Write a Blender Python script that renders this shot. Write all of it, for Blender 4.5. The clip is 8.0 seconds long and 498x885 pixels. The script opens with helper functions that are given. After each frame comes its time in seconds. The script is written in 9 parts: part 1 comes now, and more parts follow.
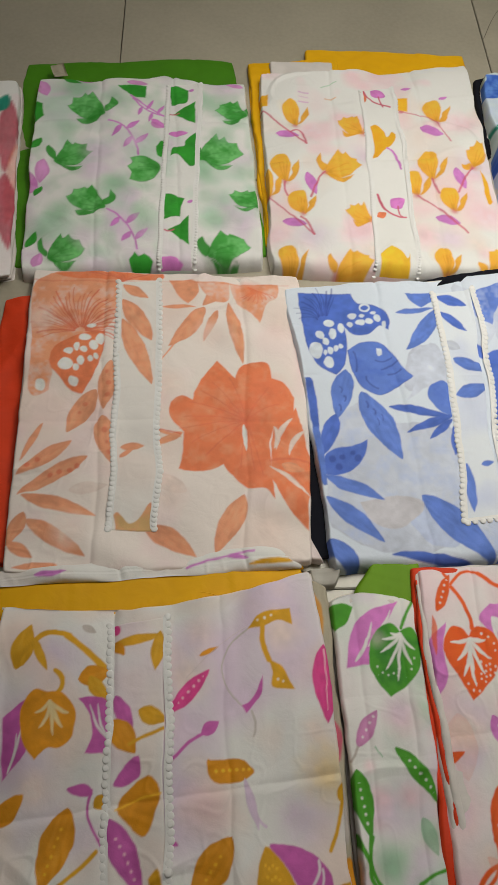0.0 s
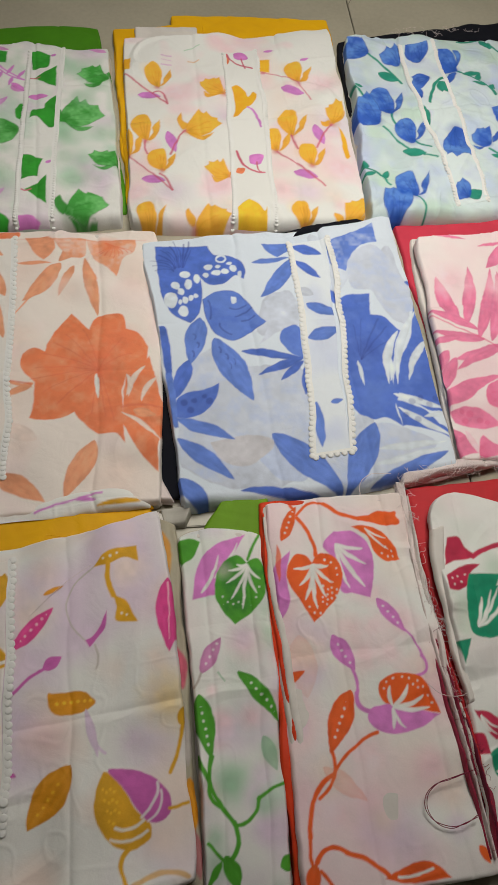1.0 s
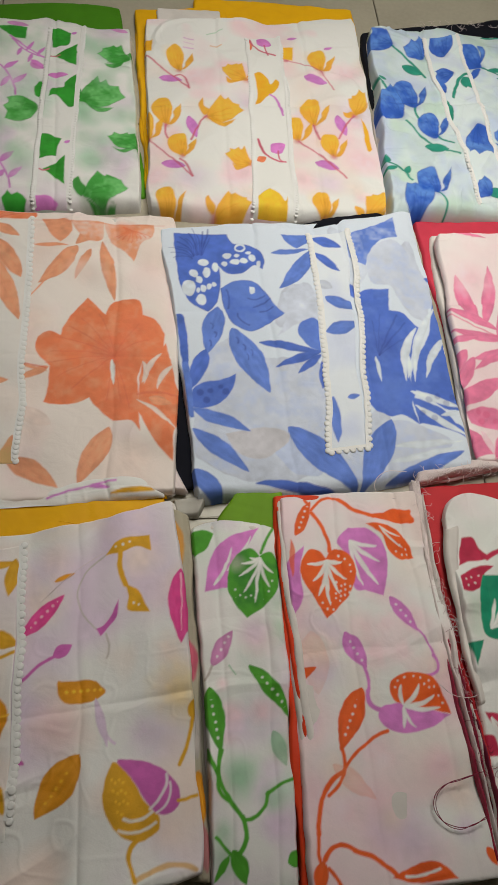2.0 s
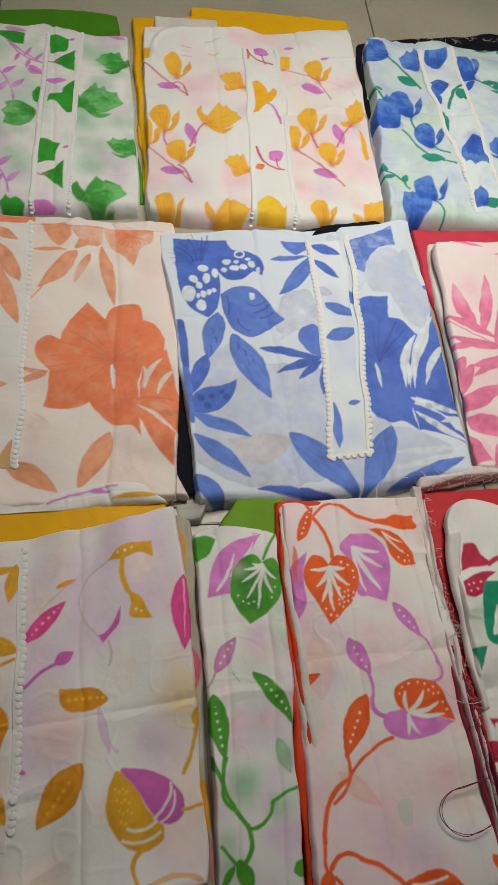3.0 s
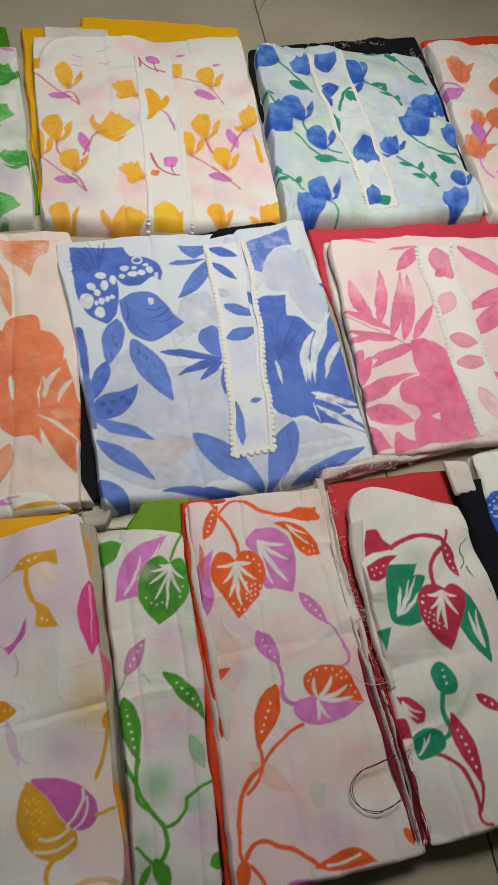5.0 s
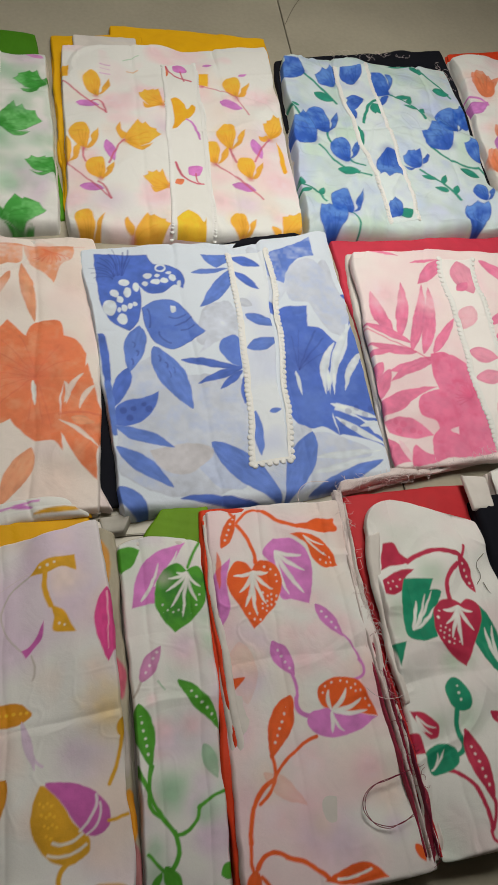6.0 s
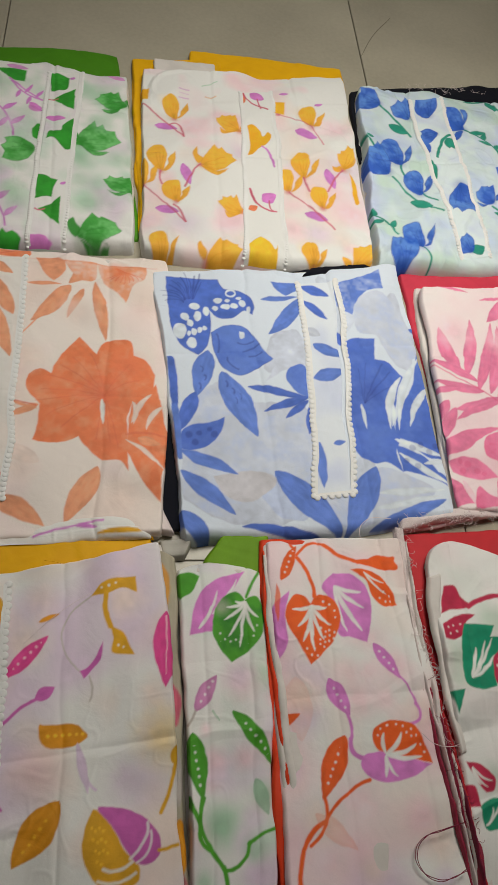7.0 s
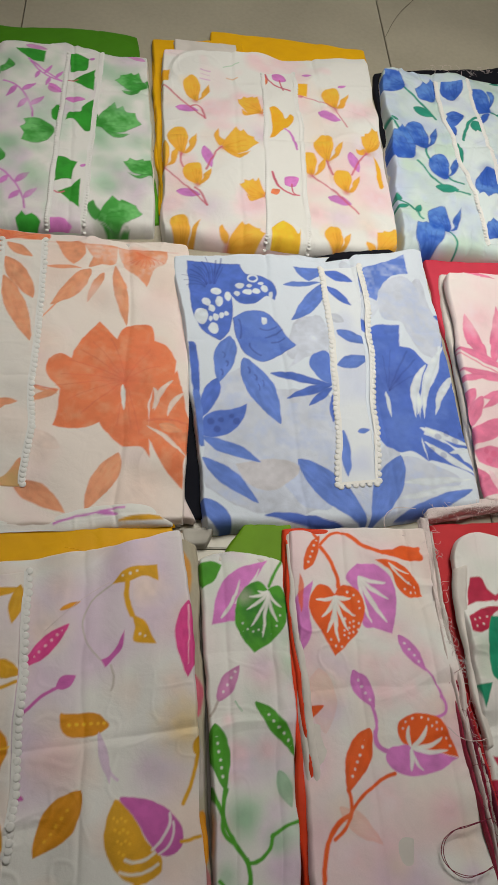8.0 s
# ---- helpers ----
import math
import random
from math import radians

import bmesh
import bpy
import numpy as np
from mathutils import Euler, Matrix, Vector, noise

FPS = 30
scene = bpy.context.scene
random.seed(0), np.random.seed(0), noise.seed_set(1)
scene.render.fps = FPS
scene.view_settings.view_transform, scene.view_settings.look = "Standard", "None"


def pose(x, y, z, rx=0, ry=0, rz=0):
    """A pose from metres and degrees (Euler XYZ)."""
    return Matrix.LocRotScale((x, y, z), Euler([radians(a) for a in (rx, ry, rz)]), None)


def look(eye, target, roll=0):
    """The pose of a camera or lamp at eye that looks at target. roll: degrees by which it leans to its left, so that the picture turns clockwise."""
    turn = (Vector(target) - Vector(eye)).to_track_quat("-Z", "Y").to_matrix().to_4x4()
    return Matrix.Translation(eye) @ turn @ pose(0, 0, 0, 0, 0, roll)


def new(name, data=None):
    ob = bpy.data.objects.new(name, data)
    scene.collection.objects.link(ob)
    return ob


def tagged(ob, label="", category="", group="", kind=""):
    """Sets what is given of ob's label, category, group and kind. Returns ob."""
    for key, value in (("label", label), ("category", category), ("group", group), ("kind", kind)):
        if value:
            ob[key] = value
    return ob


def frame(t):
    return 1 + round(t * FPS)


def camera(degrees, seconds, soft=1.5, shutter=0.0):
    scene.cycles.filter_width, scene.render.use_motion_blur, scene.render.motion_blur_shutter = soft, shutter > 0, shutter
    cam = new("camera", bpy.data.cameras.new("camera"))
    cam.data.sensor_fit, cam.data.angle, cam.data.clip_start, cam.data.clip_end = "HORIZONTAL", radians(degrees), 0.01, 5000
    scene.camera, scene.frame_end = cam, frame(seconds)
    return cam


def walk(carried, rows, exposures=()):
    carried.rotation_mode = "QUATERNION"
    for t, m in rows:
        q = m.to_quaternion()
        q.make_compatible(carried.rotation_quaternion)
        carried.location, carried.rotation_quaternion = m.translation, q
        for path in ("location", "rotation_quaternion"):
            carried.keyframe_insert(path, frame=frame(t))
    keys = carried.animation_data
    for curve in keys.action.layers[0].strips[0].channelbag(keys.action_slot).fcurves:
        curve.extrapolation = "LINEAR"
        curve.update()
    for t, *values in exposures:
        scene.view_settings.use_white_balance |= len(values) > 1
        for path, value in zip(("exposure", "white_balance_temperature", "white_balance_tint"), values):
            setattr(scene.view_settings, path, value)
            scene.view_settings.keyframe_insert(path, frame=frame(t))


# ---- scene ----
cam = camera(37.7, 8.0, soft=1.05)
PATH = [
    (0, (0.072, 0.029, 0.733), (0.102, 0.97, -1.031), 6.1),
    (0.2, (0.111, 0.017, 0.721), (0.149, 0.949, -1.036), 6.0),
    (0.3, (0.128, 0.008, 0.722), (0.179, 0.940, -1.037), 5.8),
    (0.5, (0.152, -0.016, 0.723), (0.192, 0.988, -1.007), 3.6),
    (1, (0.191, -0.028, 0.721), (0.336, 0.918, -1.035), 9.5),
    (1.5, (0.176, -0.029, 0.726), (0.332, 0.924, -1.025), 10.9),
    (2, (0.165, -0.023, 0.713), (0.336, 0.9, -1.053), 13.2),
    (3.3, (0.145, -0.029, 0.705), (0.378, 0.924, -1.037), 16.2),
    (3.5, (0.151, -0.031, 0.704), (0.403, 0.914, -1.040), 16.6),
    (3.7, (0.158, -0.035, 0.702), (0.426, 0.920, -1.029), 15.9),
    (3.8, (0.169, -0.039, 0.704), (0.470, 0.920, -1.022), 16.4),
    (4, (0.193, -0.048, 0.709), (0.551, 0.9, -1.016), 17.7),
    (4.5, (0.204, -0.042, 0.707), (0.583, 0.877, -1.028), 19.1),
    (4.7, (0.199, -0.04, 0.714), (0.571, 0.908, -1.007), 18.6),
    (6, (0.181, -0.035, 0.721), (0.513, 0.939, -0.995), 18.5),
    (6.5, (0.17, -0.029, 0.723), (0.465, 0.965, -0.987), 18.0),
    (7, (0.144, -0.02, 0.722), (0.389, 0.99, -0.987), 17.6),
    (7.5, (0.129, -0.02, 0.718), (0.367, 0.982, -0.997), 18.1),
    (8, (0.133, -0.016, 0.707), (0.352, 0.969, -1.020), 17.1),
]
walk(cam, [(t, look(eye, target, roll)) for t, eye, target, roll in PATH], exposures=((0, 0.02), (1.0, -0.02), (3.3, -0.06), (4.0, -0.08), (4.7, -0.08), (6.0, -0.05), (7.5, 0.0), (8.0, 0.0)))
# unseen panel lights added: x, y, height, watts, side, spread of the beam
# the low first one brightens the middle so the edges fall off, the second fills
ADDED_LAMPS = ((0.46, 0.68, 1.15, 3.5, 0.45, 1.85), (0.0, 1.5, 2.45, 5, 0.6, 3.14))
# the tile grid's turn in degrees and one joint crossing
TILE_TURN, TILE_CORNER = 5.0, (0.401, 1.46)

# ---- light: two added panels, none seen: one hung low, one at the ceiling ----
world = bpy.data.worlds.new("world")
scene.world = world
world.use_nodes = True
world.node_tree.nodes["Background"].inputs[0].default_value = (0.75, 0.8, 0.9, 1)
world.node_tree.nodes["Background"].inputs[1].default_value = 0.05


def lin(r, g, b):
    """Linear colour from 0..255 display values."""
    return np.array([(c / 255 / 12.92) if c < 10 else ((c / 255 + 0.055) / 1.055) ** 2.4 for c in (r, g, b)])


# ---- materials ----
def nodes_of(name, rough=0.7, metal=0.0):
    m = bpy.data.materials.new(name)
    m.use_nodes = True
    n, l = m.node_tree.nodes, m.node_tree.links
    b = n["Principled BSDF"]
    b.inputs["Roughness"].default_value, b.inputs["Metallic"].default_value = rough, metal
    return m, n, l, b


def weave(n, l, b, depth):
    """Fine thread relief and soft creasing."""
    co = n.new("ShaderNodeTexCoord")
    fine = n.new("ShaderNodeTexNoise")
    fine.inputs["Scale"].default_value, fine.inputs["Detail"].default_value = 900, 2
    broad = n.new("ShaderNodeTexNoise")
    broad.inputs["Scale"].default_value, broad.inputs["Detail"].default_value = 38, 5
    broad.inputs["Distortion"].default_value = 0.6
    add = n.new("ShaderNodeMath")
    add.operation = "MULTIPLY_ADD"
    add.inputs[1].default_value = 0.05
    bump = n.new("ShaderNodeBump")
    bump.inputs["Strength"].default_value, bump.inputs["Distance"].default_value = 0.6, depth
    l.new(co.outputs["Object"], fine.inputs["Vector"])
    l.new(co.outputs["Object"], broad.inputs["Vector"])
    l.new(fine.outputs["Fac"], add.inputs[0])
    l.new(broad.outputs["Fac"], add.inputs[2])
    l.new(add.outputs[0], bump.inputs["Height"])
    l.new(bump.outputs["Normal"], b.inputs["Normal"])
    return fine, broad


def printed_cloth():
    m, n, l, b = nodes_of("printed_cotton", 0.72)
    at = n.new("ShaderNodeAttribute")
    at.attribute_name = "dye"
    fine, broad = weave(n, l, b, 0.0022)
    ramp = n.new("ShaderNodeMapRange")
    ramp.inputs[1].default_value, ramp.inputs[2].default_value, ramp.inputs[3].default_value, ramp.inputs[4].default_value = 0.3, 0.7, 0.975, 1.02
    mul = n.new("ShaderNodeVectorMath")
    mul.operation = "SCALE"
    l.new(fine.outputs["Fac"], ramp.inputs[0])
    l.new(at.outputs["Color"], mul.inputs[0])
    l.new(ramp.outputs[0], mul.inputs["Scale"])
    l.new(mul.outputs[0], b.inputs["Base Color"])
    b.inputs["Specular IOR Level"].default_value = 0.35
    return m


def plain_cloth(name, r, g, b_, rough=0.65, depth=0.0018):
    m, n, l, b = nodes_of(name, rough)
    fine, broad = weave(n, l, b, depth)
    mix = n.new("ShaderNodeMix")
    mix.data_type = "RGBA"
    c = lin(r, g, b_)
    mix.inputs[6].default_value, mix.inputs[7].default_value = (*(c * 0.82), 1), (*np.minimum(c * 1.1, 0.9), 1)
    l.new(broad.outputs["Fac"], mix.inputs[0])
    l.new(mix.outputs[2], b.inputs["Base Color"])
    b.inputs["Specular IOR Level"].default_value = 0.3
    return m


def tile_material():
    m, n, l, b = nodes_of("vitrified_tile", 0.32)
    co, info = n.new("ShaderNodeTexCoord"), n.new("ShaderNodeObjectInfo")
    shift = n.new("ShaderNodeVectorMath")
    cloud, speck = n.new("ShaderNodeTexNoise"), n.new("ShaderNodeTexNoise")
    cloud.inputs["Scale"].default_value, cloud.inputs["Detail"].default_value = 5, 6
    speck.inputs["Scale"].default_value, speck.inputs["Detail"].default_value = 160, 3
    add = n.new("ShaderNodeMath")
    add.operation = "MULTIPLY_ADD"
    add.inputs[1].default_value = 0.35
    mix = n.new("ShaderNodeMix")
    mix.data_type = "RGBA"
    mix.inputs[6].default_value, mix.inputs[7].default_value = (*lin(160, 153, 136), 1), (*lin(188, 181, 162), 1)
    l.new(co.outputs["Object"], shift.inputs[0])
    l.new(info.outputs["Random"], shift.inputs[1])
    l.new(shift.outputs[0], cloud.inputs["Vector"])
    l.new(co.outputs["Object"], speck.inputs["Vector"])
    l.new(speck.outputs["Fac"], add.inputs[0])
    l.new(cloud.outputs["Fac"], add.inputs[2])
    mr = n.new("ShaderNodeMapRange")
    mr.inputs[1].default_value, mr.inputs[2].default_value = 0.4, 1.0
    l.new(add.outputs[0], mr.inputs[0])
    l.new(mr.outputs[0], mix.inputs[0])
    l.new(mix.outputs[2], b.inputs["Base Color"])
    rr = n.new("ShaderNodeMapRange")
    rr.inputs[3].default_value, rr.inputs[4].default_value = 0.25, 0.42
    l.new(cloud.outputs["Fac"], rr.inputs[0])
    l.new(rr.outputs[0], b.inputs["Roughness"])
    return m


def rough_paint(name, r, g, b_, scale=12, rough=0.85):
    m, n, l, b = nodes_of(name, rough)
    co, tex, mix, bump = n.new("ShaderNodeTexCoord"), n.new("ShaderNodeTexNoise"), n.new("ShaderNodeMix"), n.new("ShaderNodeBump")
    mix.data_type = "RGBA"
    c = lin(r, g, b_)
    mix.inputs[6].default_value, mix.inputs[7].default_value = (*(c * 0.9), 1), (*np.minimum(c * 1.06, 0.9), 1)
    tex.inputs["Scale"].default_value, tex.inputs["Detail"].default_value = scale, 6
    bump.inputs["Strength"].default_value, bump.inputs["Distance"].default_value = 0.2, 0.002
    l.new(co.outputs["Object"], tex.inputs["Vector"])
    l.new(tex.outputs["Fac"], mix.inputs[0])
    l.new(tex.outputs["Fac"], bump.inputs["Height"])
    l.new(bump.outputs["Normal"], b.inputs["Normal"])
    l.new(mix.outputs[2], b.inputs["Base Color"])
    return m


PRINTED = printed_cloth()
TILE = tile_material()
GROUT = rough_paint("grout", 112, 106, 92, 300, 0.95)
WALLPAINT = rough_paint("wall_paint", 172, 170, 164)
CEILPAINT = rough_paint("ceiling_paint", 226, 224, 218)
LACE = plain_cloth("white_lace_cotton", 252, 250, 246, 0.7, 0.001)
LAYER = plain_cloth("white_cotton", 226, 219, 214, 0.75)
GREENCLOTH = plain_cloth("green_cloth", 74, 138, 18)
LIMECLOTH = plain_cloth("lime_green_cloth", 112, 158, 22)
YELLOWCLOTH = plain_cloth("yellow_cloth", 246, 180, 6)
MUSTARDCLOTH = plain_cloth("mustard_cloth", 246, 178, 4)
NAVYCLOTH = plain_cloth("navy_cloth", 9, 11, 24, 0.9)
REDCLOTH = plain_cloth("red_cloth", 200, 44, 52)
CRIMSONCLOTH = plain_cloth("crimson_cloth", 205, 56, 78)
ORANGECLOTH = plain_cloth("orange_cloth", 226, 66, 26)
PALEPINKCLOTH = plain_cloth("pale_pink_cloth", 226, 212, 210)
WINECLOTH = plain_cloth("wine_cloth", 150, 40, 66)
WINETHREAD = plain_cloth("wine_thread", 128, 34, 62)
GREYSCRAP = plain_cloth("grey_scrap", 186, 182, 174)
BEIGECLOTH = plain_cloth("beige_cloth", 176, 168, 148)
PALETHREAD = plain_cloth("pale_thread", 226, 210, 210)
GREYTHREAD = plain_cloth("grey_thread", 100, 94, 84)

WHITE, BLUSH, LILAC, PALEBLUE, PALEGREEN = lin(236, 235, 232), lin(240, 218, 208), lin(224, 202, 224), lin(202, 210, 238), lin(196, 222, 204)
GREEN, DKGREEN, PALEG2, MAUVE, VIOLET = lin(52, 158, 48), lin(30, 110, 40), lin(150, 196, 160), lin(212, 130, 206), lin(220, 130, 206)
AMBER, GOLD, ROSE = lin(250, 178, 40), lin(252, 196, 50), lin(206, 96, 120)
PEACH, CORAL, SALMON = lin(240, 164, 126), lin(240, 134, 90), lin(226, 116, 86)
COBALT, BLUE, DKBLUE, SKY, MIST = lin(82, 114, 206), lin(100, 132, 216), lin(52, 68, 152), lin(188, 202, 236), lin(206, 213, 230)
ICE = lin(222, 231, 242)
INK = lin(18, 44, 130)
ROYAL, ROYAL2, TEAL = lin(28, 88, 196), lin(98, 150, 228), lin(38, 146, 124)
PINK, DEEPPINK, PALEPINK = lin(238, 130, 168), lin(228, 96, 140), lin(248, 206, 216)
MUSTARD, OCHRE, PURPLE, MAGENTA = lin(226, 168, 36), lin(228, 152, 28), lin(204, 98, 178), lin(232, 74, 150)
LEAFGREEN, FLAME, WINE, EMERALD, TAUPE = lin(78, 160, 44), lin(242, 98, 34), lin(192, 44, 78), lin(24, 146, 110), lin(196, 186, 180)

# ---- cloth building ----
TABLE = np.random.RandomState(4).rand(128, 128)


def vnoise(x, y, size, seed=0):
    """Smooth value noise, -1..1, with cells of that size in metres."""
    x, y = x / size + 31.7 * seed + 500, y / size + 17.3 * seed + 500
    i, j = np.floor(x).astype(int), np.floor(y).astype(int)
    a, b = x - i, y - j
    a, b = a * a * (3 - 2 * a), b * b * (3 - 2 * b)
    g = lambda p, q: TABLE[(i + p) % 128, (j + q) % 128]
    return 2 * ((g(0, 0) * (1 - a) + g(1, 0) * a) * (1 - b) + (g(0, 1) * (1 - a) + g(1, 1) * a) * b) - 1


def mesh_part(name, verts, faces, material, parent=None, label="", smooth=True):
    me = bpy.data.meshes.new(name)
    me.from_pydata(verts, [], faces)
    me.polygons.foreach_set("use_smooth", [smooth] * len(me.polygons))
    me.materials.append(material)
    ob = new(name, me)
    if parent:
        ob.parent = parent
    return tagged(ob, label) if label else ob


def step(x, soft):
    t = np.clip(x / soft * 0.5 + 0.5, 0, 1)
    return t * t * (3 - 2 * t)


class Sheet:
    """A folded piece of cloth with rounded fold edges: four corners (far left, far right, near right, near left) on plan,
    bow: how far the far, right, near and left edges swell outwards. With on=, a thin strip lying on another sheet."""

    def __init__(self, tl, tr, br, bl, z0, z1, grid=0.00105, bow=(0, 0, 0, 0), edge=0.0035, seed=1, wrinkle=0.0034, ground=WHITE, on=None, lift=0.0018, puff=0.003, tilt=(0, 0), nose=0.005, crumple=0.15, peak=0.5):
        self.c = [np.array(p, float) for p in (tl, tr, br, bl)]
        self.z0, self.z1, self.bow, self.edge, self.seed, self.wrinkle, self.on, self.lift, self.puff, self.tilt, self.nose = z0, z1, bow, edge, seed, wrinkle, on, lift, puff, tilt, edge if on else max(edge, nose)
        self.crumple, self.peak = crumple, peak
        a, b, c, d = self.c
        self.w = (np.linalg.norm(b - a) + np.linalg.norm(c - d)) / 2
        self.h = (np.linalg.norm(d - a) + np.linalg.norm(c - b)) / 2
        if on:
            self.quad = [on.uv(*p) for p in self.c]
        self.aa = 0.9 * max(grid, 0.0008)
        self.u, self.v = self.spread(self.w, grid), self.spread(self.h, grid)
        U, V = np.meshgrid(self.u, self.v)
        self.X, self.Y, self.Z = self.surface(U, V)
        self.col = np.empty(self.X.shape + (3,))
        self.col[:] = ground
        n1, n2 = vnoise(self.X, self.Y, 0.011, seed), vnoise(self.X, self.Y, 0.011, seed + 9)
        n3, n4 = vnoise(self.X, self.Y, 0.004, seed + 3), vnoise(self.X, self.Y, 0.004, seed + 5)
        self.PX, self.PY = self.X + 0.0008 * n1 + 0.0003 * n3, self.Y + 0.0008 * n2 + 0.0003 * n4
        self.tone = 0.5 + 0.5 * (0.6 * vnoise(self.X, self.Y, 0.02, seed + 1) + 0.4 * vnoise(self.X, self.Y, 0.006, seed + 2))

    def spread(self, length, grid):
        r = min(self.edge, length / 3) / length
        e = r * np.array([0, 0.015, 0.06, 0.14, 0.26, 0.42, 0.62, 0.82])
        mid = np.linspace(r, 1 - r, max(4, int(length * (1 - 2 * r) / grid)))
        return np.concatenate([e, mid, (1 - e)[::-1]])

    def surface(self, U, V):
        U, V = np.asarray(U, float), np.asarray(V, float)
        r = self.edge
        f = lambda d: np.sqrt(1 - (1 - np.clip(d / r, 0, 1)) ** 2)
        near = 1 - np.clip((1 - V) * self.h / self.nose, 0, 1)
        fall = f(np.minimum(U, 1 - U) * self.w) * f(V * self.h) * np.sqrt(1 - near ** 2.4)
        if self.on:
            q = self.quad
            pu = (1 - V) * ((1 - U) * q[0][0] + U * q[1][0]) + V * ((1 - U) * q[3][0] + U * q[2][0])
            pv = (1 - V) * ((1 - U) * q[0][1] + U * q[1][1]) + V * ((1 - U) * q[3][1] + U * q[2][1])
            x, y, z = self.on.surface(pu, pv)
            return x, y, z - 0.0006 + (self.lift + 0.0006) * fall + 0.0004 * fall * vnoise(x, y, 0.02, self.seed)
        a, b, c, d = self.c
        k = 1 - 0.016 * (np.abs(2 * U - 1) * np.abs(2 * V - 1)) ** 14
        U, V = 0.5 + (U - 0.5) * k, 0.5 + (V - 0.5) * k
        out = lambda p, q: np.array([-(q - p)[1], (q - p)[0]]) / np.linalg.norm(q - p)
        nt, nr, nb, nl = out(a, b), out(b, c), out(c, d), out(d, a)
        xy = []
        for i in (0, 1):
            far = np.clip(U / self.peak, 0, None) ** (2 * self.peak) * np.clip((1 - U) / (1 - self.peak), 0, None) ** (2 - 2 * self.peak)
            t = far * self.bow[0] * nt[i] * (1 - V) ** 3 + 4 * U * (1 - U) * self.bow[2] * nb[i] * V
            s = 4 * V * (1 - V) * (self.bow[1] * nr[i] * U + self.bow[3] * nl[i] * (1 - U))
            xy.append((1 - V) * ((1 - U) * a[i] + U * b[i]) + V * ((1 - U) * d[i] + U * c[i]) + t + s)
        x, y = xy
        sd = self.seed
        x0, y0 = x, y
        x = x0 + 0.0024 * vnoise(x0, y0, 0.05, sd + 20) + 0.0007 * vnoise(x0, y0, 0.013, sd + 22)
        y = y0 + 0.0024 * vnoise(x0, y0, 0.05, sd + 21) + 0.0007 * vnoise(x0, y0, 0.013, sd + 23)
        ang = 0.5 + 1.7 * sd
        p, q = x * math.cos(ang) + y * math.sin(ang), -x * math.sin(ang) + y * math.cos(ang)
        w = 0.9 * vnoise(p, q * 0.22, 0.03, sd) + 0.5 * vnoise(p * 0.3 + 3, q, 0.035, sd + 6) + 0.8 * vnoise(x, y, 0.09, sd + 7)
        # sharp creases that wander, and the straight folds left by packing
        wx, wy = x + 0.02 * vnoise(x, y, 0.07, sd + 12), y + 0.02 * vnoise(x, y, 0.07, sd + 13)
        rid = lambda n: np.clip(1 - np.abs(n) * 5, 0, 1)
        soft = np.clip(0.5 + vnoise(x, y, 0.08, sd + 15), 0, 1)
        w = w + 0.62 * rid(vnoise(wx * 0.45 + wy * 0.3, wy * 0.9 - wx * 0.5, 0.06, sd + 14)) * soft + self.crumple * rid(vnoise(wx, wy, 0.024, sd + 16)) * soft
        for at, across in ((0.31 + 0.13 * math.sin(sd * 3.1), U), (0.74 + 0.1 * math.sin(sd * 5.3), U), (0.42 + 0.15 * math.sin(sd * 2.3), V)):
            w = w - 0.5 * np.exp(-(np.abs(across - at) * self.w / 0.004) ** 1.2) + 0.24 * np.exp(-(np.abs(across - at - 0.012) * self.w / 0.008) ** 2)
        sag = np.exp(-np.minimum(np.minimum(U, 1 - U) * self.w, np.minimum(V, 1 - V) * self.h) / 0.022)
        w = w * (1 + 0.9 * sag) - sag * 0.0007 / max(self.wrinkle, 1e-4) * (0.6 + 0.6 * vnoise(x, y, 0.06, sd + 18))
        z = self.z1 + self.tilt[0] * (U - 0.5) + self.tilt[1] * (V - 0.5) + self.puff * (np.sqrt(np.clip(16 * U * (1 - U) * V * (1 - V), 0, 1)) - 0.6) + self.wrinkle * w
        return x, y, self.z0 + (z - self.z0) * fall

    def uv(self, x, y):
        u = v = 0.5
        for _ in range(12):
            px, py, _z = self.surface(u, v)
            ax, ay, _z = self.surface(u + 1e-3, v)
            bx, by, _z = self.surface(u, v + 1e-3)
            m = np.array([[ax - px, bx - px], [ay - py, by - py]]) / 1e-3
            du, dv = np.linalg.solve(m, [x - px, y - py])
            u, v = float(np.clip(u + du, 0.002, 0.998)), float(np.clip(v + dv, 0.002, 0.998))
        return u, v

    # -- dyeing --
    def dye(self, mask, colour, alpha=1.0, vary=0.17):
        m = np.clip(mask * alpha, 0, 1)[..., None]
        c = np.asarray(colour) * (1 + vary * (1 - 2 * self.tone))[..., None]
        self.col = self.col * (1 - m) + c * m

    def leaf(self, p, q, w, colour, alpha=1.0, bend=0.0, full=0.85, fade=0.0, rib=None, dots=None, round_tip=False, teeth=0.0):
        """A pointed leaf or petal from p to q, w wide."""
        p, q = np.array(p, float), np.array(q, float)
        n = np.linalg.norm(q - p)
        d = (q - p) / n
        x, y = self.PX - p[0], self.PY - p[1]
        a, b = (x * d[0] + y * d[1]) / n, -x * d[1] + y * d[0]
        t = np.clip(a, 0, 1)
        b = b - bend * 4 * t * (1 - t)
        half = 0.5 * w * np.sin(np.pi * t ** 0.85) ** full
        if round_tip:
            half = 0.56 * w * t ** 0.55 * np.sqrt(np.clip(1 - t ** 5, 0, 1))
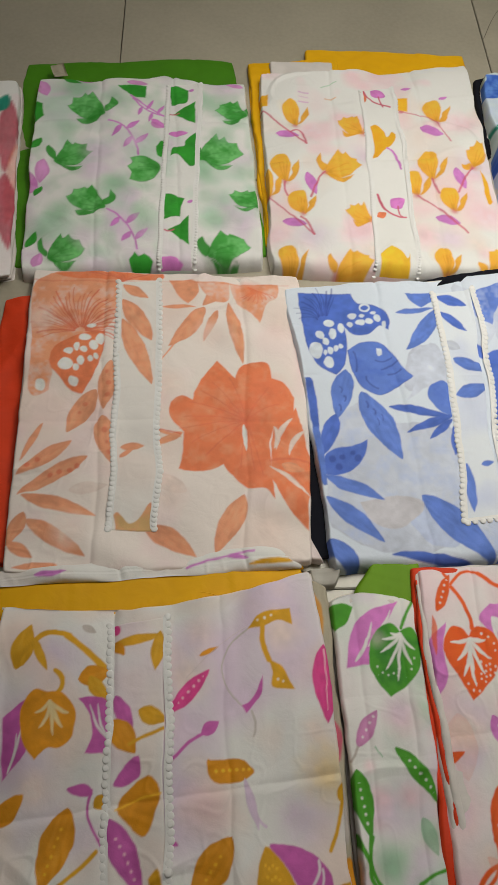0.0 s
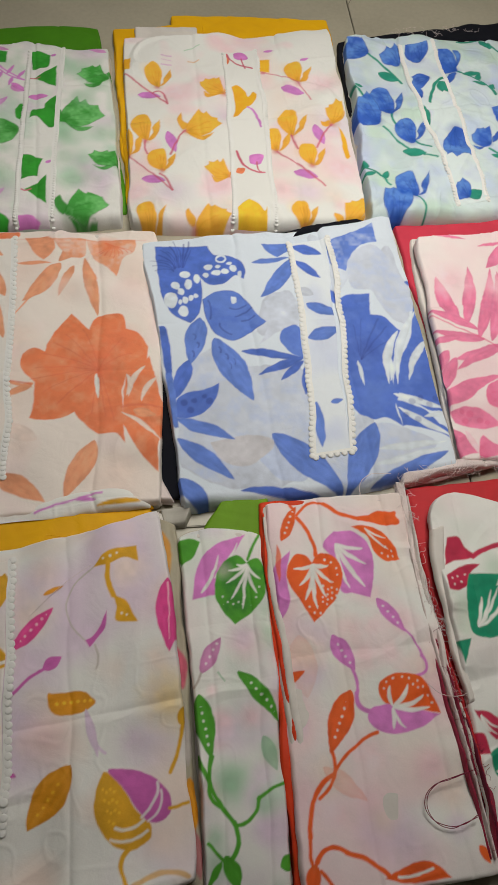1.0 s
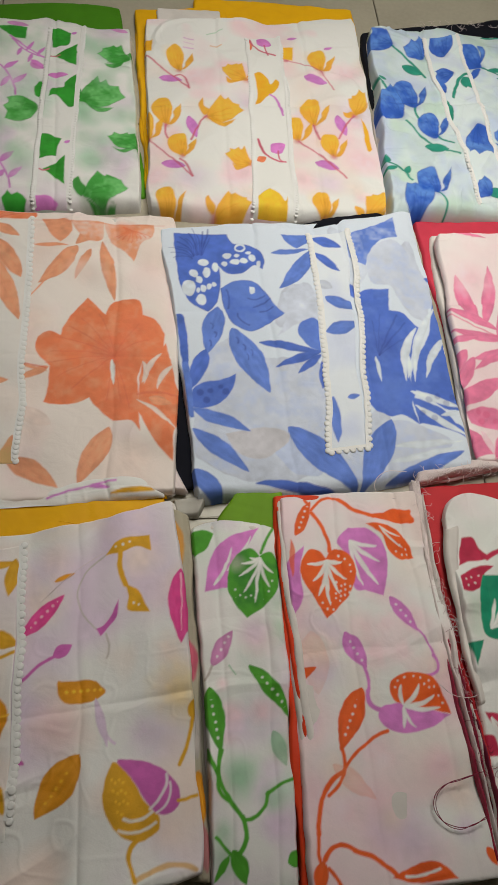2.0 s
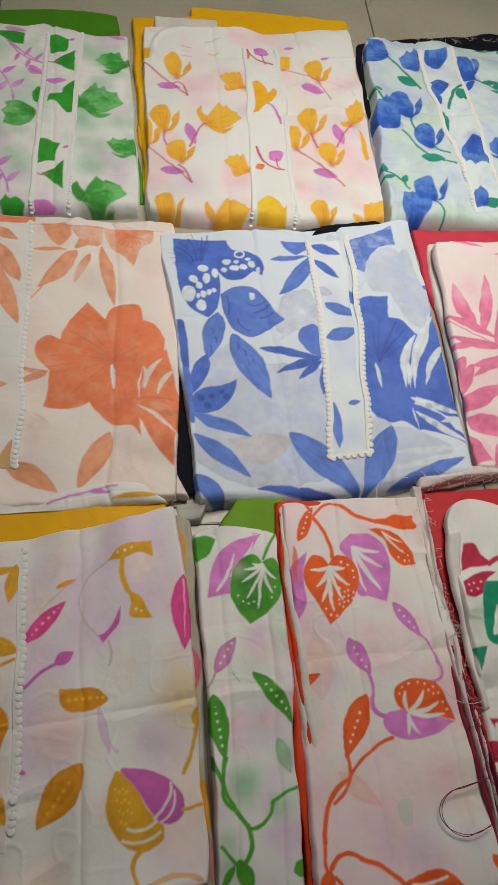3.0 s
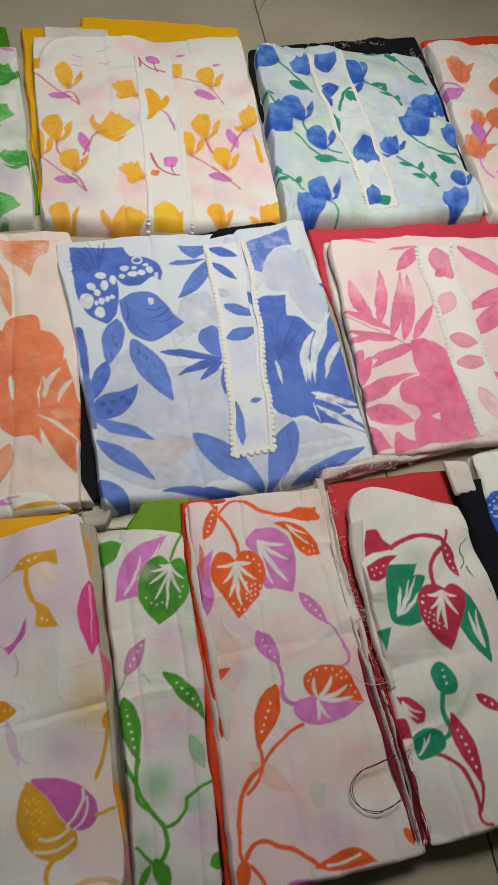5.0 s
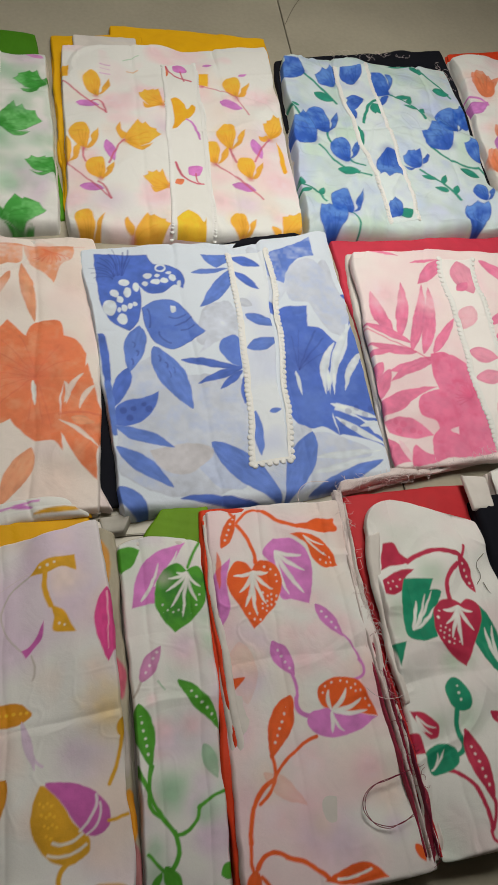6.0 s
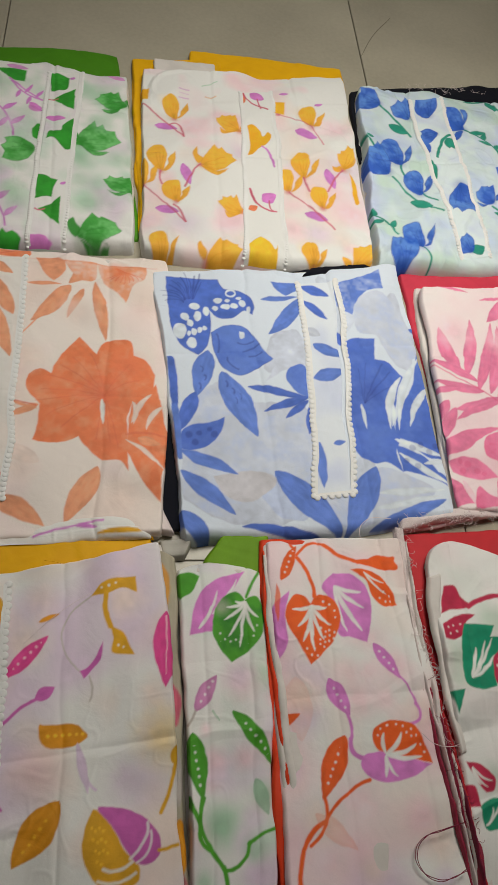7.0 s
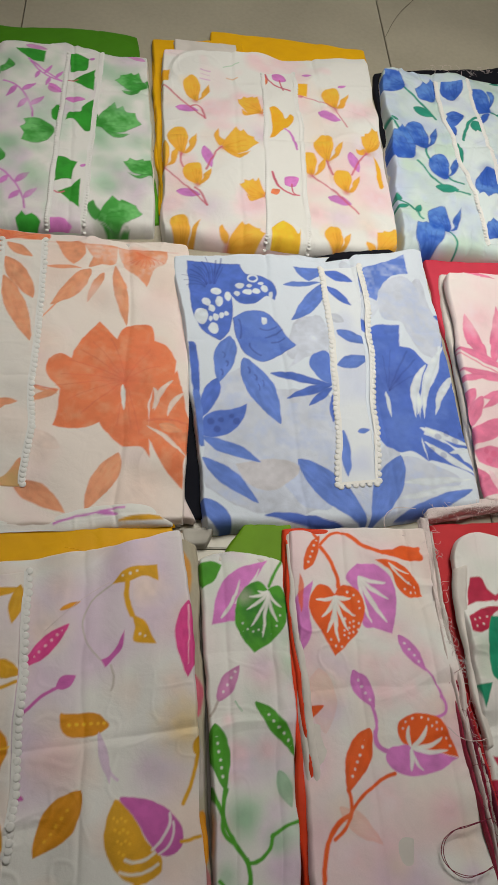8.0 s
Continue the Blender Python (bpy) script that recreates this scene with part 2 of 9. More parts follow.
        m = step(half - np.abs(b), self.aa) * (a > 0) * step((1 - teeth * np.abs(np.sin(b / w * 6.5 + p[0] * 90)) - a) * n, self.aa)
        if fade:
            m = m * (1 - fade * t * (0.55 + 0.45 * self.tone))
        self.dye(m, colour, alpha)
        self.dye(m * np.clip(1 - (half - np.abs(b)) / (0.2 * w + 0.0004), 0, 1), np.asarray(colour) * 0.8, 0.4 * alpha)
        if w > 0.008:
            streak = vnoise(a * n * 0.25 + p[0], b, 0.0026, self.seed) + 0.6 * vnoise(self.X, self.Y, 0.008, self.seed + 4)
            self.dye(m * np.clip(streak, 0, 1), np.asarray(colour) * 0.72, 0.32 * alpha)
            self.dye(m * np.clip(-streak, 0, 1), np.minimum(np.asarray(colour) * 1.25 + 0.04, 0.85), 0.28 * alpha)
        if rib is not None:
            self.dye(step(0.0008 - np.abs(b) * (1 + t), self.aa) * (a > 0.05) * (a < 0.85), rib, 0.75)
        if dots is not None:
            k = (a * n / 0.0068) % 1
            r2 = np.hypot((k - 0.5) * 0.0068, b)
            self.dye(step(0.0012 - r2, self.aa) * (a > 0.2) * (a < 0.85), dots, 0.85)

    def tulip(self, p, q, w, colour, edge=None, fade=0.45, petals=3, teeth=0.05):
        """A cup of petals opening from p towards q."""
        p, q = np.array(p, float), np.array(q, float)
        d = q - p
        n = np.array([-d[1], d[0]])
        if edge is not None:
            self.blob(p + 0.75 * d + 0.4 * n, 0.28 * np.linalg.norm(d), edge, 0.2)
        col = np.asarray(colour)
        if petals > 3:
            self.leaf(p, p + 0.78 * d - n * 0.62, 0.24 * w, col, fade=fade * 0.5, bend=0.09 * w)
        for k, ln, ww in ((-0.2, 0.88, 0.46), (0.2, 0.92, 0.48), (0.0, 1.0, 0.56)):
            self.leaf(p - 0.04 * d, p + ln * d + n * k, w * ww, col, 0.94, fade=fade * 0.75, full=0.42, teeth=teeth)
        for k in (-0.2, 0.0, 0.22):
            self.leaf(p + 0.1 * d, p + 0.8 * d + n * k, w * 0.06, col * 0.65, 0.35)
        self.leaf(p + 0.5 * d, p + 0.98 * d + n * 0.08, w * 0.2, np.minimum(col * 1.3 + 0.1, 0.85), 0.3)
        self.blob(p + 0.08 * d, 0.2 * np.linalg.norm(d), col * 0.72, 0.6)

    def stem(self, p, m, q, w, colour, alpha=1.0):
        """A curved line from p by way of m to q."""
        p, m, q = np.array(p, float), np.array(m, float), np.array(q, float)
        c = 2 * m - 0.5 * (p + q)
        best = np.full(self.X.shape, 9.0)
        t = np.linspace(0, 1, 15)[:, None]
        pts = (1 - t) ** 2 * p + 2 * t * (1 - t) * c + t * t * q
        for a, b in zip(pts[:-1], pts[1:]):
            e = b - a
            k = np.clip(((self.PX - a[0]) * e[0] + (self.PY - a[1]) * e[1]) / (e @ e + 1e-12), 0, 1)
            best = np.minimum(best, np.hypot(self.PX - a[0] - k * e[0], self.PY - a[1] - k * e[1]))
        self.dye(step(w / 2 * (0.85 + 0.3 * self.tone) - best, self.aa), colour, alpha)

    def blob(self, p, r, colour, alpha=0.6, sx=1.0):
        """A soft wash of colour."""
        d = np.hypot((self.PX - p[0]) / sx, self.PY - p[1]) / r
        self.dye(np.clip(1.25 - d - 0.35 * (self.tone - 0.5), 0, 1) ** 1.3, colour, alpha)

    def spot(self, p, r, colour, alpha=1.0, sx=1.0, turn=0.0):
        """A small crisp oval."""
        c, s = math.cos(turn), math.sin(turn)
        x, y = self.PX - p[0], self.PY - p[1]
        self.dye(step(r - np.hypot((x * c + y * s) / sx, -x * s + y * c), self.aa), colour, alpha)

    def outline(self, pts):
        """The inside of a closed outline, and the distance from it."""
        inside = np.zeros(self.X.shape, bool)
        best = np.full(self.X.shape, 9.0)
        for a, b in zip(pts, np.roll(pts, -1, 0)):
            e = b - a
            k = np.clip(((self.PX - a[0]) * e[0] + (self.PY - a[1]) * e[1]) / (e @ e + 1e-12), 0, 1)
            best = np.minimum(best, np.hypot(self.PX - a[0] - k * e[0], self.PY - a[1] - k * e[1]))
            if a[1] != b[1]:
                inside ^= ((a[1] > self.PY) != (b[1] > self.PY)) & (self.PX < (b[0] - a[0]) * (self.PY - a[1]) / (b[1] - a[1]) + a[0])
        return step(np.where(inside, best, -best), self.aa), best

    def poly(self, pts, colour, alpha=1.0, smooth=2, fade=0.0):
        """A free shape with rounded outline."""
        pts = np.array(pts, float)
        for _ in range(smooth):
            nxt = np.roll(pts, -1, 0)
            pts = np.stack([0.8 * pts + 0.2 * nxt, 0.2 * pts + 0.8 * nxt], 1).reshape(-1, 2)
        m, best = self.outline(pts)
        self.dye(m * (1 - fade * self.tone), colour, alpha)
        mot = vnoise(self.X, self.Y, 0.006, self.seed + 4) + 0.7 * vnoise(self.X, self.Y, 0.0025, self.seed + 8)
        self.dye(m * np.clip(mot, 0, 1), np.asarray(colour) * 0.75, 0.25 * alpha)
        self.dye(m * np.clip(1 - best / 0.006, 0, 1), np.asarray(colour) * 0.8, 0.35 * alpha)

    def heart(self, p, q, w, colour, vein=WHITE, dotted=1, second=None):
        """A heart-shaped leaf, stalk end p and tip q, with pale veins; one half may be dotted or of another colour."""
        p, q = np.array(p, float), np.array(q, float)
        d = q - p
        n = np.array([-d[1], d[0]]) / np.linalg.norm(d)
        at = lambda a, s: p + d * a + n * (w / 2) * s
        th = np.linspace(0, 2 * math.pi, 44, endpoint=False)
        hx, hy = np.sign(np.sin(th)) * np.abs(np.sin(th)) ** 2.1, (13 * np.cos(th) - 5 * np.cos(2 * th) - 2 * np.cos(3 * th) - np.cos(4 * th)) / 17
        m, best = self.outline([at(0.36 - 0.64 * y * (1 if y < 0 else 1.15), x) for x, y in zip(hx, hy)])
        b = ((self.PX - p[0]) * n[0] + (self.PY - p[1]) * n[1]) / (w / 2)
        self.dye(m, colour)
        if second is not None:
            self.dye(m * step(b * w / 2, self.aa), second)
        self.dye(m * np.clip(1 - best / 0.005, 0, 1), np.asarray(colour if second is None else second) * 0.85, 0.25)
        for a, s, bend in ((0.8, -0.06, 0.05), (0.66, 0.3, -0.16), (0.62, -0.36, 0.16), (0.46, 0.56, -0.24), (0.42, -0.6, 0.24), (0.2, 0.66, -0.26), (0.18, -0.66, 0.26)):
            self.leaf(at(0.1, 0), at(a, s), 0.045 * w, vein, 0.92, bend=bend * w * 0.35, full=0.5)
        if dotted:
            c, r = 0.0062, np.hypot
            i = ((self.PX * 0.8 + self.PY * 0.6) / c) % 1 - 0.5
            j = ((self.PY * 0.8 - self.PX * 0.6) / c) % 1 - 0.5
            side = (b * dotted > 0.3) if abs(dotted) == 1 else (np.abs(b) > 0.35)
            self.dye(m * side * (best > 0.0025) * step(0.0011 - c * r(i, j), self.aa), vein, 0.8)

    def shape(self, pts, colour, alpha=1.0, lip=None, pale=None, vary=0.12, along=None):
        """A painted shape through the given points; a third value marks a sharp corner. lip: a darker outline, pale: a second colour washed in."""
        c = [np.array(p[:2], float) for p in pts]
        sharp = [len(p) > 2 for p in pts]
        n, line = len(c), []
        tan = [np.zeros(2) if sharp[i] else 0.5 * (c[(i + 1) % n] - c[i - 1]) for i in range(n)]
        for i in range(n):
            j = (i + 1) % n
            a, b = c[i], c[j]
            ta = 0.6 * (b - a) if sharp[i] else tan[i]
            tb = 0.6 * (b - a) if sharp[j] else tan[j]
            for t in ((0.0, 0.2, 0.4, 0.6, 0.8) if n < 40 else (0.0, 0.33, 0.67)):
                h1, h2 = 1 + t * t * (2 * t - 3), t * t * (3 - 2 * t)
                line.append(h1 * a + h2 * b + t * (1 - t) ** 2 * ta - t * t * (1 - t) * tb)
        line = np.array(line)
        lo, hi = line.min(0) - 0.003, line.max(0) + 0.003
        box = (self.PX > lo[0]) & (self.PX < hi[0]) & (self.PY > lo[1]) & (self.PY < hi[1])
        if not box.any():
            return
        r, q = np.where(box.any(1))[0], np.where(box.any(0))[0]
        w = (slice(r[0], r[-1] + 1), slice(q[0], q[-1] + 1))
        px, py, tone = self.PX[w], self.PY[w], self.tone[w]
        inside, best = np.zeros(px.shape, bool), np.full(px.shape, 9.0)
        for a, b in zip(line, np.roll(line, -1, 0)):
            e = b - a
            k = np.clip(((px - a[0]) * e[0] + (py - a[1]) * e[1]) / (e @ e + 1e-12), 0, 1)
            best = np.minimum(best, np.hypot(px - a[0] - k * e[0], py - a[1] - k * e[1]))
            if a[1] != b[1]:
                inside ^= ((a[1] > py) != (b[1] > py)) & (px < (b[0] - a[0]) * (py - a[1]) / (b[1] - a[1]) + a[0])
        m = step(np.where(inside, best, -best), self.aa) * alpha
        base = np.asarray(colour) * (1 + vary * (1 - 2 * tone))[..., None]
        cloud = vnoise(px, py, 0.012, self.seed + 4) + 0.5 * vnoise(px, py, 0.004, self.seed + 8)
        if pale is not None:
            k = 0.5 * cloud + 0.15
            if along is not None:
                d = along[1] - along[0]
                k = k + 0.75 * (((px - along[0][0]) * d[0] + (py - along[0][1]) * d[1]) / (d @ d) - 0.4)
            k = np.clip(k, 0, 0.8)[..., None]
            base = base * (1 - k) + np.asarray(pale) * k
        else:
            base = base * (1 + 0.12 * np.clip(cloud, -1, 1))[..., None]
        if lip is not None:
            k = (0.7 * np.clip(1 - best / 0.0017, 0, 1) * np.clip(0.55 + cloud, 0, 1))[..., None]
            base = base * (1 - k) + np.asarray(lip) * k
        self.col[w] = self.col[w] * (1 - m[..., None]) + base * m[..., None]

    def flower(self, petals, p, q, r, colour, lip=None, pale=None):
        """A flower from a petal plan, laid by its base p, its tip q and the point r one length to the side."""
        p, q, r = np.array(p, float), np.array(q, float), np.array(r, float)
        rnd = random.Random(int(1e5 * abs(p[0] + 3 * p[1])))
        col = np.asarray(colour)
        for k, petal in enumerate(petals):
            pts = []
            for u, v, *corner in petal:
                u, v = u + rnd.uniform(-0.035, 0.035), v + rnd.uniform(-0.035, 0.035)
                pts.append((*(p + u * (q - p) + v * (r - p)), *corner))
            self.shape(pts, col * (1.0, 0.86, 0.92)[k % 3], 0.96, lip, pale if pale is not None else np.minimum(col * 1.5 + 0.16, 0.8), along=(p, q))
        d = q - p
        for v in (-0.12, 0.04, 0.2):
            self.stem(p + 0.08 * d, p + 0.35 * d + 0.6 * v * (r - p), p + 0.68 * d + v * (r - p), 0.0014, col * 0.7, 0.4)
        self.blob(p + 0.1 * d, 0.2 * np.linalg.norm(d), col * 0.65, 0.45)

    def tint(self, colour, size, amount, seed):
        """Uneven washes over the whole cloth."""
        f = vnoise(self.X, self.Y, size, seed) * 0.7 + vnoise(self.X, self.Y, size / 2.6, seed + 1) * 0.3
        self.dye(np.clip(f * 1.6, 0, 1), colour, amount, 0.05)

    def build(self, name, parent, label="", material=None):
        ny, nx = self.X.shape
        me = bpy.data.meshes.new(name)
        i = np.arange(nx * ny).reshape(ny, nx)
        quads = np.stack([i[1:, :-1], i[1:, 1:], i[:-1, 1:], i[:-1, :-1]], -1).reshape(-1, 4)
        me.vertices.add(nx * ny)
        me.vertices.foreach_set("co", np.stack([self.X, self.Y, self.Z], -1).astype(np.float32).ravel())
        me.loops.add(quads.size)
        me.loops.foreach_set("vertex_index", quads.ravel().astype(np.int32))
        me.polygons.add(len(quads))
        me.polygons.foreach_set("loop_start", np.arange(0, quads.size, 4, dtype=np.int32))
        me.polygons.foreach_set("use_smooth", np.ones(len(quads), bool))
        me.update(calc_edges=True)
        if material is None:
            at = me.attributes.new("dye", "FLOAT_COLOR", "POINT")
            rgba = np.ones((nx * ny, 4), np.float32)
            rgba[:, :3] = np.clip(self.col.reshape(-1, 3), 0.002, 0.9)
            at.data.foreach_set("color", rgba.ravel())
        me.materials.append(material or PRINTED)
        ob = new(name, me)
        ob.parent = parent
        return tagged(ob, label) if label else ob


def cloth_set(label):
    ob = new("folded_dress_set", None)
    ob.empty_display_size = 0.05
    return tagged(ob, label, "folded fabric", "folded dress sets on the floor")


def plain(parent, name, label, material, tl, tr, br, bl, z0, z1, bow=(0, 0, 0, 0), seed=3, wrinkle=0.0014, edge=0.005, puff=0.001, tilt=(0, 0)):
    """A plain folded cloth in the set."""
    rnd = random.Random(seed)
    n = max(1, round((z1 - z0) / 0.006))
    for k in range(n):
        last = k == n - 1
        a, c = z0 + (z1 - z0) * k / n, z0 + (z1 - z0) * (k + (1 if last else 0.96)) / n
        cs = [np.array(p) + (0 if last else np.array([rnd.uniform(-0.0025, 0.0025), rnd.uniform(-0.0025, 0.0025)])) for p in (tl, tr, br, bl)]
        s = Sheet(*cs, a, c, 0.003 if last else 0.005, bow, min(edge, 0.0035), seed + k, wrinkle if last else 0.0009, puff=puff if last else 0, tilt=tilt, nose=0.004)
        s.build(name if last else "folded_layer", parent, label if last else "", material)
    return s


def layers(parent, s, count, z0, z1, material=None, grow=0.0022):
    """Folds of the same cloth under its top face, their edges a little out of line."""
    rnd = random.Random(s.seed * 7)
    mid = sum(s.c) / 4
    for k in range(count):
        a, b = z0 + (z1 - z0) * k / count, z0 + (z1 - z0) * (k + 0.96) / count
        back = max(0.002, s.nose - 0.003) * (s.c[0] - s.c[3]) / np.linalg.norm(s.c[0] - s.c[3])
        cs = [c + (c - mid) / np.linalg.norm(c - mid) * rnd.uniform(-0.005, grow) + np.array([rnd.uniform(-0.002, 0.002), rnd.uniform(0.0, 0.005)]) + (back if i > 1 else 0) for i, c in enumerate(s.c)]
        f = Sheet(*cs, a, b, 0.004, [x + rnd.uniform(-0.001, 0.001) for x in s.bow], 0.0022, s.seed + k, 0.0012, puff=0, nose=0.003, peak=s.peak)
        f.build("folded_layer", parent, "", material or LAYER)


def lace(parent, s, p, q, side=1, pitch=0.0062, m=None):
    """A scalloped cotton lace edging sewn along the line p to q on sheet s."""
    p, q = np.array(p, float), np.array(q, float)
    m = 0.5 * (p + q) if m is None else np.array(m, float)
    c = 2 * m - 0.5 * (p + q)
    n = int(np.linalg.norm(q - p) / pitch)
    (u0, v0), (u1, v1), (u2, v2) = s.uv(*p), s.uv(*m), s.uv(*q)
    t = np.linspace(0, 1, n)
    f = lambda a, b, c_: (1 - t) ** 2 * a + 2 * t * (1 - t) * (2 * b - 0.5 * (a + c_)) + t * t * c_
    x, y, z = s.surface(f(u0, u1, u2), f(v0, v1, v2))
    rnd = random.Random(int(p[0] * 9000) + 5)
    verts, faces = [], []
    for k in range(n):
        i0, i1 = max(k - 1, 0), min(k + 1, n - 1)
        d = np.array([x[i1] - x[i0], y[i1] - y[i0]])
        d = d / (np.linalg.norm(d) + 1e-9)
        o = np.array([d[1], -d[0]]) * side
        cx, cy = x[k] + o[0] * 0.0022 + rnd.uniform(-3e-4, 3e-4), y[k] + o[1] * 0.0022 + rnd.uniform(-3e-4, 3e-4)
        r = pitch * rnd.uniform(0.56, 0.64)
        base = len(verts)
        for ring, (rr, zz) in enumerate(((1.0, 0.0), (0.95, 0.45), (0.55, 0.75))):
            for j in range(9):
                a = 2 * math.pi * j / 9
                verts.append((cx + r * rr * math.cos(a), cy + r * rr * math.sin(a), z[k] + 0.0004 + 0.002 * zz))
        verts.append((cx, cy, z[k] + 0.0017))
        for ring in (0, 1):
            for j in range(9):
                faces.append((base + 9 * ring + j, base + 9 * ring + (j + 1) % 9, base + 9 * ring + 9 + (j + 1) % 9, base + 9 * ring + 9 + j))
        for j in range(9):
            faces.append((base + 18 + j, base + 18 + (j + 1) % 9, base + 27))
        # the flat tape behind the scallops
        if k < n - 1:
            for kk in (k, k + 1):
                for off in (-0.0022, 0.0012):
                    verts.append((x[kk] + o[0] * off, y[kk] + o[1] * off, z[kk] + 0.0016))
            b = len(verts) - 4
            faces.append((b, b + 1, b + 3, b + 2) if side < 0 else (b + 2, b + 3, b + 1, b))
    return mesh_part("lace_trim", verts, faces, LACE, parent, "narrow white scalloped lace edging")


def thread(parent, pts, material, radius=0.00035, name="loose_thread"):
    """A loose thread through the given points."""
    cu = bpy.data.curves.new(name, "CURVE")
    cu.dimensions, cu.bevel_depth, cu.bevel_resolution, cu.resolution_u = "3D", radius, 1, 8
    sp = cu.splines.new("BEZIER")
    sp.bezier_points.add(len(pts) - 1)
    for b, p in zip(sp.bezier_points, pts):
        b.co = p
        b.handle_left_type = b.handle_right_type = "AUTO"
    cu.materials.append(material)
    ob = new(name, cu)
    if parent:
        ob.parent = parent
    return ob


def frayed(parent, p, q, z, material, count, length, seed, name="frayed_edge"):
    """A ravelled raw edge from p to q: many short curling threads."""
    rnd = random.Random(seed)
    cu = bpy.data.curves.new(name, "CURVE")
    cu.dimensions, cu.bevel_depth, cu.bevel_resolution, cu.resolution_u = "3D", 0.00019, 0, 5
    for k in range(count):
        t = rnd.random()
        x, y = p[0] + (q[0] - p[0]) * t, p[1] + (q[1] - p[1]) * t
        a = rnd.uniform(0, 2 * math.pi)
        sp = cu.splines.new("BEZIER")
        sp.bezier_points.add(3)
        for i, b in enumerate(sp.bezier_points):
            a += rnd.uniform(-1.7, 1.7)
            b.co = (x, y, z + rnd.uniform(-0.001, 0.003))
            b.handle_left_type = b.handle_right_type = "AUTO"
            x, y = x + length / 3 * math.cos(a), y + length / 3 * math.sin(a)
    cu.materials.append(material)
    ob = new(name, cu)
    ob.parent = parent
    return ob


def ruffle(parent, pts, width, z, material, seed, height=0.006, label=""):
    """A narrow rolled fold edge that wanders along the given points: an arched strip with an uneven crest."""
    rnd = random.Random(seed)
    pts = np.array(pts, float)
    leg = np.concatenate([[0], np.cumsum(np.linalg.norm(np.diff(pts, axis=0), axis=1))])
    n = max(8, int(leg[-1] / 0.003))
    at = np.linspace(0, leg[-1], n)
    x, y = np.interp(at, leg, pts[:, 0]), np.interp(at, leg, pts[:, 1])
    for _ in range(6):
        x[1:-1], y[1:-1] = (x[:-2] + 2 * x[1:-1] + x[2:]) / 4, (y[:-2] + 2 * y[1:-1] + y[2:]) / 4
    shift = 0.25 * width * vnoise(at, at * 0 + seed, 0.03, seed)
    lift = height * (1 + 0.45 * vnoise(at, at * 0 + seed, 0.011, seed + 3))
    dx, dy = np.gradient(x), np.gradient(y)
    ln = np.hypot(dx, dy)
    nx, ny = -dy / ln, dx / ln
    verts, faces, cols = [], [], 9
    for i in range(n):
        ends = min(1.0, 4 * i / n, 4 * (n - 1 - i) / n) * 0.6 + 0.4
        for j in range(cols):
            a = math.pi * j / (cols - 1)
            across = 0.5 * width * ends * math.cos(a) + shift[i]
            verts.append((x[i] + nx[i] * across, y[i] + ny[i] * across, z + lift[i] * ends * math.sin(a) * (1 + 0.12 * rnd.uniform(-1, 1))))
    for i in range(n - 1):
        for j in range(cols - 1):
            k = i * cols + j
            faces.append((k, k + 1, k + cols + 1, k + cols))
    return mesh_part("fold_edge", verts, faces, material, parent, label)


# ---- the room ----
def box(name, x0, x1, y0, y1, z0, z1, material, parent=None, bevel=0.0):
    bm = bmesh.new()
    bmesh.ops.create_cube(bm, size=1, matrix=Matrix.Translation(((x0 + x1) / 2, (y0 + y1) / 2, (z0 + z1) / 2)) @ Matrix.Diagonal((x1 - x0, y1 - y0, z1 - z0, 1)))
    if bevel:
        bmesh.ops.bevel(bm, geom=bm.edges[:], offset=bevel, segments=2, affect="EDGES")
    me = bpy.data.meshes.new(name)
    bm.to_mesh(me)
    bm.free()
    me.materials.append(material)
    ob = new(name, me)
    ob.parent = parent
    return ob


floor = tagged(box("floor", -2.2, 2.6, -2.0, 3.2, -0.06, -0.0105, GROUT), "grey-beige vitrified tile floor with thin dark joints", "floor", kind="structure")
# unseen walls and ceiling added to close the room, wall paint darkened for less bounce
for nm, x0, x1, y0, y1 in (("wall_north", -2.2, 2.6, 3.2, 3.35), ("wall_south", -2.2, 2.6, -2.15, -2.0), ("wall_west", -2.35, -2.2, -2.15, 3.35), ("wall_east", 2.6, 2.75, -2.15, 3.35)):
    tagged(box(nm, x0, x1, y0, y1, -0.06, 2.5, WALLPAINT), "plain grey painted room wall, added out of view", "wall", kind="structure")
tagged(box("ceiling", -2.35, 2.75, -2.15, 3.35, 2.5, 2.6, CEILPAINT), "plain white painted room ceiling, added out of view", "ceiling", kind="structure")


def added_lamp(x, y, z, power, side, spread):
    """An added, unseen square panel light: frame, diffuser, a rod if hung low, and an area lamp at its face."""
    th = tagged(new("added_light", None), "added unseen square panel light, white framed, switched on", "lamp")
    glow = bpy.data.materials.new("added_panel_glow")
    glow.use_nodes = True
    b = glow.node_tree.nodes["Principled BSDF"]
    b.inputs["Emission Color"].default_value, b.inputs["Emission Strength"].default_value = (1, 0.97, 0.92, 1), 2.0
    h = side / 2
    box("frame", x - h - 0.02, x + h + 0.02, y - h - 0.02, y + h + 0.02, z + 0.015, z + 0.049, CEILPAINT, th, 0.004)
    box("diffuser", x - h, x + h, y - h, y + h, z + 0.008, z + 0.0145, glow, th)
    if z < 2.4:
        box("rod", x - 0.008, x + 0.008, y - 0.008, y + 0.008, z + 0.049, 2.5, CEILPAINT, th)
    d = bpy.data.lights.new("added_panel_light", "AREA")
    d.shape, d.size, d.energy, d.color = "SQUARE", side, power, (1.0, 0.965, 0.86)
    d.spread = spread
    new("added_panel_light", d).matrix_world = Matrix.Translation((x, y, z))


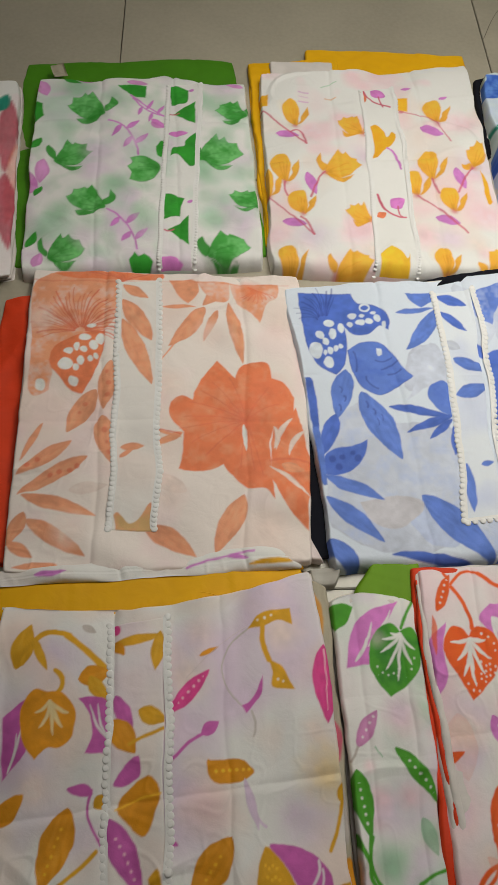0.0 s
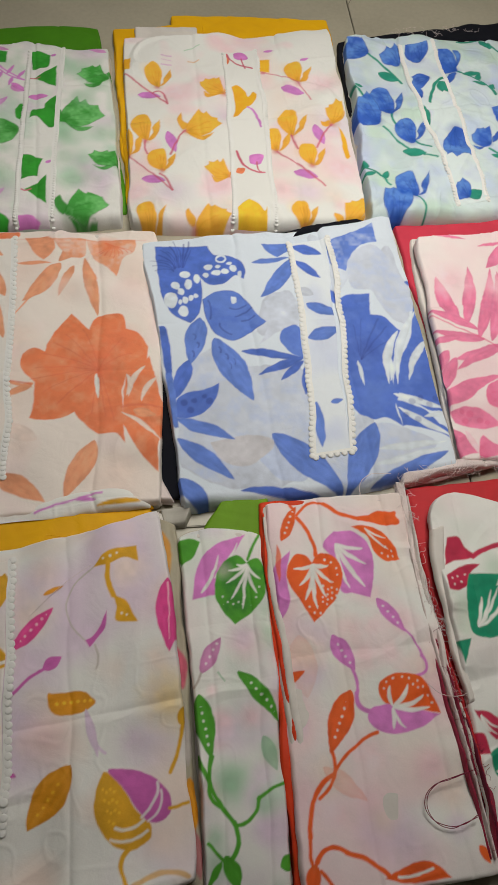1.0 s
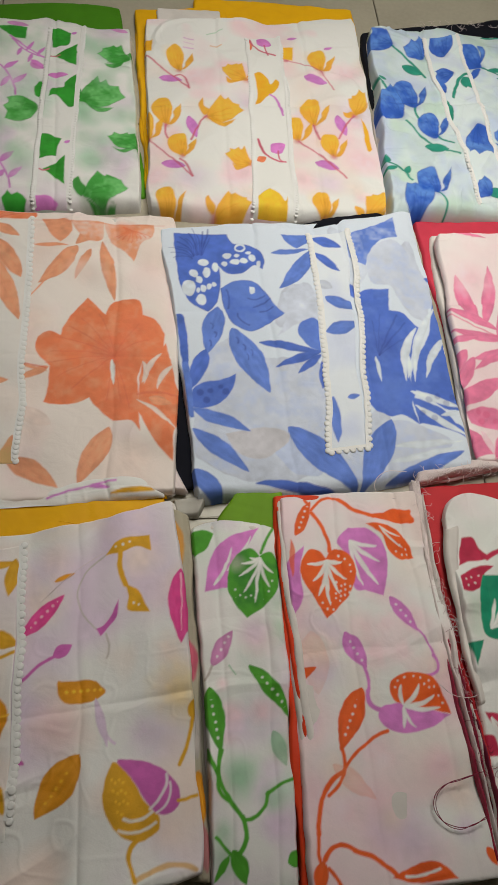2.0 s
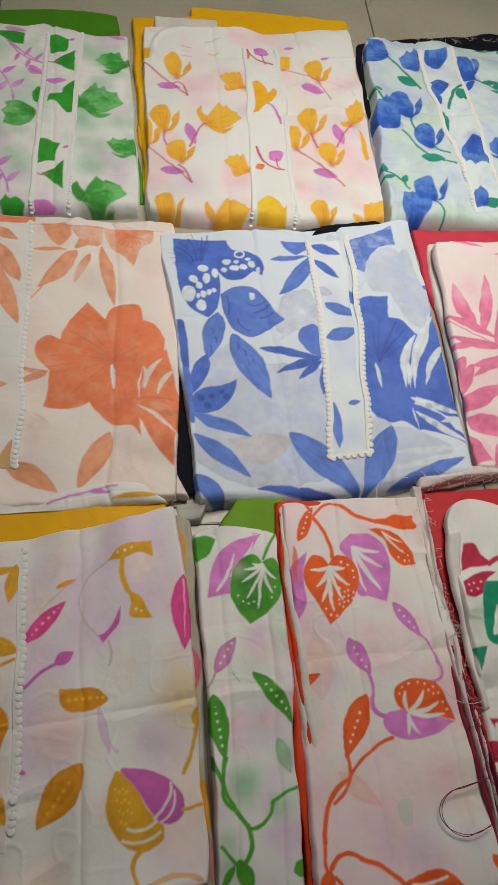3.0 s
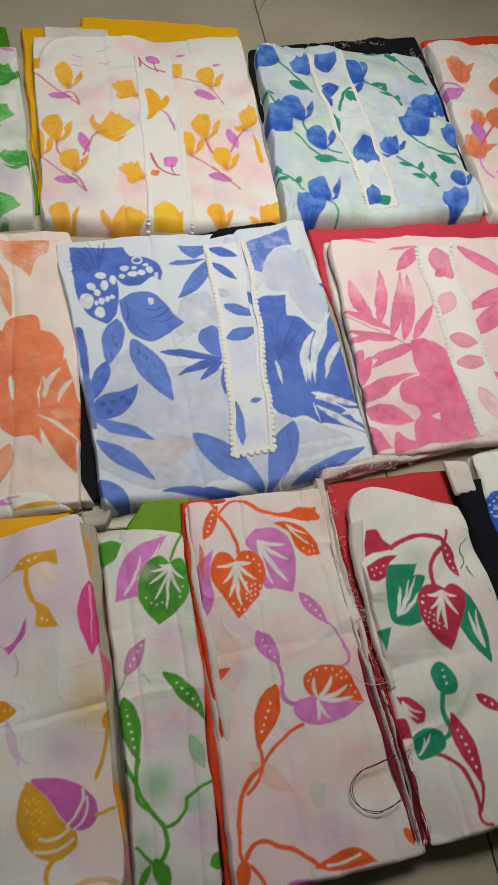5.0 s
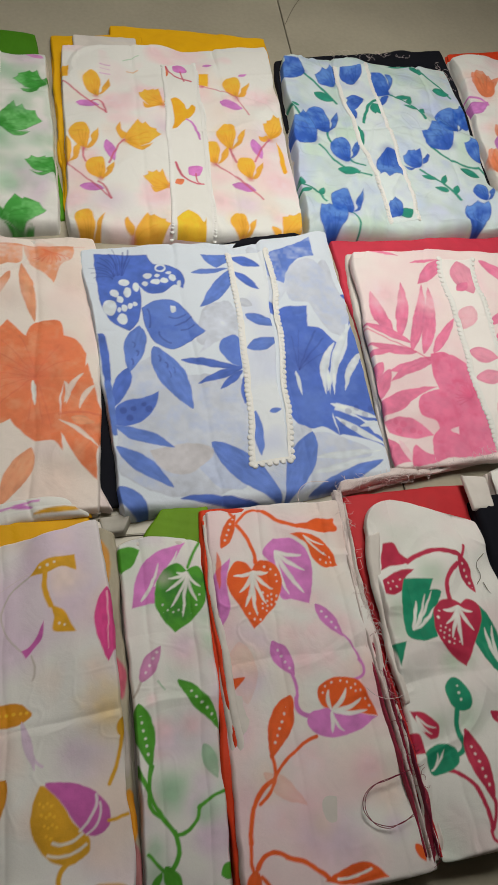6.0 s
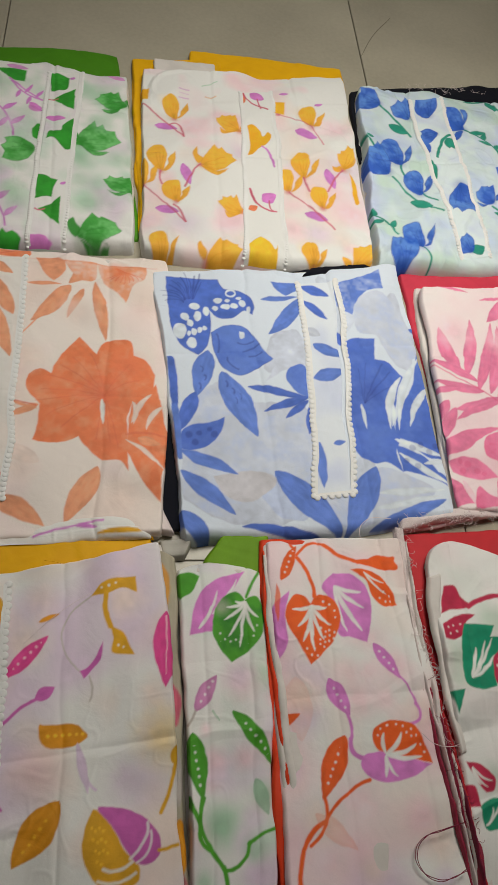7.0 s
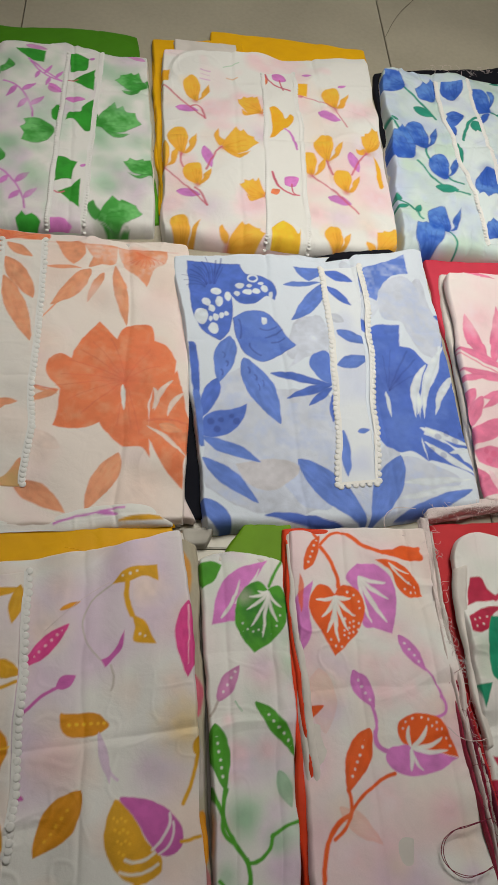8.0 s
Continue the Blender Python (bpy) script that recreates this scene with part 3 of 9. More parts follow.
for lamp in ADDED_LAMPS:
    added_lamp(*lamp)

# petal plans: along the flower, across it, and 1 for a sharp corner
TULIP = (((0, 0.04), (0.29, -0.33), (0.67, -0.47), (0.93, -0.33), (1.02, -0.04), (0.89, 0.24), (0.56, 0.31), (0.22, 0.22)),
         ((0.02, 0.11), (0.2, 0.3), (0.42, 0.36), (0.64, 0.7, 1), (0.35, 0.62), (0.07, 0.38)))
OPEN = (((0, 0), (0.13, -0.2), (0.42, -0.53, 1), (0.52, -0.4), (0.62, -0.44, 1), (0.74, -0.32), (0.9, -0.27, 1), (0.92, -0.15), (1.03, -0.06, 1), (0.87, 0.06), (0.63, 0.19), (0.39, 0.2), (0.15, 0.1)),
        ((0.1, 0.05), (0.3, 0.14), (0.5, 0.2), (0.74, 0.22, 1), (0.55, 0.33), (0.33, 0.27)),
        ((0, -0.03), (-0.16, -0.17), (-0.19, -0.4), (-0.06, -0.48, 1), (0, -0.3), (0.08, -0.16)))
BUD = (((0, 0), (0.25, -0.3), (0.6, -0.42), (1, -0.36, 1), (0.92, -0.16), (1.02, 0.05, 1), (0.9, 0.2), (0.95, 0.38, 1), (0.55, 0.42), (0.25, 0.28)),)

# ---- the folded sets ----

top = cloth_set("folded white dress fabric with crimson print on the floor")
s = Sheet((-0.5675, 0.9179), (-0.2879, 0.9773), (-0.2270, 0.6180), (-0.4804, 0.5762), 0.017, 0.024, seed=21, grid=0.003)
s.tint(PALEPINK, 0.05, 0.6, 3)
s.leaf((-0.2895, 0.9282), (-0.2717, 0.7927), 0.0286, WINE, alpha=0.8)
s.leaf((-0.2646, 0.8488), (-0.2461, 0.6931), 0.0231, CORAL, alpha=0.4)
s.leaf((-0.2717, 0.7927), (-0.2365, 0.6558), 0.0292, WINE, alpha=0.8)
s.leaf((-0.2999, 0.9027), (-0.2968, 0.9396), 0.0199, TEAL)
s.leaf((-0.3325, 0.8405), (-0.3370, 0.6829), 0.0531, WINE)
s.leaf((-0.4465, 0.8606), (-0.4267, 0.6729), 0.0534, WINE)
s.leaf((-0.3570, 0.6520), (-0.3119, 0.7561), 0.0339, TEAL)
layers(top, s, 4, 0, 0.0134)
s.build("printed_fabric", top, "white fabric with crimson print")

top = cloth_set("white dress fabric printed with green flowers folded over green cloth")
plain(top, "lining", "plain green cotton cloth folded beneath", GREENCLOTH, (-0.2973, 1.0428), (0.0175, 1.0938), (0.0920, 0.6963), (-0.2366, 0.6440), 0.0, 0.004, bow=(0.004, 0, 0, 0), seed=4)
s = Sheet((-0.2628, 0.9884), (0.0398, 1.0234), (0.0889, 0.6720), (-0.2164, 0.6209), 0, 0.024, seed=2, grid=0.0013, nose=0.014, bow=(0.002, 0.002, 0.0, 0.0))
s.tint(LILAC, 0.05, 0.8, 3)
s.tint(PALEGREEN, 0.045, 0.8, 8)
s.tint(PALEG2, 0.03, 0.35, 14)
s.blob((-0.1717, 0.6887), 0.0242, PALEGREEN, 0.45, sx=0.79)
s.blob((-0.0074, 0.8286), 0.0205, PALEG2, 0.45, sx=0.78)
s.blob((-0.2013, 0.6893), 0.0192, PALEG2, 0.45, sx=1.26)
s.blob((-0.1370, 0.7062), 0.0220, PALEG2, 0.45, sx=1.42)
s.blob((-0.2538, 0.9602), 0.0256, PALEGREEN, 0.45, sx=1.25)
s.blob((0.0603, 0.7526), 0.0220, PALEGREEN, 0.45, sx=1.45)
s.blob((-0.0746, 0.8642), 0.0268, PALEGREEN, 0.45, sx=1.46)
s.blob((0.0406, 0.8533), 0.0304, LILAC, 0.45, sx=0.78)
s.blob((-0.0381, 0.7424), 0.0174, LILAC, 0.45, sx=0.97)
s.blob((-0.0120, 0.7494), 0.0290, PALEGREEN, 0.45, sx=1.11)
s.blob((0.0301, 0.9338), 0.0201, PALEGREEN, 0.45, sx=1.38)
s.blob((-0.0787, 0.7802), 0.0135, PALEG2, 0.45, sx=1.29)
s.blob((-0.1044, 0.7532), 0.0185, LILAC, 0.45, sx=1.32)
s.blob((-0.0276, 0.9658), 0.0278, PALEG2, 0.45, sx=1.32)
s.blob((-0.2091, 0.9762), 0.0311, PALEG2, 0.65)
s.blob((-0.1428, 0.9472), 0.0304, PALEG2, 0.65)
s.blob((-0.1551, 0.7536), 0.0281, PALEG2, 0.65)
s.blob((-0.1141, 0.7792), 0.0269, PALEG2, 0.65)
s.blob((-0.1852, 0.7147), 0.0239, PALEG2, 0.65)
s.blob((-0.0037, 0.8137), 0.0276, PALEG2, 0.65)
s.blob((0.0121, 0.9548), 0.0306, PALEG2, 0.65)
s.blob((-0.0678, 0.7130), 0.0205, PALEG2, 0.65)
s.blob((0.0185, 0.7326), 0.0225, PALEG2, 0.65)
s.blob((-0.1465, 0.8407), 0.0376, LILAC, 0.6)
s.blob((-0.2247, 0.7663), 0.0231, LILAC, 0.6)
s.blob((-0.0676, 0.6554), 0.0244, LILAC, 0.6)
s.blob((0.0123, 1.0054), 0.0318, LILAC, 0.6)
s.blob((-0.1220, 0.6403), 0.0241, LILAC, 0.6)
s.stem((-0.1467, 0.9031), (-0.1151, 0.8835), (-0.0950, 0.8402), 0.0029, MAUVE)
s.leaf((-0.1264, 0.8942), (-0.1365, 0.8742), 0.0087, MAUVE)
s.leaf((-0.1177, 0.8865), (-0.1035, 0.9101), 0.0088, MAUVE)
s.leaf((-0.1079, 0.8729), (-0.1181, 0.8532), 0.0086, MAUVE)
s.leaf((-0.1017, 0.8602), (-0.0874, 0.8833), 0.0086, MAUVE)
s.stem((-0.1218, 0.7309), (-0.0921, 0.7083), (-0.0747, 0.6715), 0.0025, MAUVE)
s.leaf((-0.1025, 0.7191), (-0.1135, 0.7024), 0.0077, MAUVE)
s.leaf((-0.0945, 0.7112), (-0.0798, 0.7311), 0.0077, MAUVE)
s.leaf((-0.0856, 0.6987), (-0.0966, 0.6823), 0.0075, MAUVE)
s.leaf((-0.0802, 0.6879), (-0.0655, 0.7073), 0.0076, MAUVE)
s.stem((-0.1186, 0.9553), (-0.0945, 0.9337), (-0.0707, 0.9246), 0.0030, MAUVE)
s.leaf((-0.1041, 0.9408), (-0.1069, 0.9202), 0.0050, MAUVE)
s.leaf((-0.0969, 0.9353), (-0.0897, 0.9583), 0.0051, MAUVE)
s.leaf((-0.0873, 0.9297), (-0.0903, 0.9093), 0.0050, MAUVE)
s.leaf((-0.0802, 0.9268), (-0.0729, 0.9496), 0.0050, MAUVE)
s.leaf((-0.2593, 0.9797), (-0.2414, 0.9468), 0.0205, VIOLET, alpha=0.8)
s.leaf((-0.2207, 0.8151), (-0.2190, 0.7754), 0.0182, VIOLET, alpha=0.8)
s.leaf((-0.2285, 0.7554), (-0.2270, 0.7851), 0.0125, VIOLET, alpha=0.8)
s.leaf((-0.0864, 0.9083), (-0.0661, 0.8990), 0.0157, VIOLET, alpha=0.8)
s.leaf((-0.1992, 0.6320), (-0.1954, 0.6556), 0.0145, VIOLET, alpha=0.8)
s.leaf((-0.1328, 0.9926), (-0.1017, 0.9903), 0.0126, VIOLET, alpha=0.8)
s.leaf((-0.2031, 0.9898), (-0.1763, 1.0037), 0.0126, VIOLET, alpha=0.8)
s.leaf((-0.2373, 0.7914), (-0.2203, 0.7668), 0.0108, VIOLET, alpha=0.8)
s.leaf((0.0374, 1.0087), (0.0115, 1.0157), 0.0106, VIOLET, alpha=0.8)
s.flower(OPEN, (-0.1510, 0.9130), (-0.2080, 0.9240), (-0.1510, 0.8350), GREEN, lip=DKGREEN)
s.flower(OPEN, (-0.2070, 0.8160), (-0.1580, 0.8330), (-0.1870, 0.7470), GREEN, lip=DKGREEN)
s.flower(OPEN, (-0.1250, 0.7340), (-0.1780, 0.7450), (-0.1270, 0.6660), GREEN, lip=DKGREEN)
s.flower(OPEN, (-0.1870, 0.6490), (-0.1390, 0.6610), (-0.1700, 0.5870), GREEN, lip=DKGREEN)
s.flower(OPEN, (0.0480, 0.9400), (0.0030, 0.9430), (0.0460, 0.8760), GREEN, lip=DKGREEN)
s.flower(OPEN, (-0.0130, 0.8470), (0.0470, 0.8620), (0.0000, 0.7640), GREEN, lip=DKGREEN)
s.flower(OPEN, (0.0780, 0.7580), (0.0340, 0.7760), (0.0640, 0.6990), GREEN, lip=DKGREEN)
s.flower(OPEN, (0.0140, 0.6710), (0.0670, 0.6890), (0.0290, 0.6030), GREEN, lip=DKGREEN)
s.flower(BUD, (-0.0630, 0.8180), (-0.1050, 0.8110), (-0.0710, 0.8800), GREEN, lip=DKGREEN)
s.shape(((-0.1450, 0.9830, 1), (-0.1230, 0.9850), (-0.1030, 0.9850, 1), (-0.1010, 0.9600, 1), (-0.1160, 0.9590), (-0.1300, 0.9660)), GREEN)
s.shape(((-0.2560, 0.9300), (-0.2440, 0.9270, 1), (-0.2370, 0.9010, 1), (-0.2480, 0.8880, 1)), GREEN)
s.leaf((-0.2420, 0.8310), (-0.2320, 0.8570), 0.0120, GREEN)
s.leaf((-0.2230, 0.7510), (-0.2150, 0.7700), 0.0100, GREEN)
s.leaf((-0.2150, 0.6630), (-0.2080, 0.6920), 0.0130, GREEN)
s.shape(((-0.0740, 0.8590, 1), (-0.0680, 0.8710), (-0.0620, 0.8680, 1), (-0.0600, 0.8360, 1), (-0.0690, 0.8410)), GREEN)
s.shape(((-0.0830, 0.6560, 1), (-0.0780, 0.6670, 1), (-0.0710, 0.6630), (-0.0650, 0.6670, 1), (-0.0520, 0.6570, 1), (-0.0580, 0.6470), (-0.0760, 0.6430)), GREEN, lip=DKGREEN)
s.leaf((-0.2260, 0.9890), (-0.1970, 0.9830), 0.0112, GREEN)
s.stem((-0.1220, 0.9600), (-0.0950, 0.9410), (-0.0710, 0.9240), 0.0030, MAUVE)
s.leaf((-0.0870, 0.9150), (-0.0650, 0.8990), 0.0110, VIOLET)
s.blob((-0.2000, 0.8800), 0.0201, PALEG2, 0.5)
s.blob((-0.1220, 0.7780), 0.0192, PALEG2, 0.5)
s.blob((-0.1810, 0.7300), 0.0191, PALEG2, 0.5)
s.blob((0.0170, 0.8950), 0.0201, PALEG2, 0.5)
s.blob((-0.0780, 0.7320), 0.0191, PALEG2, 0.5)
s.blob((-0.1910, 0.9660), 0.0211, PALEG2, 0.5)
s.blob((0.0490, 0.8310), 0.0201, PALEG2, 0.5)
s.blob((-0.1540, 0.8400), 0.0232, LILAC, 0.45)
s.blob((-0.1040, 0.8690), 0.0232, LILAC, 0.45)
s.blob((-0.1440, 0.6850), 0.0211, LILAC, 0.45)
s.blob((-0.0240, 0.7900), 0.0232, LILAC, 0.45)
s.blob((-0.0670, 0.7030), 0.0212, LILAC, 0.45)
k = Sheet((-0.0686, 0.9921), (-0.0302, 1.0101), (-0.0036, 0.6567), (-0.0428, 0.6506), 0, 0, edge=0.002, on=s, lift=0.0009, ground=WHITE, seed=5)
k.tint(PALEGREEN, 0.04, 0.6, 5)
k.tint(LILAC, 0.05, 0.6, 9)
k.shape(((-0.0710, 0.9930, 1), (-0.0550, 0.9940), (-0.0420, 0.9890, 1), (-0.0410, 0.9600), (-0.0510, 0.9540), (-0.0620, 0.9490, 1)), GREEN, lip=DKGREEN)
k.shape(((-0.0290, 0.9620, 1), (-0.0240, 0.9130, 1), (-0.0420, 0.9200), (-0.0570, 0.9300, 1), (-0.0440, 0.9450)), GREEN)
k.shape(((-0.0210, 0.8930, 1), (-0.0160, 0.8340), (-0.0230, 0.8250, 1), (-0.0360, 0.8390), (-0.0440, 0.8460), (-0.0520, 0.8410, 1), (-0.0490, 0.8590), (-0.0350, 0.8630), (-0.0330, 0.8770)), GREEN, lip=DKGREEN)
k.shape(((-0.0520, 0.7700, 1), (-0.0360, 0.7680), (-0.0240, 0.7650, 1), (-0.0270, 0.7460), (-0.0270, 0.7320, 1), (-0.0380, 0.7300), (-0.0470, 0.7250, 1)), GREEN, lip=DKGREEN)
k.shape(((-0.0160, 0.7340, 1), (-0.0110, 0.6870, 1), (-0.0250, 0.6980), (-0.0400, 0.7090, 1), (-0.0260, 0.7200)), GREEN)
k.leaf((-0.0600, 0.8860), (-0.0320, 0.8910), 0.0120, VIOLET)
k.shape(((-0.0450, 0.6620, 1), (-0.0260, 0.6650), (-0.0140, 0.6590, 1), (-0.0310, 0.6510), (-0.0430, 0.6490)), VIOLET)
k.stem((-0.0440, 0.7080), (-0.0380, 0.7070), (-0.0320, 0.7100), 0.0022, ROSE)
k.stem((-0.0650, 0.9280), (-0.0580, 0.9280), (-0.0500, 0.9320), 0.0022, ROSE)
k.leaf((-0.0200, 0.7570), (-0.0130, 0.7640), 0.0051, MAUVE)
k.leaf((-0.0410, 0.9860), (-0.0340, 0.9930), 0.0061, MAUVE)
k.build("placket", top, "placket strip with green printed flowers")
lace(top, s, (-0.0702, 0.9919), (-0.0430, 0.6524), 1, m=(-0.0537, 0.7863), pitch=0.0044)
lace(top, s, (-0.0277, 1.0105), (-0.0024, 0.6587), -1, pitch=0.0044)
layers(top, s, 4, 0, 0.0134)
s.build("printed_fabric", top, "white cotton printed with green flowers and mauve sprigs")

top = cloth_set("white dress fabric printed with yellow tulips folded over yellow cloth")
plain(top, "lining", "plain yellow cotton cloth folded beneath", YELLOWCLOTH, (0.0386, 1.0801), (0.1815, 1.1114), (0.2164, 0.7555), (0.0903, 0.7136), 0.0, 0.01, seed=5)
plain(top, "lining", "plain yellow cotton cloth folded beneath", YELLOWCLOTH, (0.1271, 1.1295), (0.3856, 1.1470), (0.4053, 0.7553), (0.1765, 0.7318), 0.0, 0.01, seed=6, bow=(0.002, 0, 0, 0))
plain(top, "folded_layer", "", LAYER, (0.0754, 1.0832), (0.1720, 1.0928), (0.1856, 0.9891), (0.0879, 0.9639), 0.008, 0.017, seed=8)
s = Sheet((0.0590, 1.0363), (0.3817, 1.1120), (0.4097, 0.6918), (0.0977, 0.6634), 0, 0.024, seed=3, grid=0.0013, nose=0.014, bow=(-0.006, 0.003, 0.006, 0.001))
s.tint(BLUSH, 0.06, 0.6, 2)
s.tint(PALEPINK, 0.05, 0.7, 7)
s.blob((0.3755, 0.7155), 0.0138, PALEPINK, 0.6, sx=0.99)
s.blob((0.1482, 0.7165), 0.0274, LILAC, 0.6, sx=1.18)
s.blob((0.2730, 0.8225), 0.0167, LILAC, 0.6, sx=1.21)
s.blob((0.3309, 0.7362), 0.0223, LILAC, 0.6, sx=1.14)
s.blob((0.2202, 0.9318), 0.0159, PALEPINK, 0.6, sx=0.99)
s.blob((0.3690, 0.7278), 0.0205, BLUSH, 0.6, sx=0.83)
s.blob((0.1359, 0.9263), 0.0187, PALEPINK, 0.6, sx=0.81)
s.blob((0.2464, 0.6738), 0.0234, PALEPINK, 0.6, sx=1.5)
s.blob((0.2219, 0.8737), 0.0254, LILAC, 0.6, sx=1.33)
s.blob((0.2023, 0.6714), 0.0283, PALEPINK, 0.6, sx=1.46)
s.blob((0.2125, 0.7539), 0.0249, PALEPINK, 0.6, sx=1.09)
s.blob((0.3727, 0.8754), 0.0324, LILAC, 0.6, sx=1.23)
s.blob((0.2301, 0.7019), 0.0186, BLUSH, 0.6, sx=1.44)
s.blob((0.3090, 0.8659), 0.0184, LILAC, 0.6, sx=1.35)
s.blob((0.1437, 0.9080), 0.0267, PALEPINK, 0.7)
s.blob((0.2044, 0.7268), 0.0234, PALEPINK, 0.7)
s.blob((0.0583, 0.7712), 0.0236, PALEPINK, 0.7)
s.blob((0.1010, 0.7163), 0.0228, PALEPINK, 0.7)
s.blob((0.3666, 0.9623), 0.0290, PALEPINK, 0.7)
s.blob((0.2960, 0.7346), 0.0240, PALEPINK, 0.7)
s.blob((0.3762, 0.7833), 0.0253, PALEPINK, 0.7)
s.blob((0.1070, 0.9660), 0.0163, GOLD, 0.25)
s.flower(TULIP, (0.1180, 0.9300), (0.1100, 0.9820), (0.1510, 0.9420), AMBER, lip=OCHRE, pale=GOLD)
s.blob((0.1180, 0.9300), 0.0051, ROSE, 0.55)
s.blob((0.0960, 0.8530), 0.0151, GOLD, 0.25)
s.flower(TULIP, (0.1080, 0.8150), (0.0990, 0.8680), (0.1430, 0.8270), AMBER, lip=OCHRE, pale=GOLD)
s.blob((0.1080, 0.8150), 0.0051, ROSE, 0.55)
s.blob((0.0740, 0.8200), 0.0151, GOLD, 0.25)
s.flower(TULIP, (0.0870, 0.7830), (0.0760, 0.8340), (0.1210, 0.7970), AMBER, lip=OCHRE, pale=GOLD)
s.blob((0.0870, 0.7830), 0.0051, ROSE, 0.55)
s.blob((0.1230, 0.7860), 0.0153, GOLD, 0.25)
s.flower(TULIP, (0.1340, 0.7530), (0.1260, 0.7990), (0.1660, 0.7640), AMBER, lip=OCHRE, pale=GOLD)
s.blob((0.1340, 0.7530), 0.0051, ROSE, 0.55)
s.blob((0.1140, 0.6860), 0.0141, GOLD, 0.25)
s.flower(TULIP, (0.1250, 0.6540), (0.1170, 0.6980), (0.1570, 0.6650), AMBER, lip=OCHRE, pale=GOLD)
s.blob((0.1250, 0.6540), 0.0040, ROSE, 0.55)
s.blob((0.3160, 0.9910), 0.0173, GOLD, 0.25)
s.flower(TULIP, (0.3250, 0.9570), (0.3210, 1.0080), (0.3590, 0.9700), AMBER, lip=OCHRE, pale=GOLD)
s.blob((0.3250, 0.9570), 0.0061, ROSE, 0.55)
s.blob((0.3030, 0.8790), 0.0171, GOLD, 0.25)
s.flower(TULIP, (0.3120, 0.8420), (0.3080, 0.8940), (0.3490, 0.8560), AMBER, lip=OCHRE, pale=GOLD)
s.blob((0.3120, 0.8420), 0.0050, ROSE, 0.55)
s.blob((0.3300, 0.8140), 0.0161, GOLD, 0.25)
s.flower(TULIP, (0.3380, 0.7840), (0.3350, 0.8280), (0.3700, 0.7950), AMBER, lip=OCHRE, pale=GOLD)
s.blob((0.3380, 0.7840), 0.0061, ROSE, 0.55)
s.blob((0.2810, 0.8410), 0.0153, GOLD, 0.25)
s.flower(TULIP, (0.2890, 0.8080), (0.2850, 0.8550), (0.3220, 0.8200), AMBER, lip=OCHRE, pale=GOLD)
s.blob((0.2890, 0.8080), 0.0061, ROSE, 0.55)
s.blob((0.3160, 0.7070), 0.0151, GOLD, 0.25)
s.flower(TULIP, (0.3250, 0.6780), (0.3210, 0.7190), (0.3560, 0.6890), AMBER, lip=OCHRE, pale=GOLD)
s.blob((0.3250, 0.6780), 0.0051, ROSE, 0.55)
s.flower(OPEN, (0.1620, 0.8360), (0.2130, 0.8510), (0.1700, 0.7640), AMBER, lip=OCHRE, pale=GOLD)
s.blob((0.1620, 0.8360), 0.0050, ROSE, 0.5)
s.flower(OPEN, (0.2170, 0.9200), (0.1780, 0.9400), (0.2010, 0.8610), AMBER, lip=OCHRE, pale=GOLD)
s.blob((0.2170, 0.9200), 0.0061, ROSE, 0.5)
s.flower(OPEN, (0.2270, 0.7550), (0.1910, 0.7630), (0.2190, 0.7060), AMBER, lip=OCHRE, pale=GOLD)
s.blob((0.2270, 0.7550), 0.0051, ROSE, 0.5)
s.flower(OPEN, (0.1800, 0.6660), (0.2270, 0.6780), (0.1870, 0.6060), AMBER, lip=OCHRE, pale=GOLD)
s.blob((0.1800, 0.6660), 0.0050, ROSE, 0.5)
s.flower(OPEN, (0.3720, 0.8720), (0.3910, 0.9240), (0.4040, 0.8540), AMBER, lip=OCHRE, pale=GOLD)
s.blob((0.3720, 0.8720), 0.0061, ROSE, 0.5)
s.flower(OPEN, (0.3800, 0.6850), (0.4130, 0.7240), (0.4040, 0.6490), AMBER, lip=OCHRE, pale=GOLD)
s.blob((0.3800, 0.6850), 0.0051, ROSE, 0.5)
s.leaf((0.0920, 0.9130), (0.1250, 0.9080), 0.0153, MAUVE)
s.leaf((0.1080, 0.7420), (0.1400, 0.7350), 0.0141, MAUVE)
s.leaf((0.1380, 0.8360), (0.1510, 0.7920), 0.0153, MAUVE)
s.leaf((0.3000, 0.9470), (0.3350, 0.9390), 0.0151, MAUVE)
s.leaf((0.3130, 0.7710), (0.3460, 0.7640), 0.0151, MAUVE)
s.leaf((0.3460, 0.8680), (0.3570, 0.8280), 0.0151, MAUVE)
s.leaf((0.0810, 1.0570), (0.0940, 1.0400), 0.0133, MAUVE)
s.leaf((0.2750, 1.0300), (0.2900, 1.0330), 0.0071, MAUVE)
s.leaf((0.3310, 1.0110), (0.3440, 1.0190), 0.0071, MAUVE)
s.stem((0.0640, 0.9540), (0.0980, 0.9290), (0.1350, 0.8890), 0.0030, ROSE, alpha=0.85)
s.stem((0.0870, 0.7830), (0.1190, 0.7510), (0.1500, 0.7190), 0.0022, ROSE, alpha=0.85)
s.stem((0.1440, 0.7870), (0.1530, 0.8200), (0.1620, 0.8380), 0.0030, ROSE, alpha=0.85)
s.stem((0.1080, 0.8150), (0.1080, 0.8020), (0.1130, 0.7870), 0.0030, ROSE, alpha=0.85)
s.stem((0.2730, 0.9800), (0.3200, 0.9620), (0.3440, 0.9230), 0.0020, ROSE, alpha=0.85)
s.stem((0.2910, 0.8080), (0.3240, 0.7800), (0.3550, 0.7500), 0.0030, ROSE, alpha=0.85)
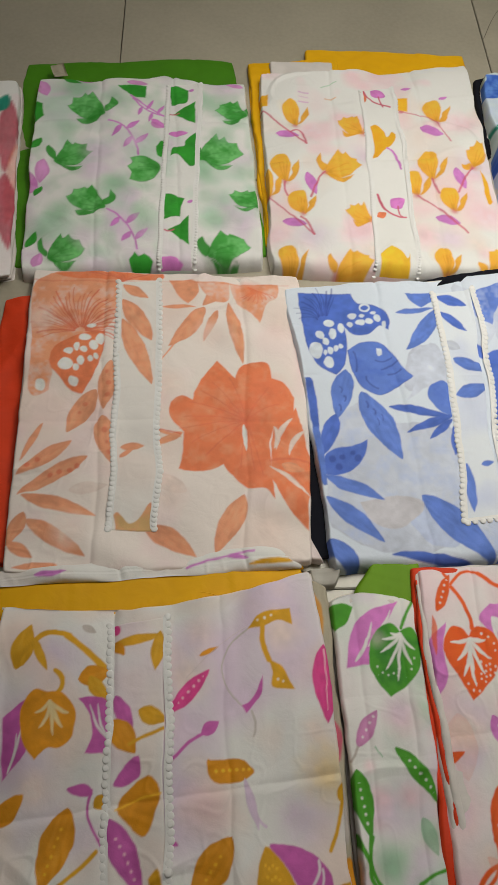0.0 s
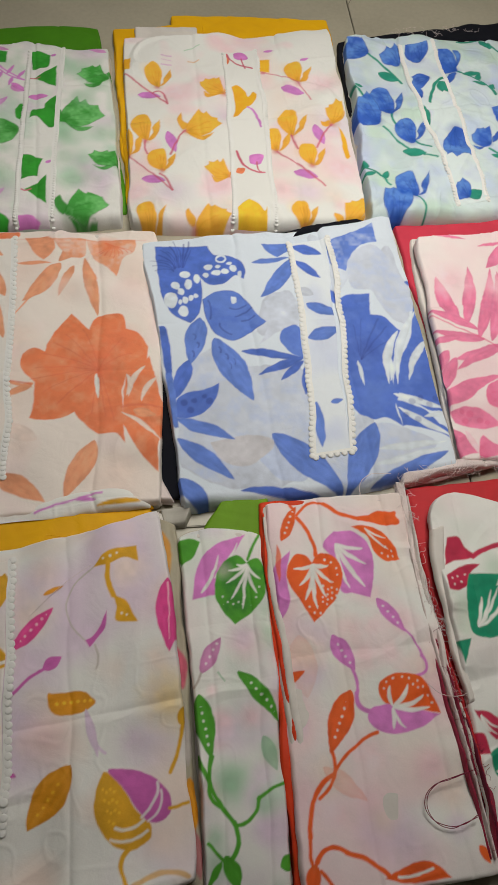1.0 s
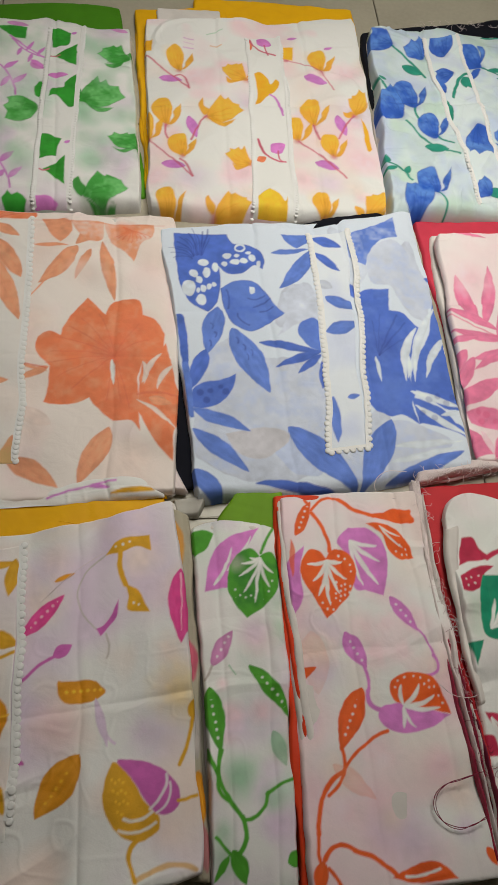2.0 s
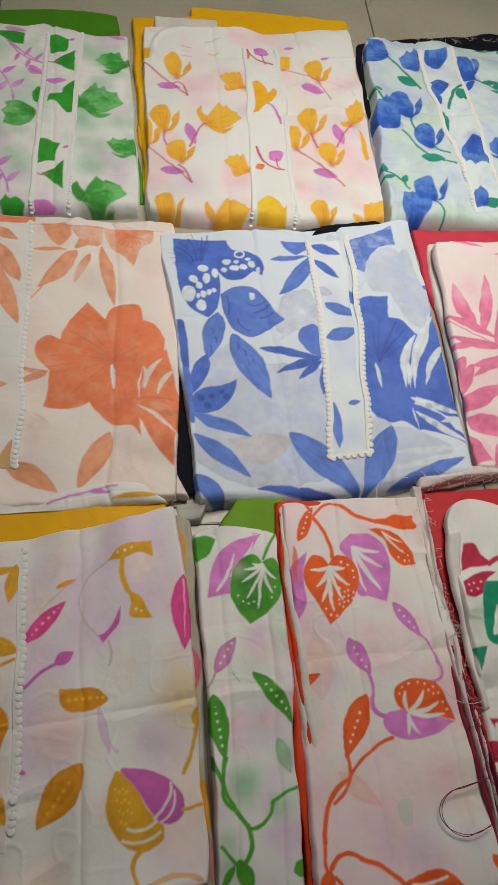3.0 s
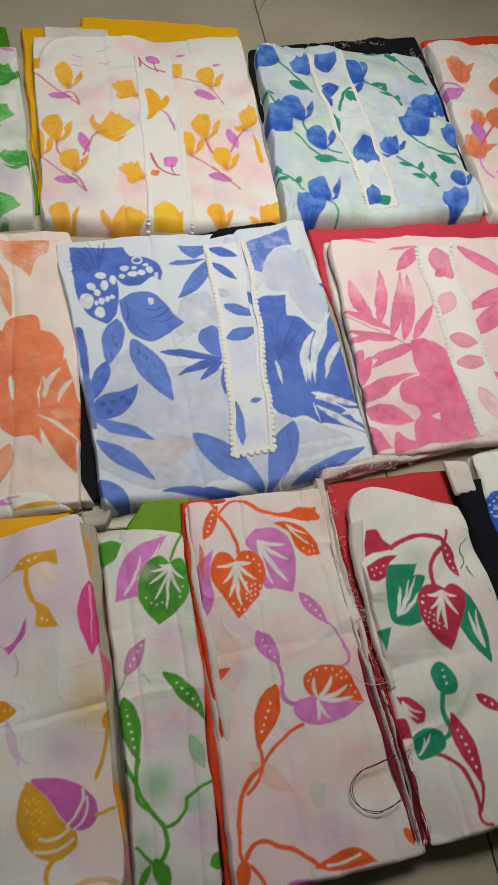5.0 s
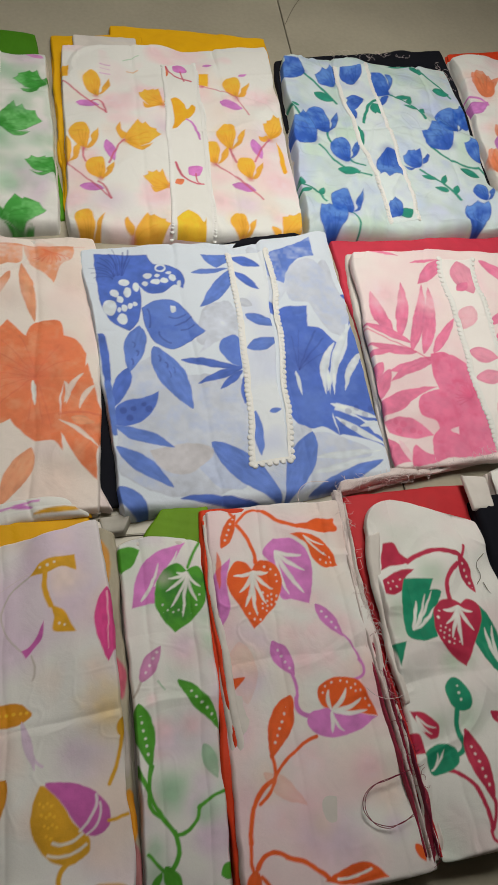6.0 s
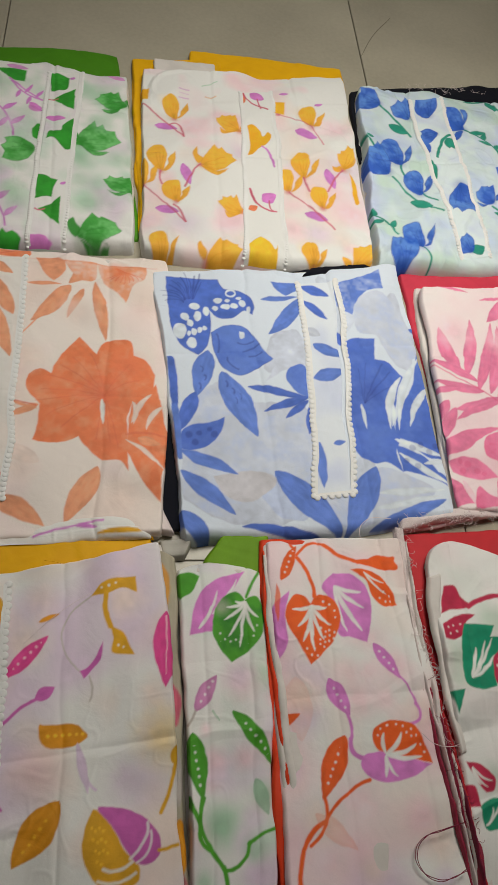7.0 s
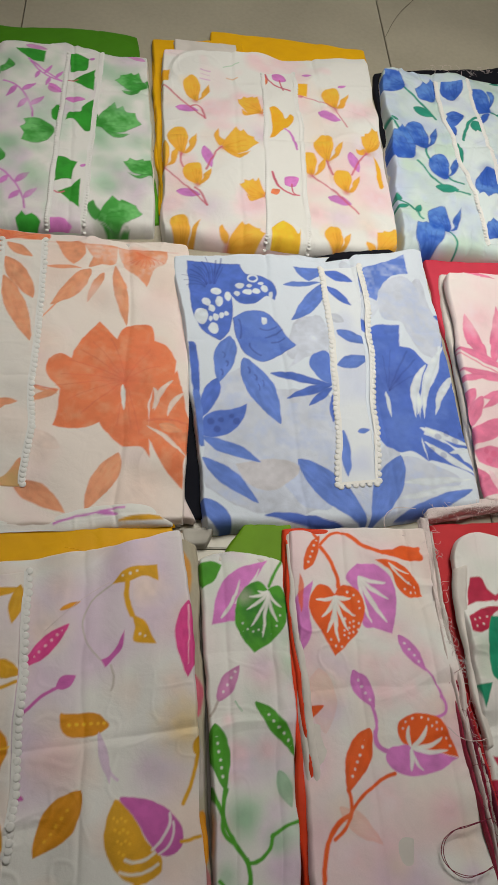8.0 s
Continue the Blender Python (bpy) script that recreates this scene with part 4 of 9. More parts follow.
s.stem((0.3470, 0.8200), (0.3590, 0.8520), (0.3720, 0.8720), 0.0032, ROSE, alpha=0.85)
s.stem((0.3120, 0.8420), (0.3150, 0.8290), (0.3200, 0.8160), 0.0032, ROSE, alpha=0.85)
s.stem((0.1120, 0.9150), (0.1260, 0.9190), (0.1340, 0.8910), 0.0030, ROSE, alpha=0.85)
s.stem((0.1310, 0.7480), (0.1410, 0.7380), (0.1500, 0.7190), 0.0030, ROSE, alpha=0.85)
s.spot((0.0630, 0.9540), 0.0051, ROSE, alpha=0.7)
s.spot((0.2730, 0.9810), 0.0050, ROSE, alpha=0.7)
s.shape(((0.0590, 0.9880, 1), (0.0750, 0.9890, 1), (0.0760, 0.9620, 1), (0.0610, 0.9620, 1)), AMBER, pale=GOLD)
s.shape(((0.2660, 1.0060, 1), (0.2840, 1.0080, 1), (0.2830, 0.9810, 1), (0.2660, 0.9810, 1)), AMBER, pale=GOLD)
s.stem((0.1200, 1.0010), (0.1280, 1.0010), (0.1350, 1.0020), 0.0020, MAUVE, alpha=0.6)
s.stem((0.1210, 0.9920), (0.1280, 0.9920), (0.1350, 0.9930), 0.0010, MAUVE, alpha=0.6)
s.stem((0.1220, 0.9830), (0.1290, 0.9830), (0.1360, 0.9840), 0.0020, MAUVE, alpha=0.6)
s.stem((0.1540, 1.0190), (0.1650, 1.0250), (0.1770, 1.0330), 0.0010, PALEG2)
s.stem((0.1610, 0.9960), (0.1690, 0.9960), (0.1770, 1.0010), 0.0022, OCHRE, alpha=0.6)
s.shape(((0.3810, 0.8690, 1), (0.3900, 0.8470), (0.3950, 0.8110, 1), (0.3880, 0.8060), (0.3840, 0.8340)), AMBER, pale=GOLD)
k = Sheet((0.2131, 1.0205), (0.2602, 1.0357), (0.2867, 0.6674), (0.2321, 0.6573), 0, 0, edge=0.002, on=s, lift=0.0009, ground=WHITE, seed=5)
k.shape(((0.2270, 0.9350, 1), (0.2350, 0.9410), (0.2450, 0.9320), (0.2510, 0.9180), (0.2570, 0.9300), (0.2630, 0.9250, 1), (0.2610, 0.9100), (0.2550, 0.8970, 1), (0.2450, 0.8880), (0.2370, 0.8750, 1), (0.2300, 0.8720, 1), (0.2320, 0.8990)), AMBER, lip=OCHRE, pale=GOLD)
k.shape(((0.2360, 0.6940, 1), (0.2450, 0.7050), (0.2510, 0.7100, 1), (0.2620, 0.7040), (0.2710, 0.6930), (0.2740, 0.7010, 1), (0.2770, 0.6600, 1), (0.2370, 0.6550, 1)), GOLD, lip=AMBER)
k.leaf((0.2290, 1.0220), (0.2510, 1.0100), 0.0184, VIOLET)
k.leaf((0.2520, 0.7820), (0.2710, 0.7990), 0.0191, VIOLET)
k.leaf((0.2140, 0.9870), (0.2180, 1.0230), 0.0141, CORAL)
k.leaf((0.2340, 0.7620), (0.2460, 0.7700), 0.0122, CORAL)
k.stem((0.2160, 1.0280), (0.2300, 1.0010), (0.2570, 0.9850), 0.0030, ROSE)
k.stem((0.2340, 0.8010), (0.2490, 0.7720), (0.2720, 0.7660), 0.0032, ROSE)
k.stem((0.2500, 0.8930), (0.2600, 0.8830), (0.2690, 0.8570), 0.0030, MAUVE)
k.stem((0.2560, 0.8910), (0.2630, 0.8790), (0.2690, 0.8630), 0.0022, MAUVE)
k.stem((0.2410, 1.0110), (0.2440, 0.9950), (0.2460, 0.9850), 0.0022, ROSE)
k.stem((0.2620, 0.7850), (0.2630, 0.7720), (0.2680, 0.7670), 0.0022, ROSE)
k.build("placket", top, "placket strip with yellow printed tulips")
lace(top, s, (0.2149, 1.0210), (0.2321, 0.6573), 1, m=(0.2275, 0.8195), pitch=0.0044)
lace(top, s, (0.2602, 1.0357), (0.2859, 0.6692), -1, m=(0.2770, 0.8304), pitch=0.0044)
layers(top, s, 4, 0, 0.0134)
s.build("printed_fabric", top, "white cotton printed with yellow tulips and mauve leaves")

top = cloth_set("white dress fabric printed with blue tulips folded over navy cloth")
plain(top, "lining", "plain navy cotton cloth folded beneath", NAVYCLOTH, (0.3935, 1.0937), (0.7074, 1.1893), (0.7478, 0.7749), (0.4206, 0.7275), 0.0, 0.008, seed=7)
s = Sheet((0.4029, 1.0802), (0.6977, 1.1194), (0.7205, 0.7364), (0.4135, 0.6915), 0, 0.024, seed=4, grid=0.0013, nose=0.014, ground=lin(216, 230, 232), bow=(0.003, 0, 0.002, 0), wrinkle=0.0045, crumple=0.3)
s.tint(PALEBLUE, 0.04, 0.8, 4)
s.tint(PALEGREEN, 0.05, 0.7, 6)
s.tint(SKY, 0.025, 0.5, 9)
s.tint(lin(198, 214, 214), 0.03, 0.6, 15)
s.blob((0.3972, 0.8520), 0.0265, SKY, 0.6)
s.blob((0.4330, 0.9565), 0.0244, SKY, 0.6)
s.blob((0.5805, 0.8850), 0.0265, SKY, 0.6)
s.blob((0.5761, 0.7653), 0.0243, SKY, 0.6)
s.blob((0.5121, 0.7822), 0.0201, SKY, 0.6)
s.blob((0.6546, 0.9864), 0.0242, SKY, 0.6)
s.blob((0.6125, 1.0654), 0.0276, SKY, 0.6)
s.stem((0.4385, 1.0415), (0.4657, 1.0121), (0.4870, 0.9825), 0.0041, TEAL)
s.stem((0.4452, 0.8670), (0.4773, 0.8298), (0.5161, 0.8079), 0.0036, TEAL)
s.stem((0.3939, 0.9801), (0.4071, 0.9556), (0.4230, 0.9267), 0.0039, TEAL)
s.stem((0.3999, 0.7964), (0.4268, 0.7787), (0.4442, 0.7492), 0.0034, TEAL)
s.stem((0.5697, 1.0134), (0.6053, 0.9934), (0.6266, 0.9582), 0.0042, TEAL)
s.stem((0.6315, 1.1070), (0.6616, 1.0700), (0.6866, 1.0302), 0.0045, TEAL)
s.stem((0.6272, 0.8955), (0.6634, 0.8692), (0.7028, 0.8659), 0.0039, TEAL)
s.stem((0.6010, 0.8428), (0.6274, 0.8165), (0.6537, 0.7837), 0.0037, TEAL)
s.stem((0.4608, 0.8985), (0.4621, 0.8812), (0.4674, 0.8696), 0.0037, TEAL)
s.stem((0.4763, 0.7324), (0.4869, 0.7224), (0.4873, 0.6980), 0.0033, TEAL)
s.stem((0.7028, 0.8659), (0.7149, 0.8473), (0.7149, 0.8252), 0.0039, TEAL)
s.stem((0.4882, 0.8476), (0.4967, 0.8366), (0.5111, 0.8309), 0.0036, TEAL)
s.leaf((0.4520, 1.0019), (0.4823, 0.9872), 0.0184, TEAL)
s.leaf((0.4696, 0.8219), (0.5025, 0.8182), 0.0164, TEAL)
s.leaf((0.6557, 1.0400), (0.6871, 1.0417), 0.0189, TEAL)
s.leaf((0.6675, 0.8547), (0.7005, 0.8482), 0.0178, TEAL)
s.leaf((0.3974, 0.9621), (0.3958, 0.9830), 0.0100, TEAL)
s.leaf((0.4106, 0.9560), (0.4225, 0.9550), 0.0099, TEAL)
s.leaf((0.4167, 0.7890), (0.4136, 0.8046), 0.0089, TEAL)
s.leaf((0.4266, 0.7764), (0.4070, 0.7724), 0.0087, TEAL)
s.leaf((0.4361, 0.7617), (0.4450, 0.7827), 0.0088, TEAL)
s.leaf((0.5830, 1.0041), (0.6127, 1.0139), 0.0109, TEAL)
s.leaf((0.6048, 0.9906), (0.6127, 1.0139), 0.0096, TEAL)
s.leaf((0.6175, 0.9786), (0.5943, 0.9837), 0.0107, TEAL)
s.leaf((0.6211, 0.9683), (0.6306, 0.9886), 0.0095, TEAL)
s.leaf((0.6217, 0.8232), (0.6004, 0.8306), 0.0096, TEAL)
s.leaf((0.6300, 0.8120), (0.6376, 0.8320), 0.0097, TEAL)
s.leaf((0.6377, 0.7986), (0.6165, 0.8060), 0.0095, TEAL)
s.leaf((0.6451, 0.7922), (0.6528, 0.8119), 0.0096, TEAL)
s.leaf((0.6295, 1.1067), (0.6451, 1.0852), 0.0181, TEAL)
s.leaf((0.5896, 1.1002), (0.6414, 1.1177), 0.0129, TEAL)
s.flower(TULIP, (0.4580, 0.8970), (0.4480, 0.9630), (0.5070, 0.9290), ROYAL, lip=INK, pale=ROYAL2)
s.flower(TULIP, (0.4870, 0.8400), (0.4770, 0.8900), (0.5270, 0.8690), ROYAL, lip=INK, pale=ROYAL2)
s.flower(TULIP, (0.4780, 0.7290), (0.4670, 0.7800), (0.5200, 0.7570), ROYAL, lip=INK, pale=ROYAL2)
s.flower(TULIP, (0.6750, 0.9370), (0.6680, 0.9960), (0.7240, 0.9720), ROYAL, lip=INK, pale=ROYAL2)
s.flower(TULIP, (0.6900, 0.7810), (0.6890, 0.8200), (0.7230, 0.7990), ROYAL, lip=INK, pale=ROYAL2)
s.flower(BUD, (0.4410, 0.8730), (0.4090, 0.9210), (0.4830, 0.9340), ROYAL, lip=INK, pale=ROYAL2)
s.flower(BUD, (0.6620, 0.8990), (0.6330, 0.9490), (0.7140, 0.9640), ROYAL, lip=INK, pale=ROYAL2)
s.flower(BUD, (0.4410, 1.0450), (0.3990, 1.0570), (0.4560, 1.1030), ROYAL, lip=INK, pale=ROYAL2)
s.flower(BUD, (0.4870, 1.0210), (0.4700, 1.0610), (0.5240, 1.0640), ROYAL, lip=INK, pale=ROYAL2)
s.flower(BUD, (0.4500, 0.6910), (0.4530, 0.7450), (0.4980, 0.7010), ROYAL, lip=INK, pale=ROYAL2)
s.flower(BUD, (0.6680, 0.7240), (0.6760, 0.7800), (0.7170, 0.7350), ROYAL, lip=INK, pale=ROYAL2)
s.flower(BUD, (0.7020, 0.9540), (0.6970, 1.0090), (0.7480, 0.9850), ROYAL, lip=INK, pale=ROYAL2)
s.flower(BUD, (0.7080, 0.8770), (0.6960, 0.9230), (0.7420, 0.9060), ROYAL, lip=INK, pale=ROYAL2)
s.flower(BUD, (0.7370, 0.9500), (0.7370, 1.0000), (0.7660, 0.9660), ROYAL, lip=INK, pale=ROYAL2)
s.flower(OPEN, (0.5750, 1.0100), (0.5570, 1.0660), (0.6330, 1.0690), ROYAL, lip=INK, pale=ROYAL2)
s.flower(OPEN, (0.6040, 0.8510), (0.5750, 0.8650), (0.5770, 0.7920), ROYAL, lip=INK, pale=ROYAL2)
s.flower(BUD, (0.3530, 0.6920), (0.3380, 0.7010), (0.3620, 0.7140), DKBLUE)
k = Sheet((0.4924, 1.0670), (0.5432, 1.0838), (0.5808, 0.7366), (0.5377, 0.7265), 0, 0, edge=0.002, on=s, lift=0.0009, ground=lin(222, 234, 236), seed=5)
k.tint(PALEBLUE, 0.03, 0.6, 3)
k.stem((0.5230, 0.9343), (0.5363, 0.9758), (0.5515, 0.9915), 0.0046, TEAL)
k.leaf((0.5427, 0.9821), (0.5551, 0.9569), 0.0185, TEAL)
k.leaf((0.5097, 0.9274), (0.5146, 0.8774), 0.0153, TEAL)
k.leaf((0.5551, 0.7411), (0.5740, 0.7538), 0.0179, TEAL)
k.flower(BUD, (0.5220, 1.0340), (0.5160, 1.0830), (0.5670, 1.0660), ROYAL, lip=INK, pale=ROYAL2)
k.flower(BUD, (0.5290, 0.9900), (0.5010, 0.9780), (0.5290, 1.0370), ROYAL, lip=INK, pale=ROYAL2)
k.flower(BUD, (0.5530, 0.8810), (0.5480, 0.8140), (0.5000, 0.8650), ROYAL, lip=INK, pale=ROYAL2)
k.flower(BUD, (0.5550, 0.7400), (0.5380, 0.7630), (0.5830, 0.7750), ROYAL, lip=INK, pale=ROYAL2)
k.flower(BUD, (0.5110, 0.9410), (0.5010, 0.9610), (0.5320, 0.9660), ROYAL, lip=INK, pale=ROYAL2)
k.leaf((0.5410, 0.9770), (0.5450, 0.9560), 0.0100, TEAL)
k.build("placket", top, "placket strip with blue printed tulips")
lace(top, s, (0.4924, 1.0670), (0.5394, 0.7266), 1, m=(0.5102, 0.9070), pitch=0.0044)
lace(top, s, (0.5432, 1.0838), (0.5791, 0.7364), -1, m=(0.5600, 0.9208), pitch=0.0044)
frayed(top, (0.4851, 1.0980), (0.6329, 1.1255), 0.024, PALETHREAD, 22, 0.018, 11)
frayed(top, (0.6786, 1.1055), (0.6883, 1.0477), 0.024, PALETHREAD, 16, 0.016, 12)
layers(top, s, 4, 0, 0.0118)
s.build("printed_fabric", top, "white cotton printed with blue tulips and teal stems")

top = cloth_set("white dress fabric printed with orange tulips folded over red cloth")
plain(top, "lining", "plain red cotton cloth folded beneath", ORANGECLOTH, (0.7111, 1.1770), (1.0810, 1.2604), (1.0831, 0.8036), (0.7541, 0.7921), 0.0, 0.01, seed=9, bow=(0.006, 0, 0, 0.003))
s = Sheet((0.7101, 1.1493), (1.0584, 1.1879), (1.0562, 0.7747), (0.7289, 0.7347), 0, 0.024, seed=5, grid=0.0013, nose=0.014, bow=(0.004, 0, 0, 0.0))
s.tint(BLUSH, 0.05, 0.6, 4)
s.tint(PALEPINK, 0.05, 0.5, 6)
s.tulip((0.7549, 1.0458), (0.7486, 1.1045), 0.0595, CORAL, edge=PEACH, fade=0.4, petals=4)
s.tulip((0.8013, 1.0234), (0.8595, 1.0580), 0.0647, CORAL, edge=PEACH, fade=0.4, petals=4)
s.tulip((0.7777, 0.9476), (0.8463, 0.9755), 0.0734, CORAL, edge=PEACH, fade=0.4, petals=4)
s.tulip((0.7350, 0.8543), (0.7443, 0.9143), 0.0477, CORAL, edge=PEACH, fade=0.4, petals=4)
s.tulip((0.7566, 0.7237), (0.7760, 0.7805), 0.0523, CORAL, edge=PEACH, fade=0.4, petals=4)
s.tulip((0.8488, 0.8509), (0.8590, 0.9170), 0.0541, CORAL, edge=PEACH, fade=0.4, petals=4)
s.tulip((0.9312, 1.0533), (0.9398, 1.1158), 0.0631, CORAL, edge=PEACH, fade=0.4, petals=4)
s.tulip((0.7562, 0.9316), (0.7607, 0.9728), 0.0289, CORAL, edge=PEACH, fade=0.4, petals=4)
s.tulip((0.8877, 0.7928), (0.9089, 0.8570), 0.0573, CORAL, edge=PEACH, fade=0.4, petals=4)
s.leaf((0.7056, 0.9933), (0.7534, 1.0311), 0.0251, MAUVE)
s.leaf((0.7518, 0.9444), (0.7512, 0.8890), 0.0238, MAUVE)
s.leaf((0.7564, 0.8231), (0.7867, 0.8322), 0.0180, MAUVE)
s.stem((0.6957, 1.0229), (0.7381, 1.0376), (0.7512, 1.0222), 0.0038, VIOLET)
s.stem((0.7378, 0.8584), (0.7371, 0.8335), (0.7504, 0.8141), 0.0034, MAUVE)
s.stem((0.7519, 0.8917), (0.7685, 0.9198), (0.7842, 0.9430), 0.0036, ROSE)
layers(top, s, 4, 0, 0.0134)
s.build("printed_fabric", top, "white cotton printed with orange tulips")

top = cloth_set("white dress fabric printed with large peach flowers folded over orange cloth")
plain(top, "lining", "plain orange cotton cloth folded beneath", ORANGECLOTH, (-0.2338, 0.5934), (0.0406, 0.6438), (0.0693, 0.2776), (-0.1767, 0.2508), 0.0, 0.008, seed=11, wrinkle=0.002)
s = Sheet((-0.1999, 0.6274), (0.1325, 0.6535), (0.1577, 0.2731), (-0.1516, 0.2387), 0.017, 0.024, seed=6, ground=lin(242, 231, 224), bow=(0.0, 0.005, 0.0, 0.0))
s.tint(BLUSH, 0.07, 0.8, 2)
s.tint(PALEPINK, 0.05, 0.3, 7)
s.shape(((-0.1920, 0.5880), (-0.1810, 0.6180), (-0.1420, 0.6330), (-0.0950, 0.6250), (-0.0840, 0.5820), (-0.0940, 0.5470), (-0.1360, 0.5210), (-0.1450, 0.4930), (-0.1460, 0.4550, 1), (-0.1600, 0.4440), (-0.1710, 0.4600), (-0.1750, 0.5060)), PEACH, pale=BLUSH)
s.shape(((-0.1520, 0.4930), (-0.1500, 0.5130), (-0.1380, 0.5260), (-0.1190, 0.5360), (-0.0960, 0.5430, 1), (-0.0930, 0.5180), (-0.0970, 0.4900), (-0.1020, 0.4670), (-0.1080, 0.4530, 1), (-0.1230, 0.4580), (-0.1370, 0.4720)), CORAL, lip=SALMON)
s.stem((-0.1310, 0.5380), (-0.1490, 0.5360), (-0.1670, 0.5270), 0.0010, SALMON, alpha=0.85)
s.stem((-0.1310, 0.5390), (-0.1530, 0.5390), (-0.1740, 0.5320), 0.0020, SALMON, alpha=0.85)
s.stem((-0.1310, 0.5390), (-0.1560, 0.5420), (-0.1800, 0.5390), 0.0010, SALMON, alpha=0.85)
s.stem((-0.1310, 0.5400), (-0.1590, 0.5470), (-0.1850, 0.5470), 0.0010, SALMON, alpha=0.85)
s.stem((-0.1310, 0.5410), (-0.1540, 0.5490), (-0.1730, 0.5520), 0.0010, SALMON, alpha=0.85)
s.stem((-0.1310, 0.5410), (-0.1560, 0.5540), (-0.1760, 0.5600), 0.0010, SALMON, alpha=0.85)
s.stem((-0.1310, 0.5420), (-0.1570, 0.5590), (-0.1790, 0.5690), 0.0022, SALMON, alpha=0.85)
s.stem((-0.1300, 0.5420), (-0.1500, 0.5580), (-0.1650, 0.5680), 0.0010, SALMON, alpha=0.85)
s.stem((-0.1300, 0.5430), (-0.1510, 0.5630), (-0.1660, 0.5770), 0.0010, SALMON, alpha=0.85)
s.stem((-0.1290, 0.5430), (-0.1500, 0.5670), (-0.1650, 0.5860), 0.0014, SALMON, alpha=0.85)
s.stem((-0.1280, 0.5440), (-0.1490, 0.5720), (-0.1630, 0.5950), 0.0020, SALMON, alpha=0.85)
s.stem((-0.1280, 0.5440), (-0.1430, 0.5680), (-0.1500, 0.5870), 0.0014, SALMON, alpha=0.85)
s.stem((-0.1270, 0.5440), (-0.1410, 0.5720), (-0.1470, 0.5950), 0.0010, SALMON, alpha=0.85)
s.stem((-0.1260, 0.5450), (-0.1380, 0.5760), (-0.1420, 0.6020), 0.0010, SALMON, alpha=0.85)
s.stem((-0.1250, 0.5450), (-0.1330, 0.5700), (-0.1320, 0.5900), 0.0010, SALMON, alpha=0.85)
s.stem((-0.1240, 0.5450), (-0.1290, 0.5730), (-0.1270, 0.5950), 0.0010, SALMON, alpha=0.85)
s.stem((-0.1240, 0.5450), (-0.1260, 0.5750), (-0.1200, 0.6000), 0.0010, SALMON, alpha=0.85)
s.stem((-0.1230, 0.5450), (-0.1210, 0.5770), (-0.1120, 0.6030), 0.0020, SALMON, alpha=0.85)
s.stem((-0.1220, 0.5440), (-0.1190, 0.5690), (-0.1080, 0.5880), 0.0010, SALMON, alpha=0.85)
s.stem((-0.1210, 0.5440), (-0.1140, 0.5700), (-0.1000, 0.5890), 0.0022, SALMON, alpha=0.85)
s.stem((-0.1210, 0.5440), (-0.1090, 0.5690), (-0.0920, 0.5890), 0.0010, SALMON, alpha=0.85)
s.stem((-0.1200, 0.5430), (-0.1100, 0.5620), (-0.0940, 0.5740), 0.0010, SALMON, alpha=0.85)
s.stem((-0.1190, 0.5430), (-0.1050, 0.5610), (-0.0860, 0.5730), 0.0020, SALMON, alpha=0.85)
s.stem((-0.1190, 0.5420), (-0.1010, 0.5590), (-0.0780, 0.5700), 0.0010, SALMON, alpha=0.85)
s.stem((-0.1190, 0.5420), (-0.0960, 0.5560), (-0.0700, 0.5650), 0.0020, SALMON, alpha=0.85)
s.stem((-0.1180, 0.5410), (-0.1000, 0.5510), (-0.0790, 0.5530), 0.0014, SALMON, alpha=0.85)
s.stem((-0.1180, 0.5410), (-0.0960, 0.5470), (-0.0720, 0.5480), 0.0022, SALMON, alpha=0.85)
s.stem((-0.1180, 0.5400), (-0.0930, 0.5440), (-0.0670, 0.5410), 0.0010, SALMON, alpha=0.85)
s.stem((-0.1180, 0.5390), (-0.0980, 0.5400), (-0.0790, 0.5340), 0.0020, SALMON, alpha=0.85)
s.stem((-0.1180, 0.5390), (-0.0960, 0.5360), (-0.0750, 0.5270), 0.0010, SALMON, alpha=0.85)
s.shape(((-0.1410, 0.4890), (-0.1380, 0.4970), (-0.1290, 0.4970), (-0.1240, 0.4900), (-0.1280, 0.4820), (-0.1370, 0.4830)), WHITE)
s.shape(((-0.1260, 0.4670), (-0.1240, 0.4730), (-0.1170, 0.4730), (-0.1140, 0.4680), (-0.1160, 0.4620), (-0.1230, 0.4630)), WHITE)
s.shape(((-0.1380, 0.5080), (-0.1360, 0.5130), (-0.1300, 0.5130), (-0.1270, 0.5090), (-0.1290, 0.5040), (-0.1350, 0.5050)), WHITE)
s.shape(((-0.1250, 0.5290), (-0.1220, 0.5340), (-0.1140, 0.5340), (-0.1100, 0.5300), (-0.1140, 0.5250), (-0.1210, 0.5250)), WHITE)
s.shape(((-0.1100, 0.5190), (-0.1090, 0.5260), (-0.1030, 0.5260), (-0.1000, 0.5190), (-0.1020, 0.5130), (-0.1070, 0.5140)), WHITE)
s.shape(((-0.1040, 0.5290), (-0.1020, 0.5370), (-0.0970, 0.5370), (-0.0940, 0.5300), (-0.0960, 0.5220), (-0.1010, 0.5230)), WHITE)
s.shape(((-0.1200, 0.5120), (-0.1190, 0.5150), (-0.1140, 0.5160), (-0.1110, 0.5120), (-0.1130, 0.5080), (-0.1180, 0.5090)), WHITE)
s.shape(((-0.1200, 0.4960), (-0.1190, 0.5020), (-0.1150, 0.5020), (-0.1120, 0.4960), (-0.1140, 0.4890), (-0.1180, 0.4900)), WHITE)
